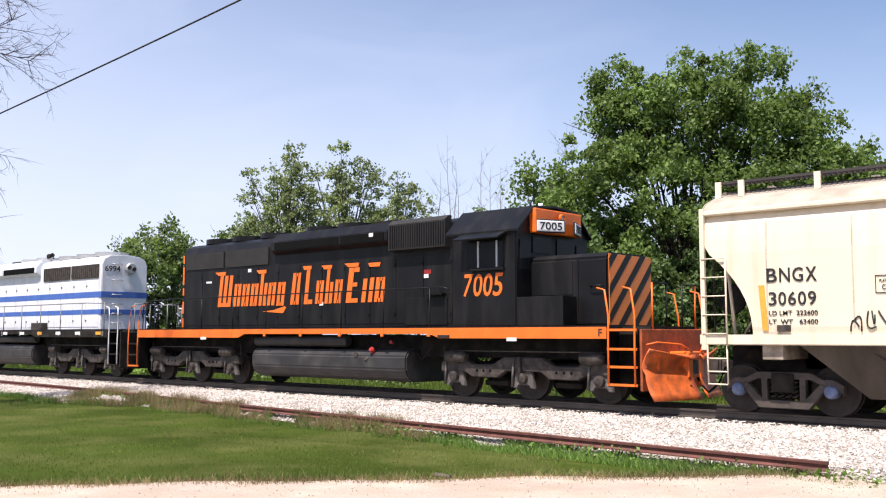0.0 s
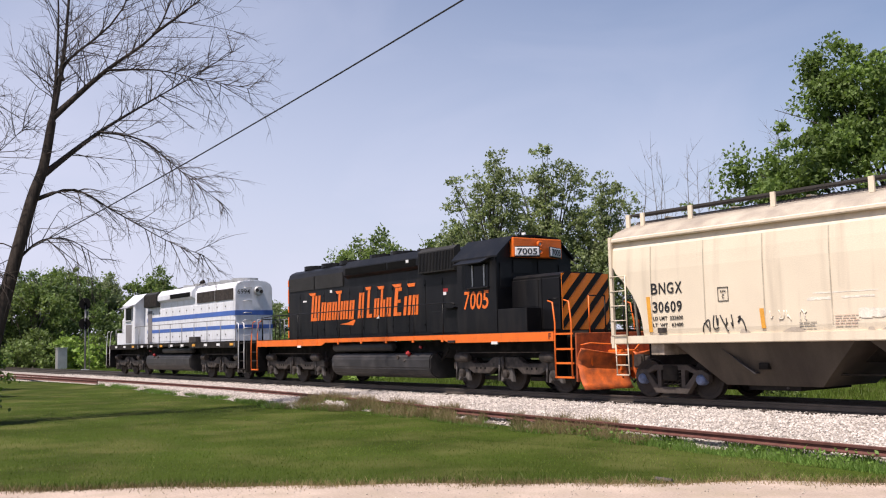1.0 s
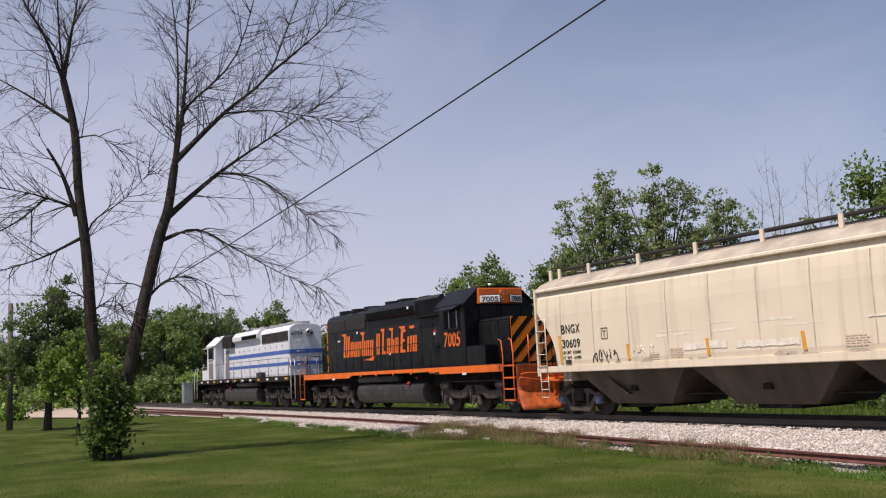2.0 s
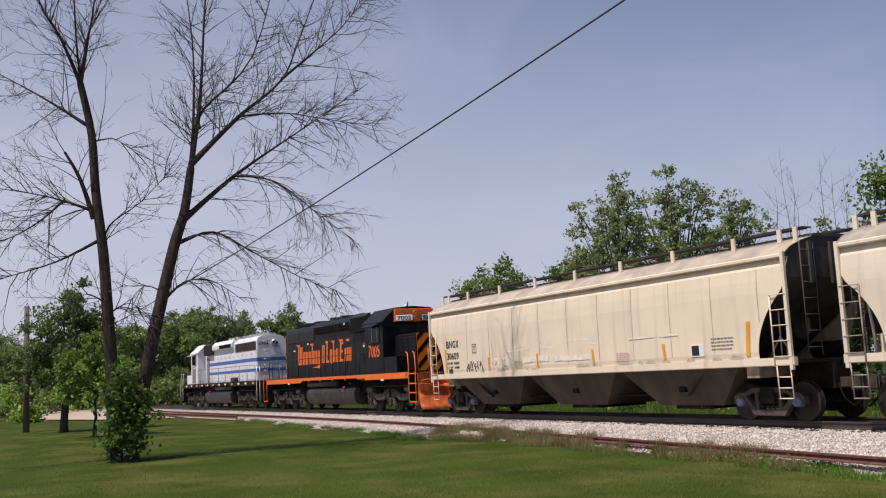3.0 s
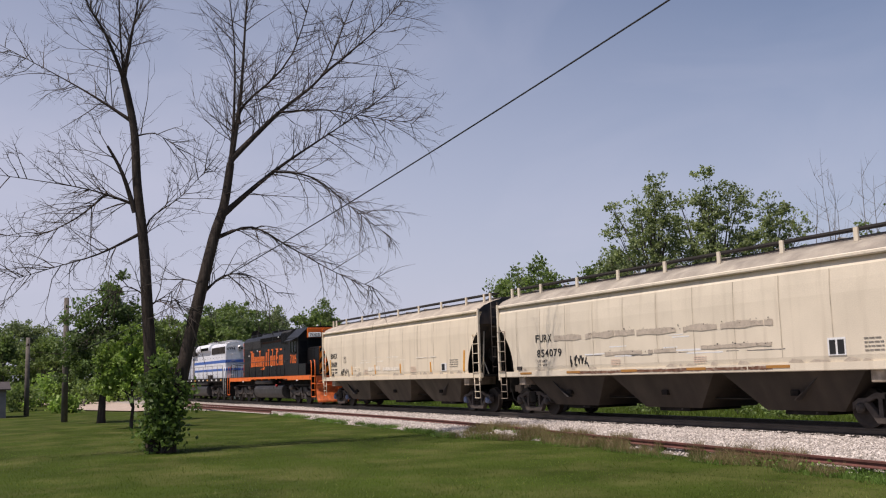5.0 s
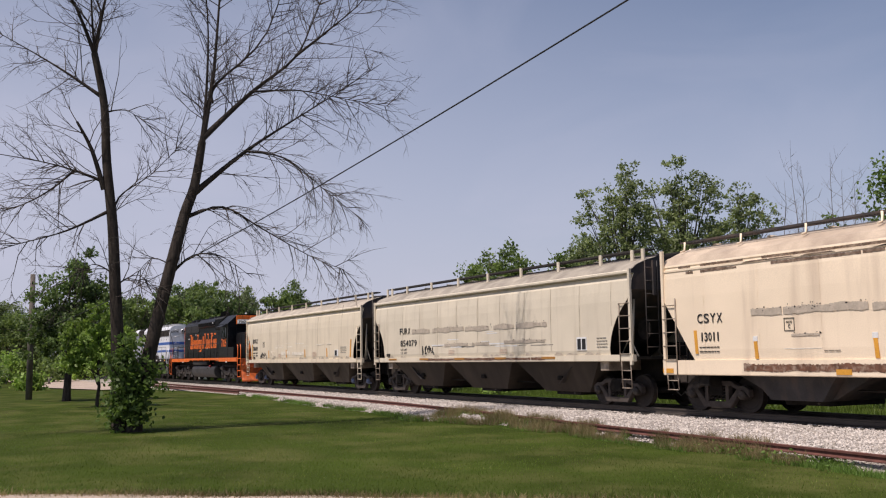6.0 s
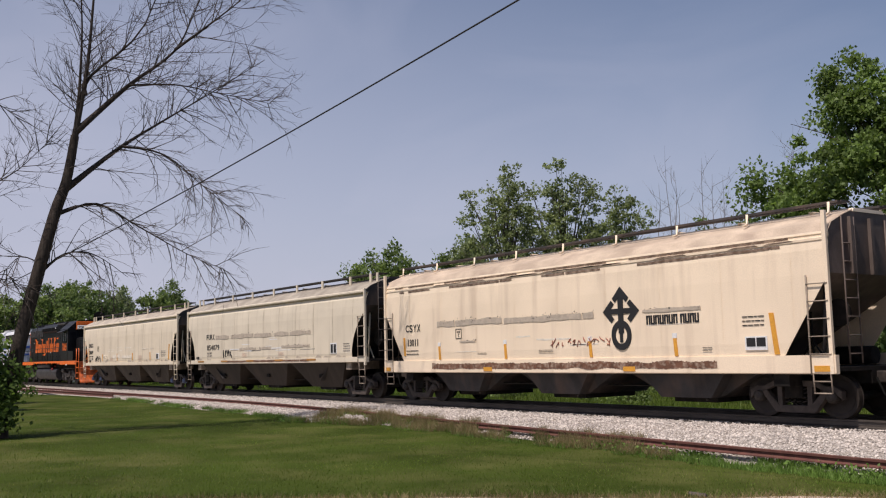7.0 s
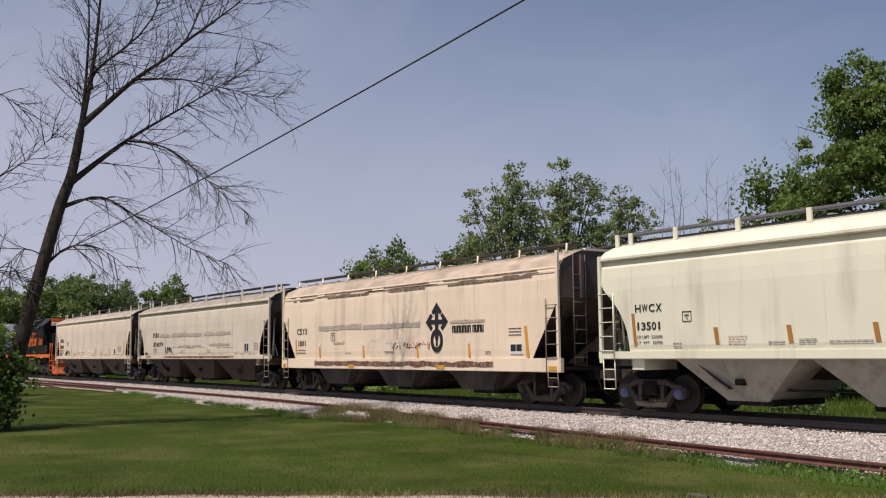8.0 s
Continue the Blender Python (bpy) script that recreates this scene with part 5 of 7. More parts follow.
def peeled(name, car, x0, x1, z0, z1, material, seed, label, y=None, chips=0):
    """A worn strip with a torn edge and bare gaps, and dark chips along it."""
    y = Y if y is None else y
    g = random.Random(seed)
    b = bmesh.new()
    m = int((x1 - x0) / 0.045)
    for i in range(m):
        xa, xb = x0 + (x1 - x0) * i / m, x0 + (x1 - x0) * (i + 1) / m
        n1, n2 = noise.noise((xa * 1.3, seed, 0)), noise.noise((xa * 1.6, seed + 5, 0))
        if n1 + 0.5 * n2 < -0.42 or g.random() < 0.005:
            continue
        h = z1 - z0
        lo, hi = z0 + h * (0.15 + 0.22 * n2 + g.uniform(-0.04, 0.04)), z1 - h * (0.15 - 0.25 * n1 + g.uniform(-0.05, 0.05))
        vs = [b.verts.new((px, y - 0.002, pz)) for px, pz in ((xa, lo), (xb, lo + g.uniform(-0.01, 0.01)), (xb, hi), (xa, hi + g.uniform(-0.01, 0.01)))]
        b.faces.new(vs)
    tagged(part(name, b, material, car, label), kind="stuff")
    if chips:
        b = bmesh.new()
        for _ in range(chips):
            px, pz, w, h = g.uniform(x0, x1), z0 + (z1 - z0) * g.uniform(0.45, 1.1), g.uniform(0.01, 0.07), g.uniform(0.008, 0.04)
            vs = [b.verts.new((px + dx * w, y - 0.004, pz + dz * h)) for dx, dz in ((0, 0), (1, g.uniform(-0.3, 0.3)), (g.uniform(0.5, 1), 1), (g.uniform(0, 0.4), g.uniform(0.5, 1)))]
            b.faces.new(vs)
        tagged(part("paint_chips", b, INK, car), kind="stuff")


def sill_soot(car, half, z0, material, seed):
    """Uneven brown soot thrown up along the foot of a car's side."""
    g = random.Random(seed)
    b = bmesh.new()
    x = -half + 1.3
    while x < half - 1.6:
        w = g.uniform(0.15, 0.7)
        if g.random() < 0.6:
            h = g.uniform(0.03, 0.11)
            vs = [b.verts.new((x + dx * w, Y + 0.008, z0 + dz * h)) for dx, dz in ((0, 0), (1, 0), (g.uniform(0.6, 0.95), g.uniform(0.5, 1)), (g.uniform(0.05, 0.4), 1))]
            b.faces.new(vs)
        x += w * g.uniform(0.8, 1.6)
    tagged(part("soot_film", b, material, car), kind="stuff")


def data_rows(car, x, z, w, h, rows, seed, material=INK, word=0.12):
    tagged(part("stencil_rows", bars(bmesh.new(), x, z, w, h, Y, rows, seed, word), material, car), kind="stuff")


def mark_row(body, x0, z0, width, height, y, material, car):
    """A row of capitals or figures, each one a piece of its own."""
    n = len(body)
    adv = width / (n - 0.18)
    for i, ch in enumerate(body):
        w = adv * 0.82
        if ch == "1":
            letters("reporting_mark", ch, x0 + i * adv + w * 0.3, z0, w * 0.4, height, y, material, car)
        else:
            letters("reporting_mark", ch, x0 + i * adv, z0, w, height, y, material, car)


def stencil(*a):
    return tagged(letters(*a), kind="stuff")


def marks_a(car):
    o = -26.85
    mark_row("BNGX", 19.27 + o, 2.47, 0.93, 0.26, Y, INK, car)
    mark_row("30609", 19.3 + o, 2.04, 0.88, 0.25, Y, INK, car)
    stencil("stencil", "LD LMT  222600", 19.3 + o, 1.86, 0.9, 0.085, Y, INK, car)
    stencil("stencil", "LT  WT   63400", 19.3 + o, 1.70, 0.9, 0.085, Y, INK, car)
    slanted("amber_strip", car, 19.17 + o, 19.28 + o, 1.58, 2.42, -0.06, AMBER)
    for x in (22.3, 25.34, 28.28, 31.4):
        slanted("amber_strip", car, x + o, x + 0.1 + o, 1.6, 2.02, -0.04, AMBER)
    slanted("amber_strip", car, 34.35 + o, 34.47 + o, 1.58, 2.4, 0.08, AMBER)
    frame_plate(car, 21.2 + o, 21.48 + o, 2.22, 2.53)
    scrawl("sprayed_tag", car, 20.75 + o, 1.56, 1.15, 0.34, INK, 6, 0.02)
    scrawl("sprayed_tag", car, 22.5 + o, 1.75, 0.9, 0.2, GHOST, 4, 0.014)
    for x0, x1, z0, z1, k in ((24.5, 26.0, 1.72, 1.98, 5), (26.3, 28.2, 1.7, 1.92, 6), (30.0, 32.0, 2.2, 2.26, 7)):
        peeled("scuffed_patch", car, x0 + o, x1 + o, z0, z1, GHOST, k, "faded patch of overpainted tags")
    data_rows(car, 23.2 + o, 1.58, 0.4, 0.14, 3, 1, FADED)
    data_rows(car, 24.0 + o, 1.6, 0.5, 0.24, 5, 2, REDINK)
    data_rows(car, 29.4 + o, 1.62, 0.6, 0.26, 5, 6, REDINK)
    data_rows(car, 33.2 + o, 1.75, 0.75, 0.35, 4, 7, FADED)
    flat("data_plate", car, 32.46 + o, 32.92 + o, 1.63, 1.94, PLATE_WHITE)
    flat("data_panel", car, 32.5 + o, 32.76 + o, 1.66, 1.91, INK, y=Y - 0.006)
    part("defect_holder", boxm(19.45 + o, 19.7 + o, -1.64, -1.6, 1.56, 1.68, bevel=0.01), STEEL, car)
    stains(car, 5, 5.0, 7, GHOST, 2.15, 2.4)
    sill_soot(car, 8.9, 1.51, SCUFF, 51)


def marks_b(car):
    o = -46.0
    mark_row("FURX", 39.77 + o, 2.47, 0.98, 0.25, Y, INK, car)
    mark_row("854079", 39.83 + o, 1.97, 1.5, 0.25, Y, INK, car)
    stencil("stencil", "LD LMT", 39.85 + o, 1.8, 0.6, 0.08, Y, FADED, car)
    stencil("stencil", "LT  WT", 39.85 + o, 1.66, 0.6, 0.08, Y, FADED, car)
    for x0, x1, z0, z1 in ((40.9, 45.2, 2.46, 2.64), (45.3, 50.6, 2.44, 2.6), (43.7, 47.0, 1.92, 2.0), (48.0, 50.5, 1.95, 2.03)):
        peeled("scuffed_patch", car, x0 + o, x1 + o, z0 - 0.03, z1 + 0.03, SCUFF, int(x0 * 10), "scuffed grey strip of paint", chips=14)
    scrawl("sprayed_tag", car, 41.8 + o, 1.6, 1.0, 0.34, INK, 13, 0.03)
    stains(car, 15, 7.0, 5, FADED, 1.85, 2.02)
    peeled("rust_streak", car, 42.0 + o, 50.5 + o, 1.36, 1.47, RUSTPATCH, 33, "peeled brown rust streak", y=-1.626)
    stains(car, 16, 7.0, 8, PLATE_WHITE, 1.85, 2.5)
    sill_soot(car, 8.8, 1.51, SCUFF, 52)
    for x in (38.7, 41.6, 44.5, 47.4, 50.3):
        flat("amber_strip", car, x + o, x + 0.75 + o, 1.4, 1.47, BRONZE, y=-1.628)
    flat("data_plate", car, 52.2 + o, 52.7 + o, 1.65, 2.05, PLATE_WHITE)
    flat("data_panel", car, 52.25 + o, 52.42 + o, 1.68, 2.0, INK, y=Y - 0.006)
    flat("data_panel", car, 52.48 + o, 52.66 + o, 1.68, 2.0, INK, y=Y - 0.006)
    data_rows(car, 53.2 + o, 1.7, 0.5, 0.35, 4, 17, FADED)
    data_rows(car, 44.0 + o, 1.6, 0.5, 0.2, 4, 18, REDINK)
    data_rows(car, 47.7 + o, 1.58, 0.5, 0.2, 4, 19, REDINK)
    part("defect_holder", boxm(38.5 + o, 38.8 + o, -1.64, -1.6, 1.56, 1.68, bevel=0.01), STEEL, car)


def marks_c(car):
    o = -64.67
    mark_row("CSYX", 57.46 + o, 2.28, 0.88, 0.24, Y, INK, car)
    mark_row("13011", 57.55 + o, 1.82, 0.68, 0.22, Y, INK, car)
    data_rows(car, 57.5 + o, 1.5, 0.7, 0.22, 2, 21)
    # the emblem: crossed double arrows above a ring with a short bar
    b = bmesh.new()
    cx, cz = 67.37 + o, 2.5
    y0, y1 = Y - 0.004, Y + 0.01
    prism(b, [(cx - 0.09, cz - 0.55), (cx + 0.09, cz - 0.55), (cx + 0.09, cz + 0.4), (cx - 0.09, cz + 0.4)], y0, y1)
    prism(b, [(cx - 0.5, cz - 0.07), (cx + 0.5, cz - 0.07), (cx + 0.5, cz + 0.07), (cx - 0.5, cz + 0.07)], y0 - 0.001, y1)
    head = [(0, 0.62), (0.28, 0.33), (0.19, 0.23), (0.05, 0.36), (-0.05, 0.36), (-0.19, 0.23), (-0.28, 0.33)]
    for turn in (0, 90, -90):
        ct, st = math.cos(radians(turn)), math.sin(radians(turn))
        prism(b, [(cx + px * ct - pz * st, cz + px * st + pz * ct) for px, pz in head], y0 - 0.002, y1)
    for i in range(28):
        a, c = 2 * math.pi * i / 28, 2 * math.pi * (i + 1) / 28
        q = [(cx + math.cos(t) * r, cz - 0.6 + math.sin(t) * r * 1.1) for t, r in ((a, 0.2), (c, 0.2), (c, 0.34), (a, 0.34))]
        prism(b, q, y0 - 0.003, y1)
    prism(b, [(cx - 0.05, cz - 0.78), (cx + 0.05, cz - 0.78), (cx + 0.05, cz - 0.42), (cx - 0.05, cz - 0.42)], y0 - 0.001, y1)
    part("emblem", b, INK, car, "black emblem of crossed arrows over a ring")
    b = bmesh.new()
    x = 68.22 + o
    for wd in (7, 4):
        for k in range(wd):
            box(b, x, x + 0.045, Y - 0.003, Y + 0.01, 2.13, 2.35)
            box(b, x + 0.085, x + 0.125, Y - 0.003, Y + 0.01, 2.13, 2.35)
            if k % 2 == 0:
                box(b, x + 0.045, x + 0.085, Y - 0.003, Y + 0.01, 2.31, 2.35)
            else:
                box(b, x + 0.045, x + 0.085, Y - 0.003, Y + 0.01, 2.13, 2.17)
            x += 0.142
        x += 0.07
    part("name_bars", b, INK, car)
    for x0, x1, z0, z1, k in ((59.3, 62.6, 2.36, 2.6, 26), (62.7, 66.4, 2.34, 2.56, 22), (68.1, 69.9, 2.4, 2.52, 8)):
        peeled("scuffed_patch", car, x0 + o, x1 + o, z0, z1, SCUFF, int(x0), "scuffed grey strip of paint", chips=k)
    peeled("rust_streak", car, 59.0 + o, 70.3 + o, 1.03, 1.27, RUSTPATCH, 9, "peeled brown rust streak", y=-1.626)
    for x in (59.38, 62.7, 66.21, 69.07):
        slanted("amber_strip", car, x + o, x + 0.1 + o, 1.36, 1.78, -0.03, AMBER)
        flat("strip_patch", car, x - 0.05 + o, x + 0.09 + o, 1.78, 1.9, PLATE_WHITE)
    slanted("amber_strip", car, 57.35 + o, 57.45 + o, 1.5, 2.1, -0.04, AMBER)
    slanted("amber_strip", car, 71.82 + o, 71.94 + o, 1.36, 2.25, -0.1, AMBER)
    for x in (56.1, 61.7, 67.4, 72.75):
        flat("amber_strip", car, x + o, x + 0.4 + o, 1.0, 1.12, AMBER, y=-1.631)
    scrawl("sprayed_tag", car, 64.7 + o, 1.64, 2.3, 0.24, REDSPRAY, 23, 0.016)
    data_rows(car, 71.03 + o, 1.96, 0.62, 0.28, 3, 24)
    flat("data_plate", car, 71.08 + o, 71.65 + o, 1.46, 1.76, PLATE_WHITE)
    for x in (71.12, 71.38):
        flat("data_panel", car, x + o, x + 0.23 + o, 1.54, 1.73, INK, y=Y - 0.006)
    data_rows(car, 61.4 + o, 1.5, 0.5, 0.07, 1, 25)
    data_rows(car, 64.2 + o, 1.5, 0.6, 0.1, 2, 26)
    data_rows(car, 69.9 + o, 1.45, 0.3, 0.12, 2, 27)
    frame_plate(car, 60.3 + o, 60.6 + o, 2.0, 2.3)
    stains(car, 28, 7.0, 6, GHOST, 1.5, 2.2)
    peeled("scuffed_patch", car, 60.5 + o, 61.3 + o, 1.86, 1.94, SCUFF, 77, "scuffed grey strip of paint", chips=8)
    g2 = random.Random(29)
    for _ in range(14):
        x, w = g2.uniform(-8.2, 7.0), g2.uniform(0.4, 1.5)
        part("ridge_grime", prism(bmesh.new(), [(x, 3.70), (x + w, 3.70 + g2.uniform(0, 0.02)), (x + w * 0.9, 3.735), (x + w * 0.2, 3.735)], -1.591, -1.58), GRIME, car)
    for x0, x1 in ((-7.9, -5.6), (-5.0, -1.4), (-0.6, 2.2), (3.0, 7.6)):
        peeled("ridge_grime", car, x0, x1, 3.75, 3.82, GRIME, int(x0 * 3) + 40, "", y=-1.555)
        peeled("ridge_grime", car, x0 + 0.3, x1 - 0.2, 3.58, 3.67, GRIME, int(x0 * 3) + 60, "", y=-1.582)


def marks_d(car):
    o = -82.45
    mark_row("HWCX", 76.01 + o, 2.46, 0.86, 0.19, Y, INK, car)
    mark_row("13501", 76.03 + o, 2.02, 0.82, 0.19, Y, INK, car)
    stencil("stencil", "LD LMT  232300", 76.05 + o, 1.82, 0.82, 0.07, Y, FADED, car)
    stencil("stencil", "LT  WT   53700", 76.05 + o, 1.68, 0.82, 0.07, Y, FADED, car)
    slanted("amber_strip", car, 75.95 + o, 76.04 + o, 1.64, 2.43, -0.07, BRONZE)
    for x in (78.45, 80.36, 82.3, 84.2):
        slanted("amber_strip", car, x + o, x + 0.11 + o, 1.66, 2.03, -0.05, BRONZE)
    frame_plate(car, 77.5 + o, 77.77 + o, 2.19, 2.43)
    data_rows(car, 78.8 + o, 1.63, 0.5, 0.22, 4, 31, REDINK)
    data_rows(car, 77.2 + o, 1.58, 0.25, 0.14, 2, 32, FADED)
    data_rows(car, 79.85 + o, 1.63, 0.42, 0.08, 2, 33, FADED)
    data_rows(car, 80.6 + o, 1.63, 0.45, 0.12, 3, 34, FADED)
    data_rows(car, 81.3 + o, 1.63, 0.95, 0.08, 2, 35, FADED)


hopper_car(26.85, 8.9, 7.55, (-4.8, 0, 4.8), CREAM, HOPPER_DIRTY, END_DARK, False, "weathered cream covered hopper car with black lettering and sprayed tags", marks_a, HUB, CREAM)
hopper_car(46.0, 8.82, 7.4, (-4.8, 0, 4.8), GREYCREAM, HOPPER_DARK, END_DARK, False, "scuffed grey-cream covered hopper car with black lettering", marks_b, STEEL, GREYCREAM)
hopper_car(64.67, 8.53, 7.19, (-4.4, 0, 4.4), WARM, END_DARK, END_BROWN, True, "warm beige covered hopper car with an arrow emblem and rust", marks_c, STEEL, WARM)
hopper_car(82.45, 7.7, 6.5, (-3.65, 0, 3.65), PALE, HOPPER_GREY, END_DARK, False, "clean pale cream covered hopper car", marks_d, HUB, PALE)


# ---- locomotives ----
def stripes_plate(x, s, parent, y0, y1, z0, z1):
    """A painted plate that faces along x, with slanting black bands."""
    part("nose_plate", boxm(min(x, x + s * 0.012), max(x, x + s * 0.012), y0, y1, z0, z1), LIT_ORANGE, parent, "orange plate brightened as if sunlit, with black bands")
    h, w = z1 - z0, y1 - y0
    for k in range(7):
        c = y0 - h * 0.93 + k * 0.6
        # clip the band to the plate
        pts = []
        n = 14
        for i in range(n + 1):
            t = i / n
            pts.append((min(max(c + h * t, y0), y1), z0 + h * t))
        for i in range(n, -1, -1):
            t = i / n
            pts.append((min(max(c + 0.25 + h * t, y0), y1), z0 + h * t))
        clean = []
        for p in pts:
            if not clean or (abs(p[0] - clean[-1][0]) + abs(p[1] - clean[-1][1])) > 1e-4:
                clean.append(p)
        if max(p[0] for p in clean) - min(p[0] for p in clean) < 0.05:
            continue
        b = bmesh.new()
        n = len(pts) // 2
        for i in range(n - 1):
            a0, a1, b1, b0 = pts[i], pts[i + 1], pts[-2 - i], pts[-1 - i]
            if b0[0] - a0[0] < 1e-3 and b1[0] - a1[0] < 1e-3:
                continue
            vs = [b.verts.new((x + s * 0.016, p[0], p[1])) for p in (a0, b0, b1, a1)]
            b.faces.new(vs if s > 0 else vs[::-1])
        part("band", b, BLACK, parent)


def six_wheel_truck(loco, c, turned):
    t = part("truck", boxm(c - 1.9, c + 1.9, -0.7, 0.7, 0.62, 0.85, bevel=0.04), UNDER, loco, "six-wheel cast bogie")
    for s in (-1, 1):
        y0 = s * 1.1
        b = bmesh.new()
        prism(b, [(c - 2.5, 0.62), (c - 2.5, 0.82), (c - 2.2, 0.95), (c - 1.75, 0.95), (c - 1.5, 0.8), (c - 0.9, 0.8), (c - 0.55, 0.98), (c + 0.55, 0.98), (c + 0.9, 0.8), (c + 1.5, 0.8), (c + 1.75, 0.95), (c + 2.2, 0.95), (c + 2.5, 0.82), (c + 2.5, 0.62), (c + 1.75, 0.62), (c + 1.5, 0.5), (c + 0.75, 0.5), (c + 0.5, 0.66), (c - 0.5, 0.66), (c - 0.75, 0.5), (c - 1.5, 0.5), (c - 1.75, 0.62)], y0 - 0.09, y0 + 0.09, 0.02)
        sf = part("side_frame", b, STEEL, t)
        # black discs on the solid frame stand in for the dark inside holes
        for a in (-1.35, -1.15, -0.95, 0.95, 1.15, 1.35):
            part("lightening_hole", lathe_y(bmesh.new(), [(y0 + s * 0.085, 0.035), (y0 + s * 0.096, 0.035)], 10, c + a, 0.66), SIGNAL_BLACK, sf)
        for a in (-2.07, 0, 2.07):
            jb = bmesh.new()
            prism(jb, [(c + a - 0.3, 0.28), (c + a - 0.22, 0.72), (c + a + 0.22, 0.72), (c + a + 0.3, 0.28), (c + a + 0.2, 0.28), (c + a + 0.15, 0.35), (c + a - 0.15, 0.35), (c + a - 0.2, 0.28)], y0 - 0.05, y0 + 0.08 * s if s > 0 else y0 + 0.05, 0.012)
            part("journal_box", jb, DUST, t)
            part("journal_cap", lathe_y(bmesh.new(), [(y0 + s * 0.05, 0.13), (y0 + s * 0.15, 0.12), (y0 + s * 0.17, 0.06)], 14, c + a, 0.508), STEEL, t)
            part("pedestal_liner", tubem([(c + a - 0.29, y0 + s * 0.1, 0.3), (c + a - 0.24, y0 + s * 0.1, 0.95)], 0.03, 6), DUST, t)
        for a in (-1.95, 1.95):
            part("brake_cylinder", tubem([(c + a - 0.3, y0 + s * 0.12, 0.98), (c + a + 0.15, y0 + s * 0.12, 0.98), (c + a + 0.3, y0 + s * 0.12, 0.96)], [0.14, 0.14, 0.09], 14), STEEL, t)
        part("damper", tubem([(c - 0.05, y0 + s * 0.13, 0.5), (c - 0.05, y0 + s * 0.13, 1.0)], [0.05, 0.035], 8), STEEL, t)
        for a in (-1, 1):
            part("sand_pipe", tubem([(c + a * 2.45, y0, 1.2), (c + a * 2.5, y0, 0.6), (c + a * 2.4, y0 * 0.75, 0.12)], 0.02, 6), STEEL, t)
        part("brake_pipe", tubem([(c - 2.2, y0 + s * 0.1, 1.12), (c + 2.2, y0 + s * 0.1, 1.12)], 0.018, 6), STEEL, t)
        for a in (-1.03, 1.03):
            part("brake_rigging", boxm(c + a - 0.35, c + a + 0.35, y0 - s * 0.3 - 0.05, y0 - s * 0.3 + 0.05, 0.3, 0.42, bevel=0.02), UNDER, t)
    for a in (-2.07, 0, 2.07):
        wheelset(loco, c + a, 0.508, turned)


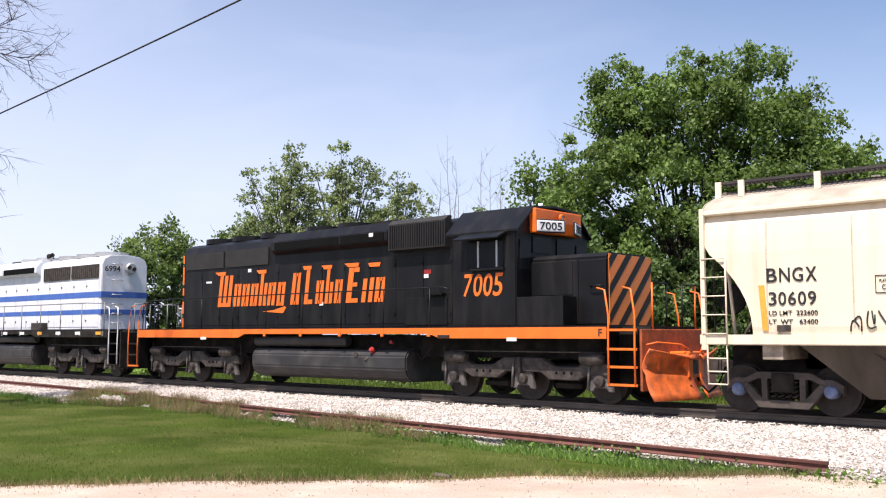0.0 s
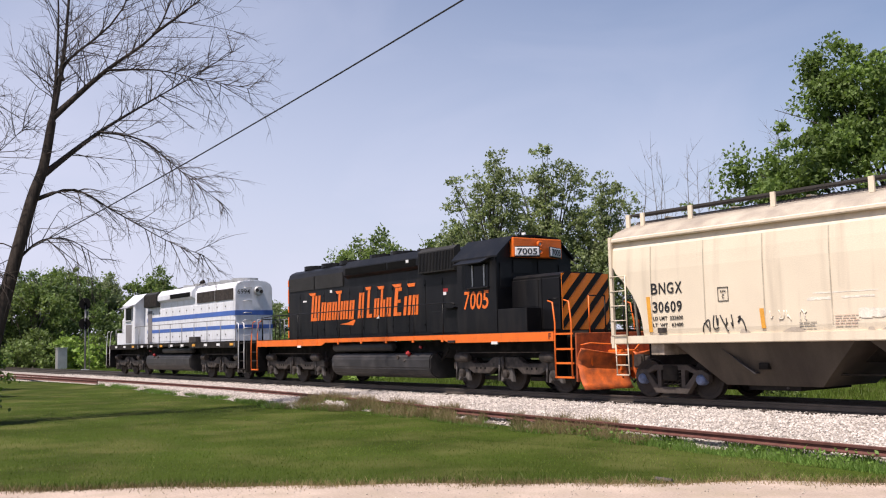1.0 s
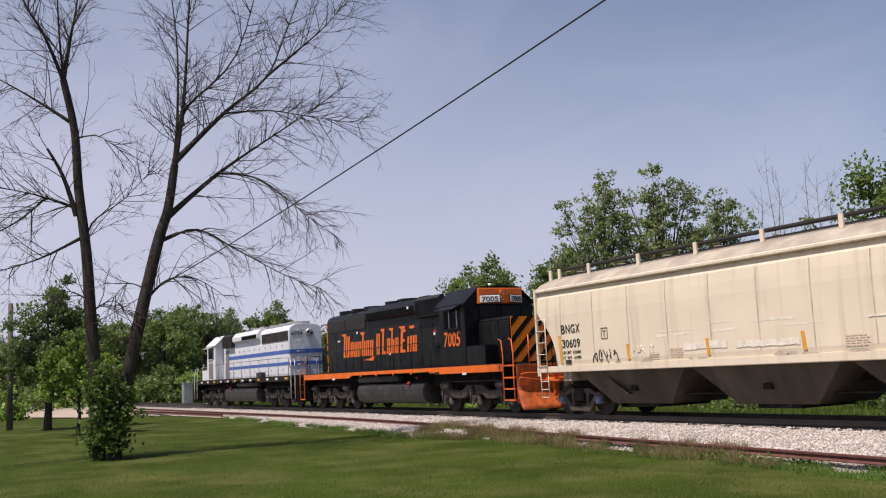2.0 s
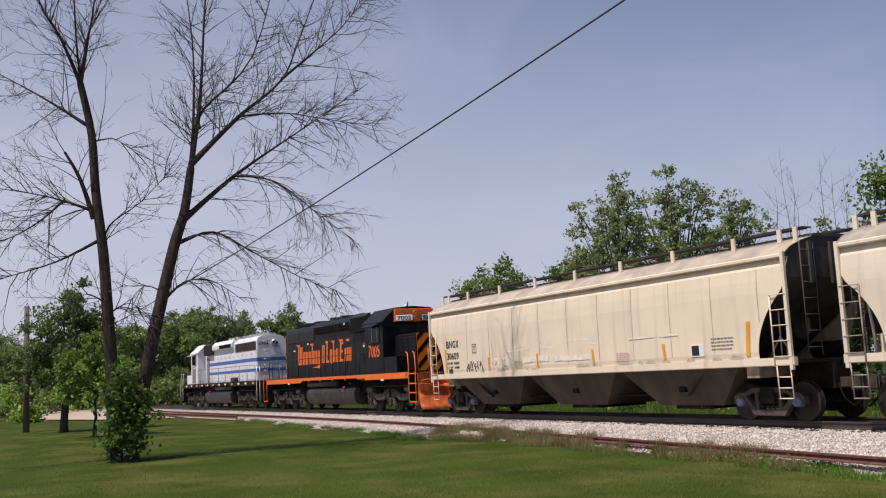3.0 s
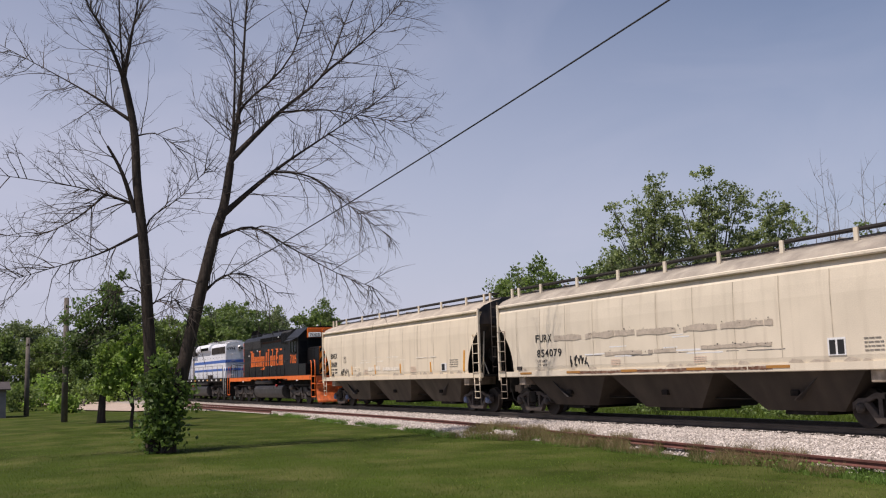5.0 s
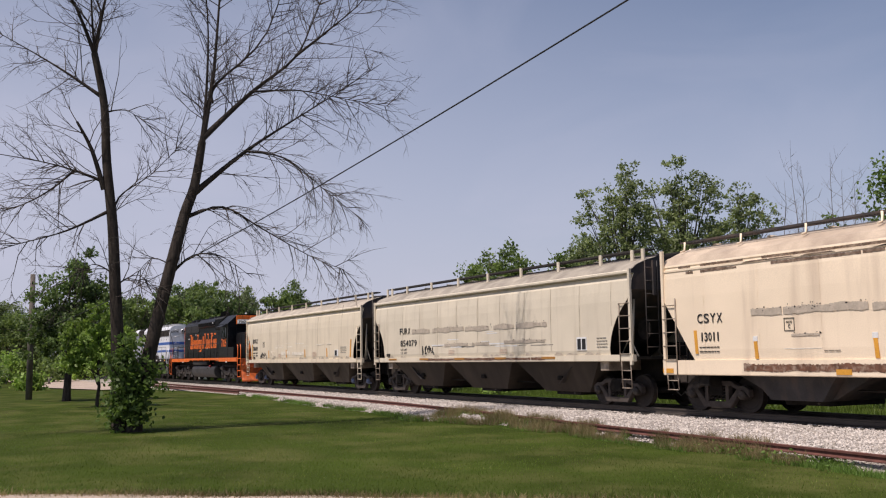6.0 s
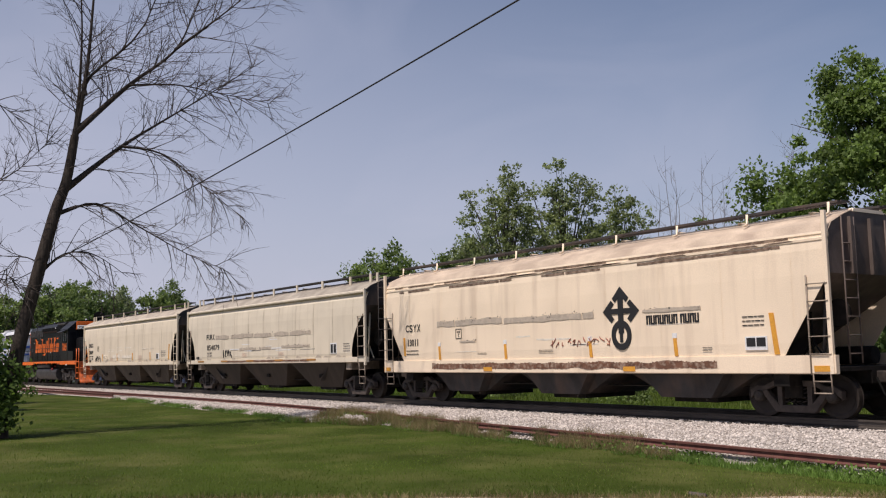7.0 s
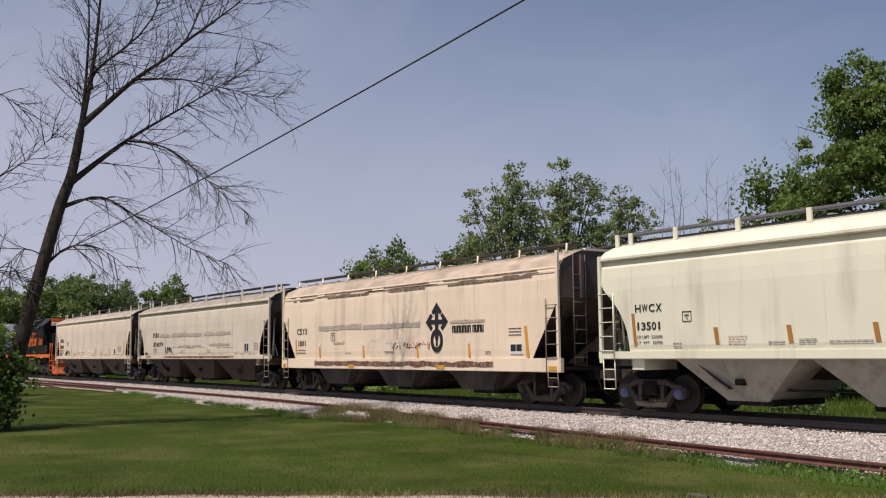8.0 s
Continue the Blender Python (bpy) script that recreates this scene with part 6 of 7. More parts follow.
def locomotive(u, turned, body, sill, trim, label, white):
    L = thing("locomotive", label, "locomotive", "diesel locomotives")
    MOVING.append((L, u, turned))
    hand = BLACK if not white else GALV
    # frame
    part("underframe", boxm(-3.3, 16.4, -0.85, 0.85, 0.95, 1.5, bevel=0.03), UNDER, L)
    part("deck", boxm(-2.7, 15.8, -1.5, 1.5, 1.64, 1.7), BLACK if not white else UNDER, L)
    for s in (-1, 1):
        b = bmesh.new()
        prism(b, [(-2.68, 1.42), (2.9, 1.42), (3.2, 1.53), (10.7, 1.53), (11.0, 1.42), (15.74, 1.42), (15.74, 1.67), (-2.68, 1.67)], s * 1.53 - 0.02, s * 1.53 + 0.02)
        sl = part("side_sill", b, sill, L)
        if white:
            for k in range(12):
                x = -2.2 + k * 1.5
                flat("reflector", L, x, x + 0.36, 1.51, 1.62, AMBER if k % 3 == 0 else PLATE_WHITE, y=s * 1.553)
        else:
            for x, m in ((1.0, PLATE_WHITE), (13.1, PLATE_WHITE)):
                part("card_holder", boxm(x, x + 0.28, s * 1.555 - 0.01, s * 1.555 + 0.01, 1.36, 1.44), m, L)
            letters("end_letter", "F", 15.55, 1.47, 0.09, 0.16, -1.555, INK, L) if s < 0 else None
            part("jack_pad", boxm(11.0, 11.35, min(s * 1.5, s * 1.6), max(s * 1.5, s * 1.6), 1.43, 1.5, bevel=0.01), INK, L)
    # long hood
    hood = section(bmesh.new(), [(-0.93, 1.7), (0.93, 1.7), (0.93, 4.12), (0.84, 4.34), (0.6, 4.46), (0, 4.52), (-0.6, 4.46), (-0.84, 4.34), (-0.93, 4.12)], -1.0, 11.4, 0.025)
    H = part("long_hood", hood, body, L)
    br = section(bmesh.new(), [(-0.94, 3.86), (-1.12, 3.98), (-1.12, 4.24), (-0.9, 4.5), (0, 4.58), (0.9, 4.5), (1.12, 4.24), (1.12, 3.98), (0.94, 3.86)], 3.85, 8.8, 0.02)
    part("brake_blister", br, body, L)
    for s in (-1, 1):
        y = s * 0.934
        for x0, x1 in ((-0.8, 1.28), (1.38, 3.55)):
            b = boxm(x0, x1, min(y, y + s * 0.03), max(y, y + s * 0.03), 3.62, 4.14)
            gr = part("radiator_grille", b, GRILLE if not white else STEEL, L)
            for k in range(14 if white else 0):
                x = x0 + 0.06 + k * (x1 - x0 - 0.12) / 13
                part("slat", boxm(x - 0.012, x + 0.012, min(y + s * 0.03, y + s * 0.045), max(y + s * 0.03, y + s * 0.045), 3.65, 4.11), BLACK if not white else STEEL, gr)
        y = s * 1.122
        gr = part("blister_grille", boxm(4.05, 6.85, min(y, y + s * 0.012), max(y, y + s * 0.012), 3.99, 4.22), SIGNAL_BLACK, L)
        part("blister_panel", boxm(6.95, 8.65, min(y, y + s * 0.012), max(y, y + s * 0.012), 3.99, 4.22), SIGNAL_BLACK if not white else body, L)
        if not white:
            part("sticker", boxm(8.1, 8.26, min(y, y + s * 0.018), max(y, y + s * 0.018), 4.12, 4.22), PLATE_WHITE, L)
        # filter box with upright ribs
        fb = part("filter_box", section(bmesh.new(), [(s * 0.9, 3.66), (s * 1.16, 3.7), (s * 1.16, 4.38), (s * 1.0, 4.5), (s * 0.9, 4.5)], 8.86, 10.85), GRILLE, L)
        for k in range(24):
            x = 8.92 + k * 0.081
            part("rib", boxm(x, x + 0.03, min(s * 1.16, s * 1.185), max(s * 1.16, s * 1.185), 3.74, 4.34), BLACK if not white else STEEL, fb)
        # hood doors
        for k in range(12):
            x0 = -0.85 + k * 0.98
            if x0 > 10.4:
                continue
            d = part("hood_door", boxm(x0 + 0.012, x0 + 0.968, min(s * 0.93, s * 0.945), max(s * 0.93, s * 0.945), 1.8, 3.52, bevel=0.004), body, L)
            for z in (2.0, 3.3):
                part("latch", boxm(x0 + 0.88, x0 + 0.94, min(s * 0.945, s * 0.965), max(s * 0.945, s * 0.965), z, z + 0.06), BLACK if not white else STEEL, d)
        if white:
            part("tool_box", boxm(3.1, 4.0, min(s * 0.95, s * 1.2), max(s * 0.95, s * 1.2), 1.7, 1.98, bevel=0.015), STEEL, L, "dark steel box on the walkway")
            for z0, z1 in ((2.89, 3.11), (2.27, 2.45)):
                part("stripe", boxm(-1.004, 10.9, min(s * 0.946, s * 0.951), max(s * 0.946, s * 0.951), z0, z1), BLUE, L)
        else:
            for x, z in ((9.95, 2.95), (2.55, 3.42), (5.9, 2.33)):
                part("warning_label", boxm(x, x + 0.16, min(s * 0.946, s * 0.951), max(s * 0.946, s * 0.951), z, z + 0.1), PLATE_WHITE, L)
            part("warning_label", boxm(9.95, 10.2, min(s * 0.946, s * 0.952), max(s * 0.946, s * 0.952), 3.05, 3.16), RED, L)
            part("warning_label", boxm(0.35, 0.65, min(s * 0.946, s * 0.951), max(s * 0.946, s * 0.951), 3.15, 3.21), PLATE_WHITE, L)
            # equipment door ahead of the cab rear wall
            part("relay_door", boxm(9.3, 10.75, min(s * 0.948, s * 0.975), max(s * 0.948, s * 0.975), 1.75, 2.45, bevel=0.01), body, L)
            part("shelf_bar", boxm(10.1, 10.7, min(s * 0.95, s * 1.12), max(s * 0.95, s * 1.12), 2.5, 2.54), BLACK, L)
    # hood end
    if not white:
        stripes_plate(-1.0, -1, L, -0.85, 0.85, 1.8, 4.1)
        for s in (-1, 1):
            for z0, z1 in ((1.75, 2.05), (2.2, 2.6), (2.8, 3.05), (3.15, 3.75), (3.85, 4.12)):
                part("corner_flash", boxm(-1.01, -0.93, min(s * 0.925, s * 0.938), max(s * 0.925, s * 0.938), z0, z1), ORANGE, L)
    else:
        for z0, z1 in ((2.89, 3.11), (2.27, 2.45)):
            part("stripe", boxm(-1.02, -1.004, -0.94, 0.94, z0, z1), BLUE, L)
        turn = pose(-1.012, 0.72, 0, 0, 0, -90)
        letters("road_number", "6994", -0.1, 3.86, 0.62, 0.22, 0.0, INK, L, turn=turn)
        for z in (1.95, 2.3, 2.65, 3.0, 3.55, 4.15):
            part("grab_iron", tubem([(-1.02, 0.55, z - 0.04), (-1.09, 0.53, z), (-1.09, 0.15, z), (-1.02, 0.13, z - 0.04)], 0.016, 6), SILVER, L)
        hl = part("headlight", lathe_y(bmesh.new(), [(0, 0.22), (0.08, 0.22), (0.12, 0.18)], 18), SILVER, L)
        for yy in (-0.1, 0.1):
            part("lens", lathe_y(bmesh.new(), [(0.1, 0.085), (0.15, 0.08), (0.13, 0.03)], 14, yy, 0.03 * yy / 0.1), STEEL, hl)
        hl.matrix_basis = pose(-1.02, -0.2, 4.0, 0, 0, 90)
    # roof fittings
    for x in (0.0, 1.45, 2.9):
        b = lathe_y(bmesh.new(), [(0, 0.62), (0.16, 0.62), (0.17, 0.5), (0.12, 0.1)], 24)
        bmesh.ops.rotate(b, verts=b.verts[:], cent=(0, 0, 0), matrix=Matrix.Rotation(radians(90), 3, "X"))
        bmesh.ops.translate(b, verts=b.verts[:], vec=(x, 0, 4.48))
        part("radiator_fan", b, BLACK if not white else SILVER, L)
    for x in (5.0, 6.4):
        b = lathe_y(bmesh.new(), [(0, 0.55), (0.13, 0.55), (0.14, 0.4)], 20)
        bmesh.ops.rotate(b, verts=b.verts[:], cent=(0, 0, 0), matrix=Matrix.Rotation(radians(90), 3, "X"))
        bmesh.ops.translate(b, verts=b.verts[:], vec=(x, 0, 4.56))
        part("brake_fan", b, BLACK if not white else SILVER, L)
    part("exhaust_stack", boxm(7.4, 8.2, -0.2, 0.2, 4.55, 4.68, bevel=0.03), UNDER, L)
    part("horn", tube(tube(bmesh.new(), [(4.0, 0.35, 4.6), (4.05, 0.35, 4.72), (4.45, 0.35, 4.74)], [0.03, 0.04, 0.1], 10), [(4.0, 0.6, 4.6), (4.05, 0.6, 4.7), (3.6, 0.6, 4.72)], [0.03, 0.04, 0.09], 10), UNDER, L)
    # cab
    cabp = [(-1.48, 1.7), (1.48, 1.7), (1.48, 3.9), (0.85, 4.47), (0, 4.53), (-0.85, 4.47), (-1.48, 3.9)]
    C = part("cab", section(bmesh.new(), cabp, 11.4, 13.32, 0.02), body, L)
    part("cab_roof", section(bmesh.new(), [(-1.53, 3.88), (-1.53, 3.93), (-0.88, 4.52), (0, 4.58), (0.88, 4.52), (1.53, 3.93), (1.53, 3.88), (0.88, 4.47), (0, 4.53), (-0.88, 4.47)], 11.2, 13.42), body, L)
    for s in (-1, 1):
        y = s * 1.482
        w = part("cab_window", boxm(11.85, 12.95, min(y, y + s * 0.012), max(y, y + s * 0.012), 3.05, 3.74), GLASS, L)
        for x in ((12.22, 12.78) if not white else (11.87, 12.93)):
            part("window_post", boxm(x - 0.025, x + 0.025, min(y + s * 0.012, y + s * 0.035), max(y + s * 0.012, y + s * 0.035), 3.08, 3.7), SILVER, w)
        if white:
            part("cab_side_panel", boxm(11.95, 12.95, min(y, y + s * 0.014), max(y, y + s * 0.014), 1.78, 2.8, bevel=0.004), SHED, L, "grey panel below the cab window")
            part("equipment_door", boxm(10.1, 10.75, min(s * 0.948, s * 0.975), max(s * 0.948, s * 0.975), 1.78, 3.5, bevel=0.01), SHED, L, "grey hood door")
            part("toilet_panel", boxm(13.5, 14.5, min(s * 0.932, s * 0.95), max(s * 0.932, s * 0.95), 2.1, 3.0, bevel=0.01), SHED, L, "grey nose panel")
        part("arm_rest", boxm(12.0, 13.0, min(y, y + s * 0.08), max(y, y + s * 0.08), 3.0, 3.05, bevel=0.01), body, w)
        aw = bmesh.new()
        section(aw, [(s * 1.48, 3.86), (s * 1.5, 3.9), (s * 1.85, 3.74), (s * 1.83, 3.71)], 11.7, 13.05)
        part("awning", aw, BLACK if not white else SILVER, L)
        part("battery_box", boxm(13.33, 14.6, min(s * 0.95, s * 1.475), max(s * 0.95, s * 1.475), 1.7, 2.36, bevel=0.012), body, L)
        part("cab_front_window", boxm(13.33, 13.345, min(s * 0.95, s * 1.35), max(s * 0.95, s * 1.35), 3.0, 3.7), GLASS, L)
        part("windshield", boxm(13.33, 13.345, min(s * 0.12, s * 0.85), max(s * 0.12, s * 0.85), 3.42, 3.8), GLASS, L)
    # number boards and headlight block above the windshield
    part("light_housing", boxm(13.3, 13.5, -0.95, 0.95, 3.88, 4.46, bevel=0.03), trim, L)
    for s in (-1, 1):
        nb = part("number_board", boxm(-0.37, 0.37, -0.03, 0.03, -0.13, 0.13, bevel=0.025), PLATE_WHITE, L)
        m = pose(13.64, s * 0.56, 4.04, 0, 0, 90 - 24) if s < 0 else pose(13.64, s * 0.56, 4.04, 0, 0, 90 + 24)
        nb.matrix_basis = m
        rim = part("board_rim", boxm(-0.40, 0.40, -0.02, 0.028, -0.16, 0.16, bevel=0.02), INK, L)
        rim.matrix_basis = m @ pose(0, 0.012, 0)
        letters("road_number", "6994" if white else "7005", -0.30, -0.09, 0.60, 0.18, -0.034, INK, L, turn=m)
    for z in (4.06, 4.28):
        hl = part("headlight", lathe_y(bmesh.new(), [(0, 0.1), (0.06, 0.1), (0.07, 0.07), (0.03, 0.02)], 14), trim, L)
        part("lens", lathe_y(bmesh.new(), [(0.045, 0.062), (0.05, 0.03)], 12), SILVER, hl)
        hl.matrix_basis = pose(13.55, 0, z, 0, 0, -90)
    part("beacon", tubem([(13.1, -0.2, 4.55), (13.1, -0.2, 4.66)], 0.06, 8), PLATE_WHITE, L)
    part("antenna", tubem([(12.5, 0.2, 4.55), (12.5, 0.2, 4.85)], 0.03, 6), BLACK, L)
    # short hood
    nz = section(bmesh.new(), [(-0.93, 1.7), (0.93, 1.7), (0.93, 3.2), (0.8, 3.32), (-0.8, 3.32), (-0.93, 3.2)], 13.3, 15.42, 0.05)
    part("short_hood", nz, body, L)
    for s in (-1, 1):
        part("nose_door", boxm(13.4, 14.5, min(s * 0.932, s * 0.945), max(s * 0.932, s * 0.945), 2.4, 3.16, bevel=0.004), body, L)
        part("nose_seam", boxm(14.62, 14.65, min(s * 0.93, s * 0.945), max(s * 0.93, s * 0.945), 1.8, 3.22), body, L)
        part("grab_iron", tubem([(15.0, s * 0.93, 2.55), (15.0, s * 1.02, 2.58), (15.35, s * 1.02, 2.58)], 0.016, 6), hand, L)
    if not white:
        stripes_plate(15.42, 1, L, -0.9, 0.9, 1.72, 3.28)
    # walkway handrails: posts and one long rail on each side
    for s in (-1, 1):
        y = s * 1.5
        rail = bmesh.new()
        tube(rail, [(-2.55, y, 2.1), (-2.3, y, 2.62), (-1.0, y, 2.66), (4, y, 2.66), (11.1, y, 2.66), (11.3, y, 2.6)], 0.02, 6)
        part("handrail", rail, hand, L)
        for k in range(9):
            x = -2.3 + k * 1.62
            if x > 11.2:
                continue
            p = part("stanchion", tubem([(x, y, 1.5), (x, y, 2.66)], 0.018, 6), hand, L)
            part("stanchion_foot", boxm(x - 0.05, x + 0.05, min(y + s * 0.03, y + s * 0.06), max(y + s * 0.03, y + s * 0.06), 1.46, 1.64), sill if not white else hand, p)
        # steps at both ends
        for x0, x1, d in ((-3.35, -2.68, -1), (15.74, 16.45, 1)):
            m = trim if not white else UNDER
            for z in (0.48, 0.85, 1.22, 1.62):
                st = part("step", boxm(x0 + 0.02, x1 - 0.02, min(s * 1.15, s * 1.5), max(s * 1.15, s * 1.5), z - 0.03, z, bevel=0.008), UNDER, L)
                part("step_edge", boxm(x0, x1, min(s * 1.5, s * 1.53), max(s * 1.5, s * 1.53), z - 0.04, z + 0.01), m if d > 0 or z < 0.5 else UNDER, st)
            part("step_side", boxm(min(x1 if d < 0 else x0, (x1 if d < 0 else x0) + d * 0.03), max(x1 if d < 0 else x0, (x1 if d < 0 else x0) + d * 0.03), min(s * 1.0, s * 1.5), max(s * 1.0, s * 1.5), 0.42, 1.66), BLACK, L)
            part("step_well", boxm(x0, x1, min(s * 0.9, s * 1.1), max(s * 0.9, s * 1.1), 0.5, 1.6), UNDER, L)
            for x in (x0 + 0.04, x1 - 0.04):
                rb = tubem([(x, s * 1.54, 0.5), (x, s * 1.54, 1.3), (x, s * 1.52, 1.9), (x - d * 0.1, s * 1.5, 2.45), (x - d * 0.3, s * 1.48, 2.5)], 0.022, 8)
                part("step_rail", rb, trim if not white else PLATE_WHITE, L)
    # ends: pilot sheet, chain posts, coupler
    for x, d in ((-3.4, -1), (16.5, 1)):
        part("pilot", boxm(min(x, x + d * 0.06), max(x, x + d * 0.06), -1.5, 1.5, 0.35, 1.62, bevel=0.02), SHADED_DIRTY_ORANGE if not white and d > 0 else UNDER, L)
        for yy in (-0.95, -0.35, 0.35, 0.95):
            part("end_post", tubem([(x, yy, 1.6), (x, yy, 2.6)], 0.02, 6), hand if d < 0 or white else trim if abs(yy) > 0.5 else BLACK, L)
        part("end_rail", tubem([(x, -0.95, 2.6), (x, -0.35, 2.6)], 0.02, 6), hand, L)
        part("end_rail", tubem([(x, 0.35, 2.6), (x, 0.95, 2.6)], 0.02, 6), hand, L)
        part("end_deck", boxm(min(x, x - d * 0.75), max(x, x - d * 0.75), -1.0, 1.0, 1.6, 1.68), UNDER, L)
        coupler(L, x - d * 0.1, d * 0.62)
        for yy in (-0.7, -0.5, 0.5, 0.7):
            part("brake_hose", tubem([(x + d * 0.05, yy, 1.05), (x + d * 0.2, yy, 0.85), (x + d * 0.3, yy * 0.95, 0.5)], 0.025, 6), SIGNAL_BLACK, L)
    if not white:
        # plough: two curved blades that meet in a prow
        for s in (-1, 1):
            v, f = [], []
            nu, nv = 8, 8
            for j in range(nv + 1):
                t = j / nv
                for i in range(nu + 1):
                    a = i / nu
                    yy = s * (0.12 + 1.4 * a)
                    xx = 17.0 - 0.36 * a + 0.2 * (2 * t - 1) ** 2 - (0.1 if t > 0.5 else 0)
                    v.append((xx, yy, 0.16 + 1.06 * t - (0.25 * (1 - a) if t > 0.9 else 0)))
            m = nu + 1
            for j in range(nv):
                for i in range(nu):
                    f.append((j * m + i, j * m + i + 1, (j + 1) * m + i + 1, (j + 1) * m + i))
            me = raw_mesh("plough_blade", v, f, PLOUGH, True)
            ob = part("plough_blade", me, None, L, "curved orange plough blade")
            md = ob.modifiers.new("thickness", "SOLIDIFY")
            md.thickness, md.offset = 0.025, 0
            for k in (0.5, 1.1):
                part("plough_bracket", boxm(16.5, 16.72, s * k - 0.02, s * k + 0.02, 0.4, 1.1), ORANGE, L)
            part("cut_lever", tubem([(16.6, s * 1.4, 1.3), (16.75, s * 1.2, 1.35), (16.9, s * 0.5, 1.3), (17.0, s * 0.2, 1.15)], 0.018, 6), ORANGE, L)
        part("drawbar_box", boxm(16.5, 17.0, -0.35, 0.35, 0.6, 1.15, bevel=0.03), ORANGE, L)
    # tanks
    tk = section(bmesh.new(), [(-1.4, 0.62), (-1.3, 0.42), (-1.05, 0.3), (1.05, 0.3), (1.3, 0.42), (1.4, 0.62), (1.4, 0.95), (1.28, 1.1), (0.9, 1.14), (-0.9, 1.14), (-1.28, 1.1), (-1.4, 0.95)], 3.4, 9.75, 0.04)
    part("fuel_tank", tk, mat_tank, L)
    for s in (-1, 1):
        part("air_reservoir", tubem([(3.4, s * 1.2, 1.34), (3.45, s * 1.2, 1.34), (7.35, s * 1.2, 1.34), (7.4, s * 1.2, 1.34)], [0.1, 0.165, 0.165, 0.1], 16), mat_tank, L)
        part("fuel_filler", tubem([(8.3, s * 1.3, 0.85), (8.3, s * 1.42, 0.9)], 0.06, 10), STEEL, L)
        part("fuel_cutoff", tubem([(8.5, s * 1.3, 1.05), (8.5, s * 1.42, 1.14)], 0.07, 8), RED, L)
        part("sight_glass", lathe_y(bmesh.new(), [(s * 1.38, 0.07), (s * 1.42, 0.07)], 10, 7.9, 0.98), STEEL, L)
        part("conduit", tubem([(9.75, s * 1.1, 1.1), (10.1, s * 1.15, 0.9), (10.4, s * 1.1, 1.25)], 0.04, 6), UNDER, L)
        part("marker_light", tubem([(9.2, s * 1.3, 1.3), (9.2, s * 1.4, 1.32)], 0.045, 8), RED, L)
    for c in (0, 13.26):
        six_wheel_truck(L, c, turned)
    return L


PLOUGH = mat("scraped_orange_paint", (0.72, 0.15, 0.03), 0.5, var=0.2, scale=3, dirt=(0.16, 0.05, 0.025), dirt_amount=0.5)
mat_tank = mat("sooty_tank", (0.030, 0.029, 0.031), 0.5, var=0.3, scale=1.5, dirt=(0.065, 0.06, 0.058), dirt_amount=0.35)
lead = locomotive(-7.35, True, WHITE, UNDER, BLACK, "white six-axle diesel locomotive with two blue stripes", True)
second = locomotive(0.0, False, BLACK, ORANGE, ORANGE, "black six-axle diesel locomotive with orange sill and lettering", False)
for i, ch in enumerate("7005"):
    letters("cab_number", ch, 11.72 + i * 0.305, 2.4, 0.27, 0.54, -1.486, ORANGE, second, slant=0.12)


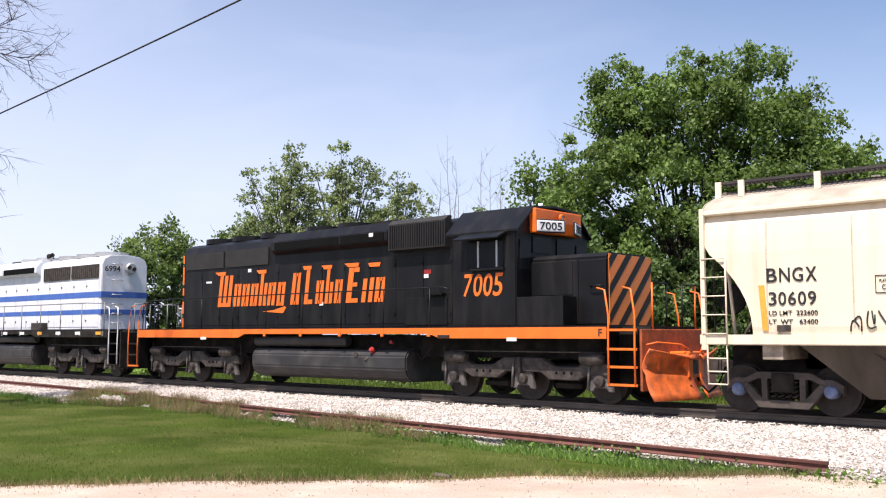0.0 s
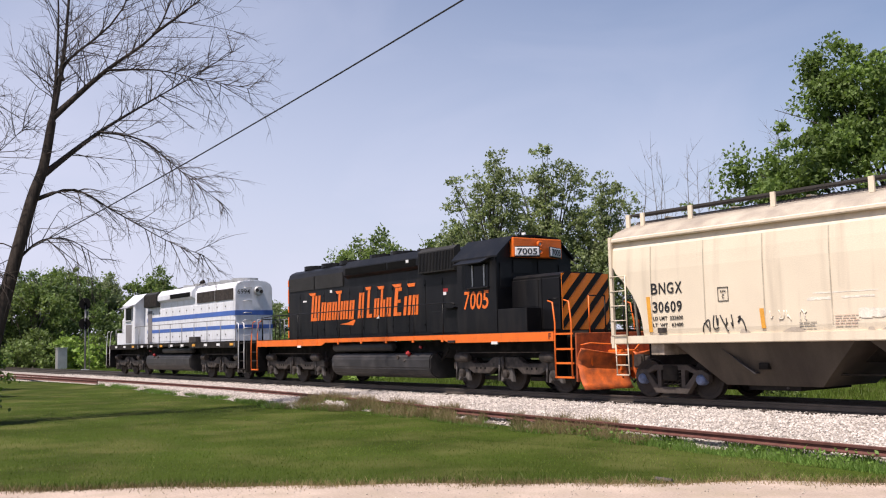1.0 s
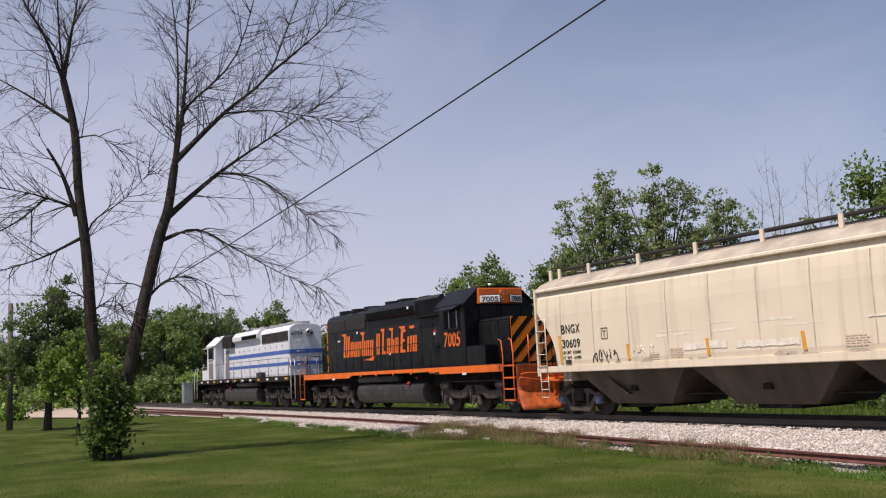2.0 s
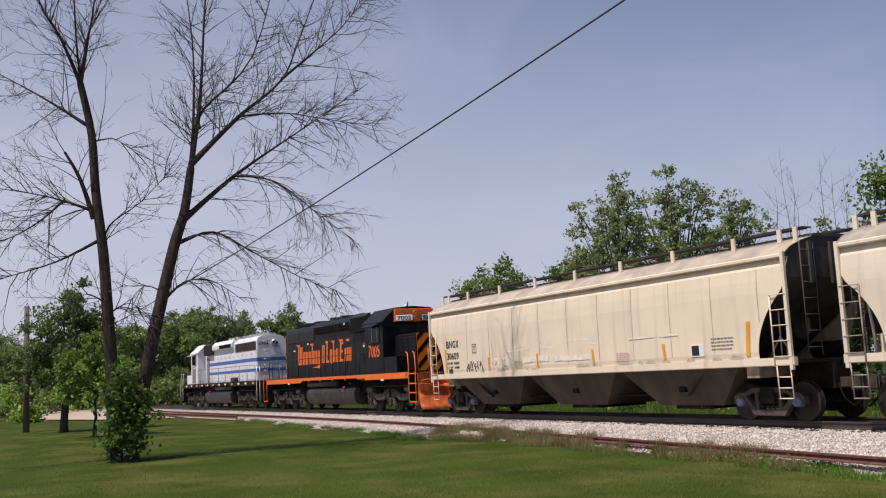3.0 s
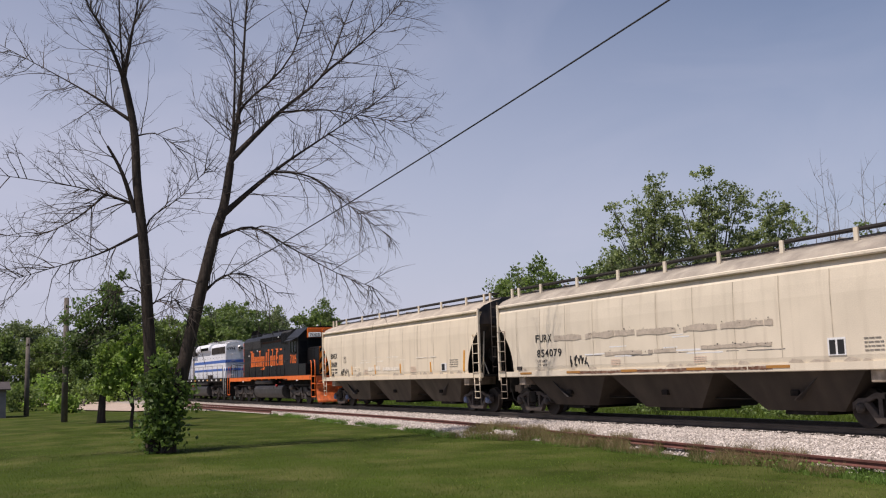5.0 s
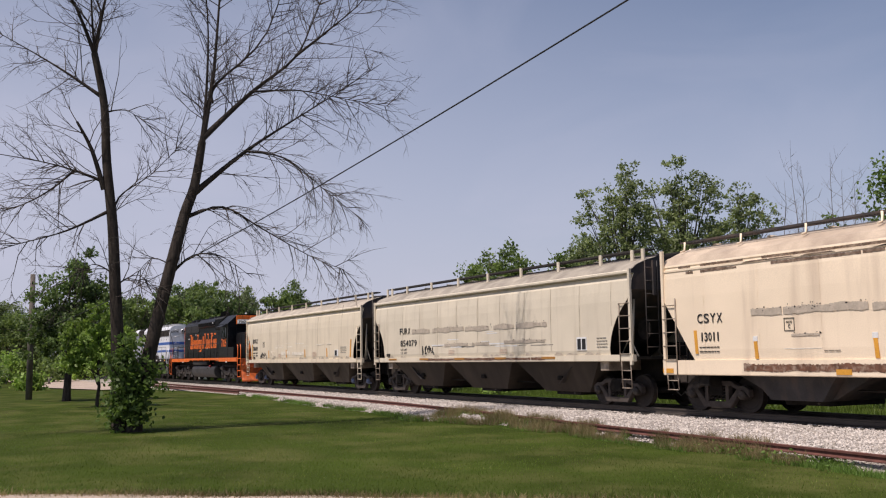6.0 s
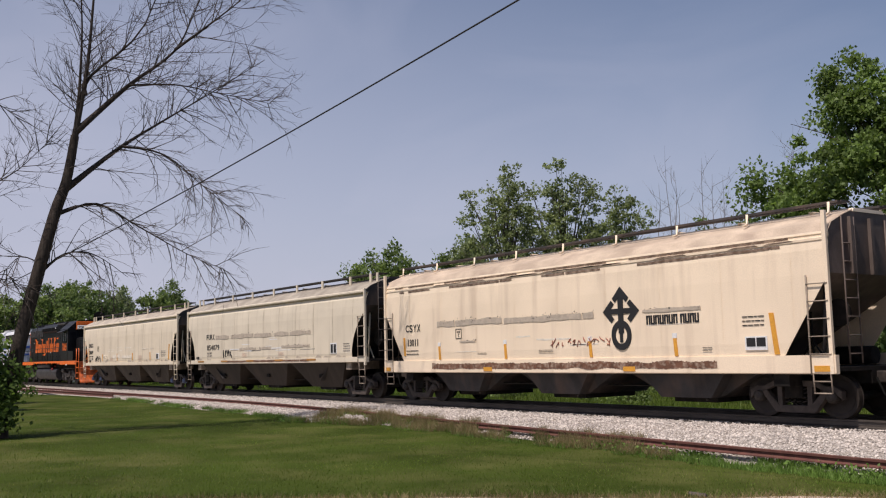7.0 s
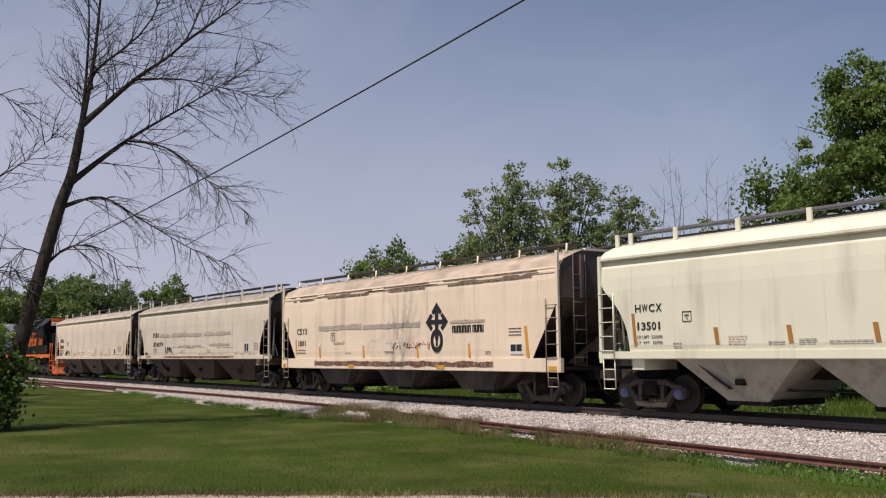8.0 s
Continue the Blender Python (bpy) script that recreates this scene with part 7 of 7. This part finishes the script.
def name_shapes(L):
    """The railway's name as plain slanted strokes of its size and colour."""
    y0, y1 = -0.957, -0.944

    spread = ((0.7, 1.02, 4.12, 4.62, 5.0, 5.3, 6.98, 7.2, 8.5), (0.7, 1.0, 4.42, 4.6, 5.06, 5.22, 6.86, 7.0, 8.55))

    def bm_part(pts, proud=0.0):
        pts = [(float(np.interp(x, *spread)), z) for x, z in pts]
        part("name_stroke", prism(bmesh.new(), pts, y0 - proud, y1), ORANGE, L)

    def stroke(x, w, z0, z1, lean=0.13):
        bm_part([(x, z0), (x + w, z0), (x + w + lean * (z1 - z0), z1), (x + lean * (z1 - z0), z1)])

    def pair(x, w, z0, z1, cap=True, foot=False):
        stroke(x, w * 0.38, z0, z1)
        stroke(x + w * 0.56, w * 0.38, z0, z1)
        if cap:
            stroke(x + w * 0.3 + 0.13 * (z1 - 0.1 - z0), w * 0.34, z1 - 0.1, z1)
        if foot:
            stroke(x + w * 0.3, w * 0.34, z0, z0 + 0.1)

    def flag(x, w, z):
        bm_part([(x - w, z + 0.02), (x + 0.25, z + 0.02), (x + 0.22, z - 0.09), (x - 0.1, z - 0.09)], 0.002)

    base = 2.38
    stroke(1.02, 0.15, base, 3.36)
    stroke(1.25, 0.15, base, 3.36)
    stroke(1.48, 0.15, base, 3.36)
    bm_part([(1.17, base), (1.25, base), (1.262, base + 0.12), (1.182, base + 0.12)])
    bm_part([(1.4, base), (1.48, base), (1.492, base + 0.12), (1.412, base + 0.12)])
    flag(1.15, 0.3, 3.46)
    pair(1.75, 0.33, base, 3.08)
    pair(2.14, 0.33, base, 3.06, True, True)
    pair(2.53, 0.33, base, 3.06, True, True)
    stroke(2.92, 0.13, base, 3.34)
    flag(3.02, 0.2, 3.44)
    stroke(3.11, 0.13, base, 3.06)
    pair(3.3, 0.33, base, 3.06)
    pair(3.7, 0.33, base - 0.02, 3.06, True, True)
    bm_part([(3.1, 2.2), (4.0, 2.14), (4.12, 2.3), (4.06, 2.34), (3.6, 2.24)])
    pair(4.62, 0.34, base, 3.3, True, True)
    stroke(5.3, 0.16, base, 3.36)
    stroke(5.47, 0.2, base, base + 0.13)
    flag(5.4, 0.2, 3.46)
    pair(5.8, 0.34, base, 3.04, True, True)
    stroke(6.22, 0.13, base, 3.34)
    flag(6.3, 0.22, 3.44)
    stroke(6.4, 0.13, base, 2.98)
    pair(6.62, 0.34, base, 3.04, True, True)
    stroke(7.2, 0.17, base, 3.34)
    stroke(7.375, 0.22, base, base + 0.12)
    bm_part([(7.46, 3.22), (7.66, 3.22), (7.67, 3.34), (7.472, 3.34)])
    bm_part([(7.42, 2.82), (7.58, 2.82), (7.59, 2.93), (7.432, 2.93)])
    flag(7.4, 0.3, 3.45)
    stroke(7.72, 0.13, base, 3.02)
    stroke(7.94, 0.13, base, 3.04)
    flag(8.1, 0.15, 3.42)
    pair(8.14, 0.34, base, 3.04, True, True)


name_shapes(second)

# ---- ties ----
tie_me = bpy.data.meshes.new("tie")
tb = boxm(-0.115, 0.115, -1.3, 1.3, -0.33, -0.165, bevel=0.012)
tb.to_mesh(tie_me)
tb.free()
tie_me.materials.append(TIE)
gt = random.Random(2)
for k in range(190):
    t = new("tie", tie_me)
    t.parent = track
    t.matrix_basis = pose(-98 + k * 0.55, gt.uniform(-0.05, 0.05), gt.uniform(-0.012, 0.006), 0, 0, gt.uniform(-1.2, 1.2))


def train_place(t):
    return float(np.interp(t, [a for a, _ in TRAIN], [b for _, b in TRAIN]))


def motions():
    for car, u, turned in MOVING:
        walk(car, [(t, pose(s + u, 0, 0, 0, 0, 180 if turned else 0)) for t, s in TRAIN])
    times = [k * 2 / 30 for k in range(121)]
    for ax, x, r, turned in ROLLING:
        rows = []
        for t in times:
            a = math.degrees((train_place(t) - TRAIN[0][1]) / r)
            rows.append((t, pose(x, 0, r, 0, 0, 0) @ Matrix.Rotation(radians(-a if turned else a), 4, "Y")))
        walk(ax, rows)


motions()
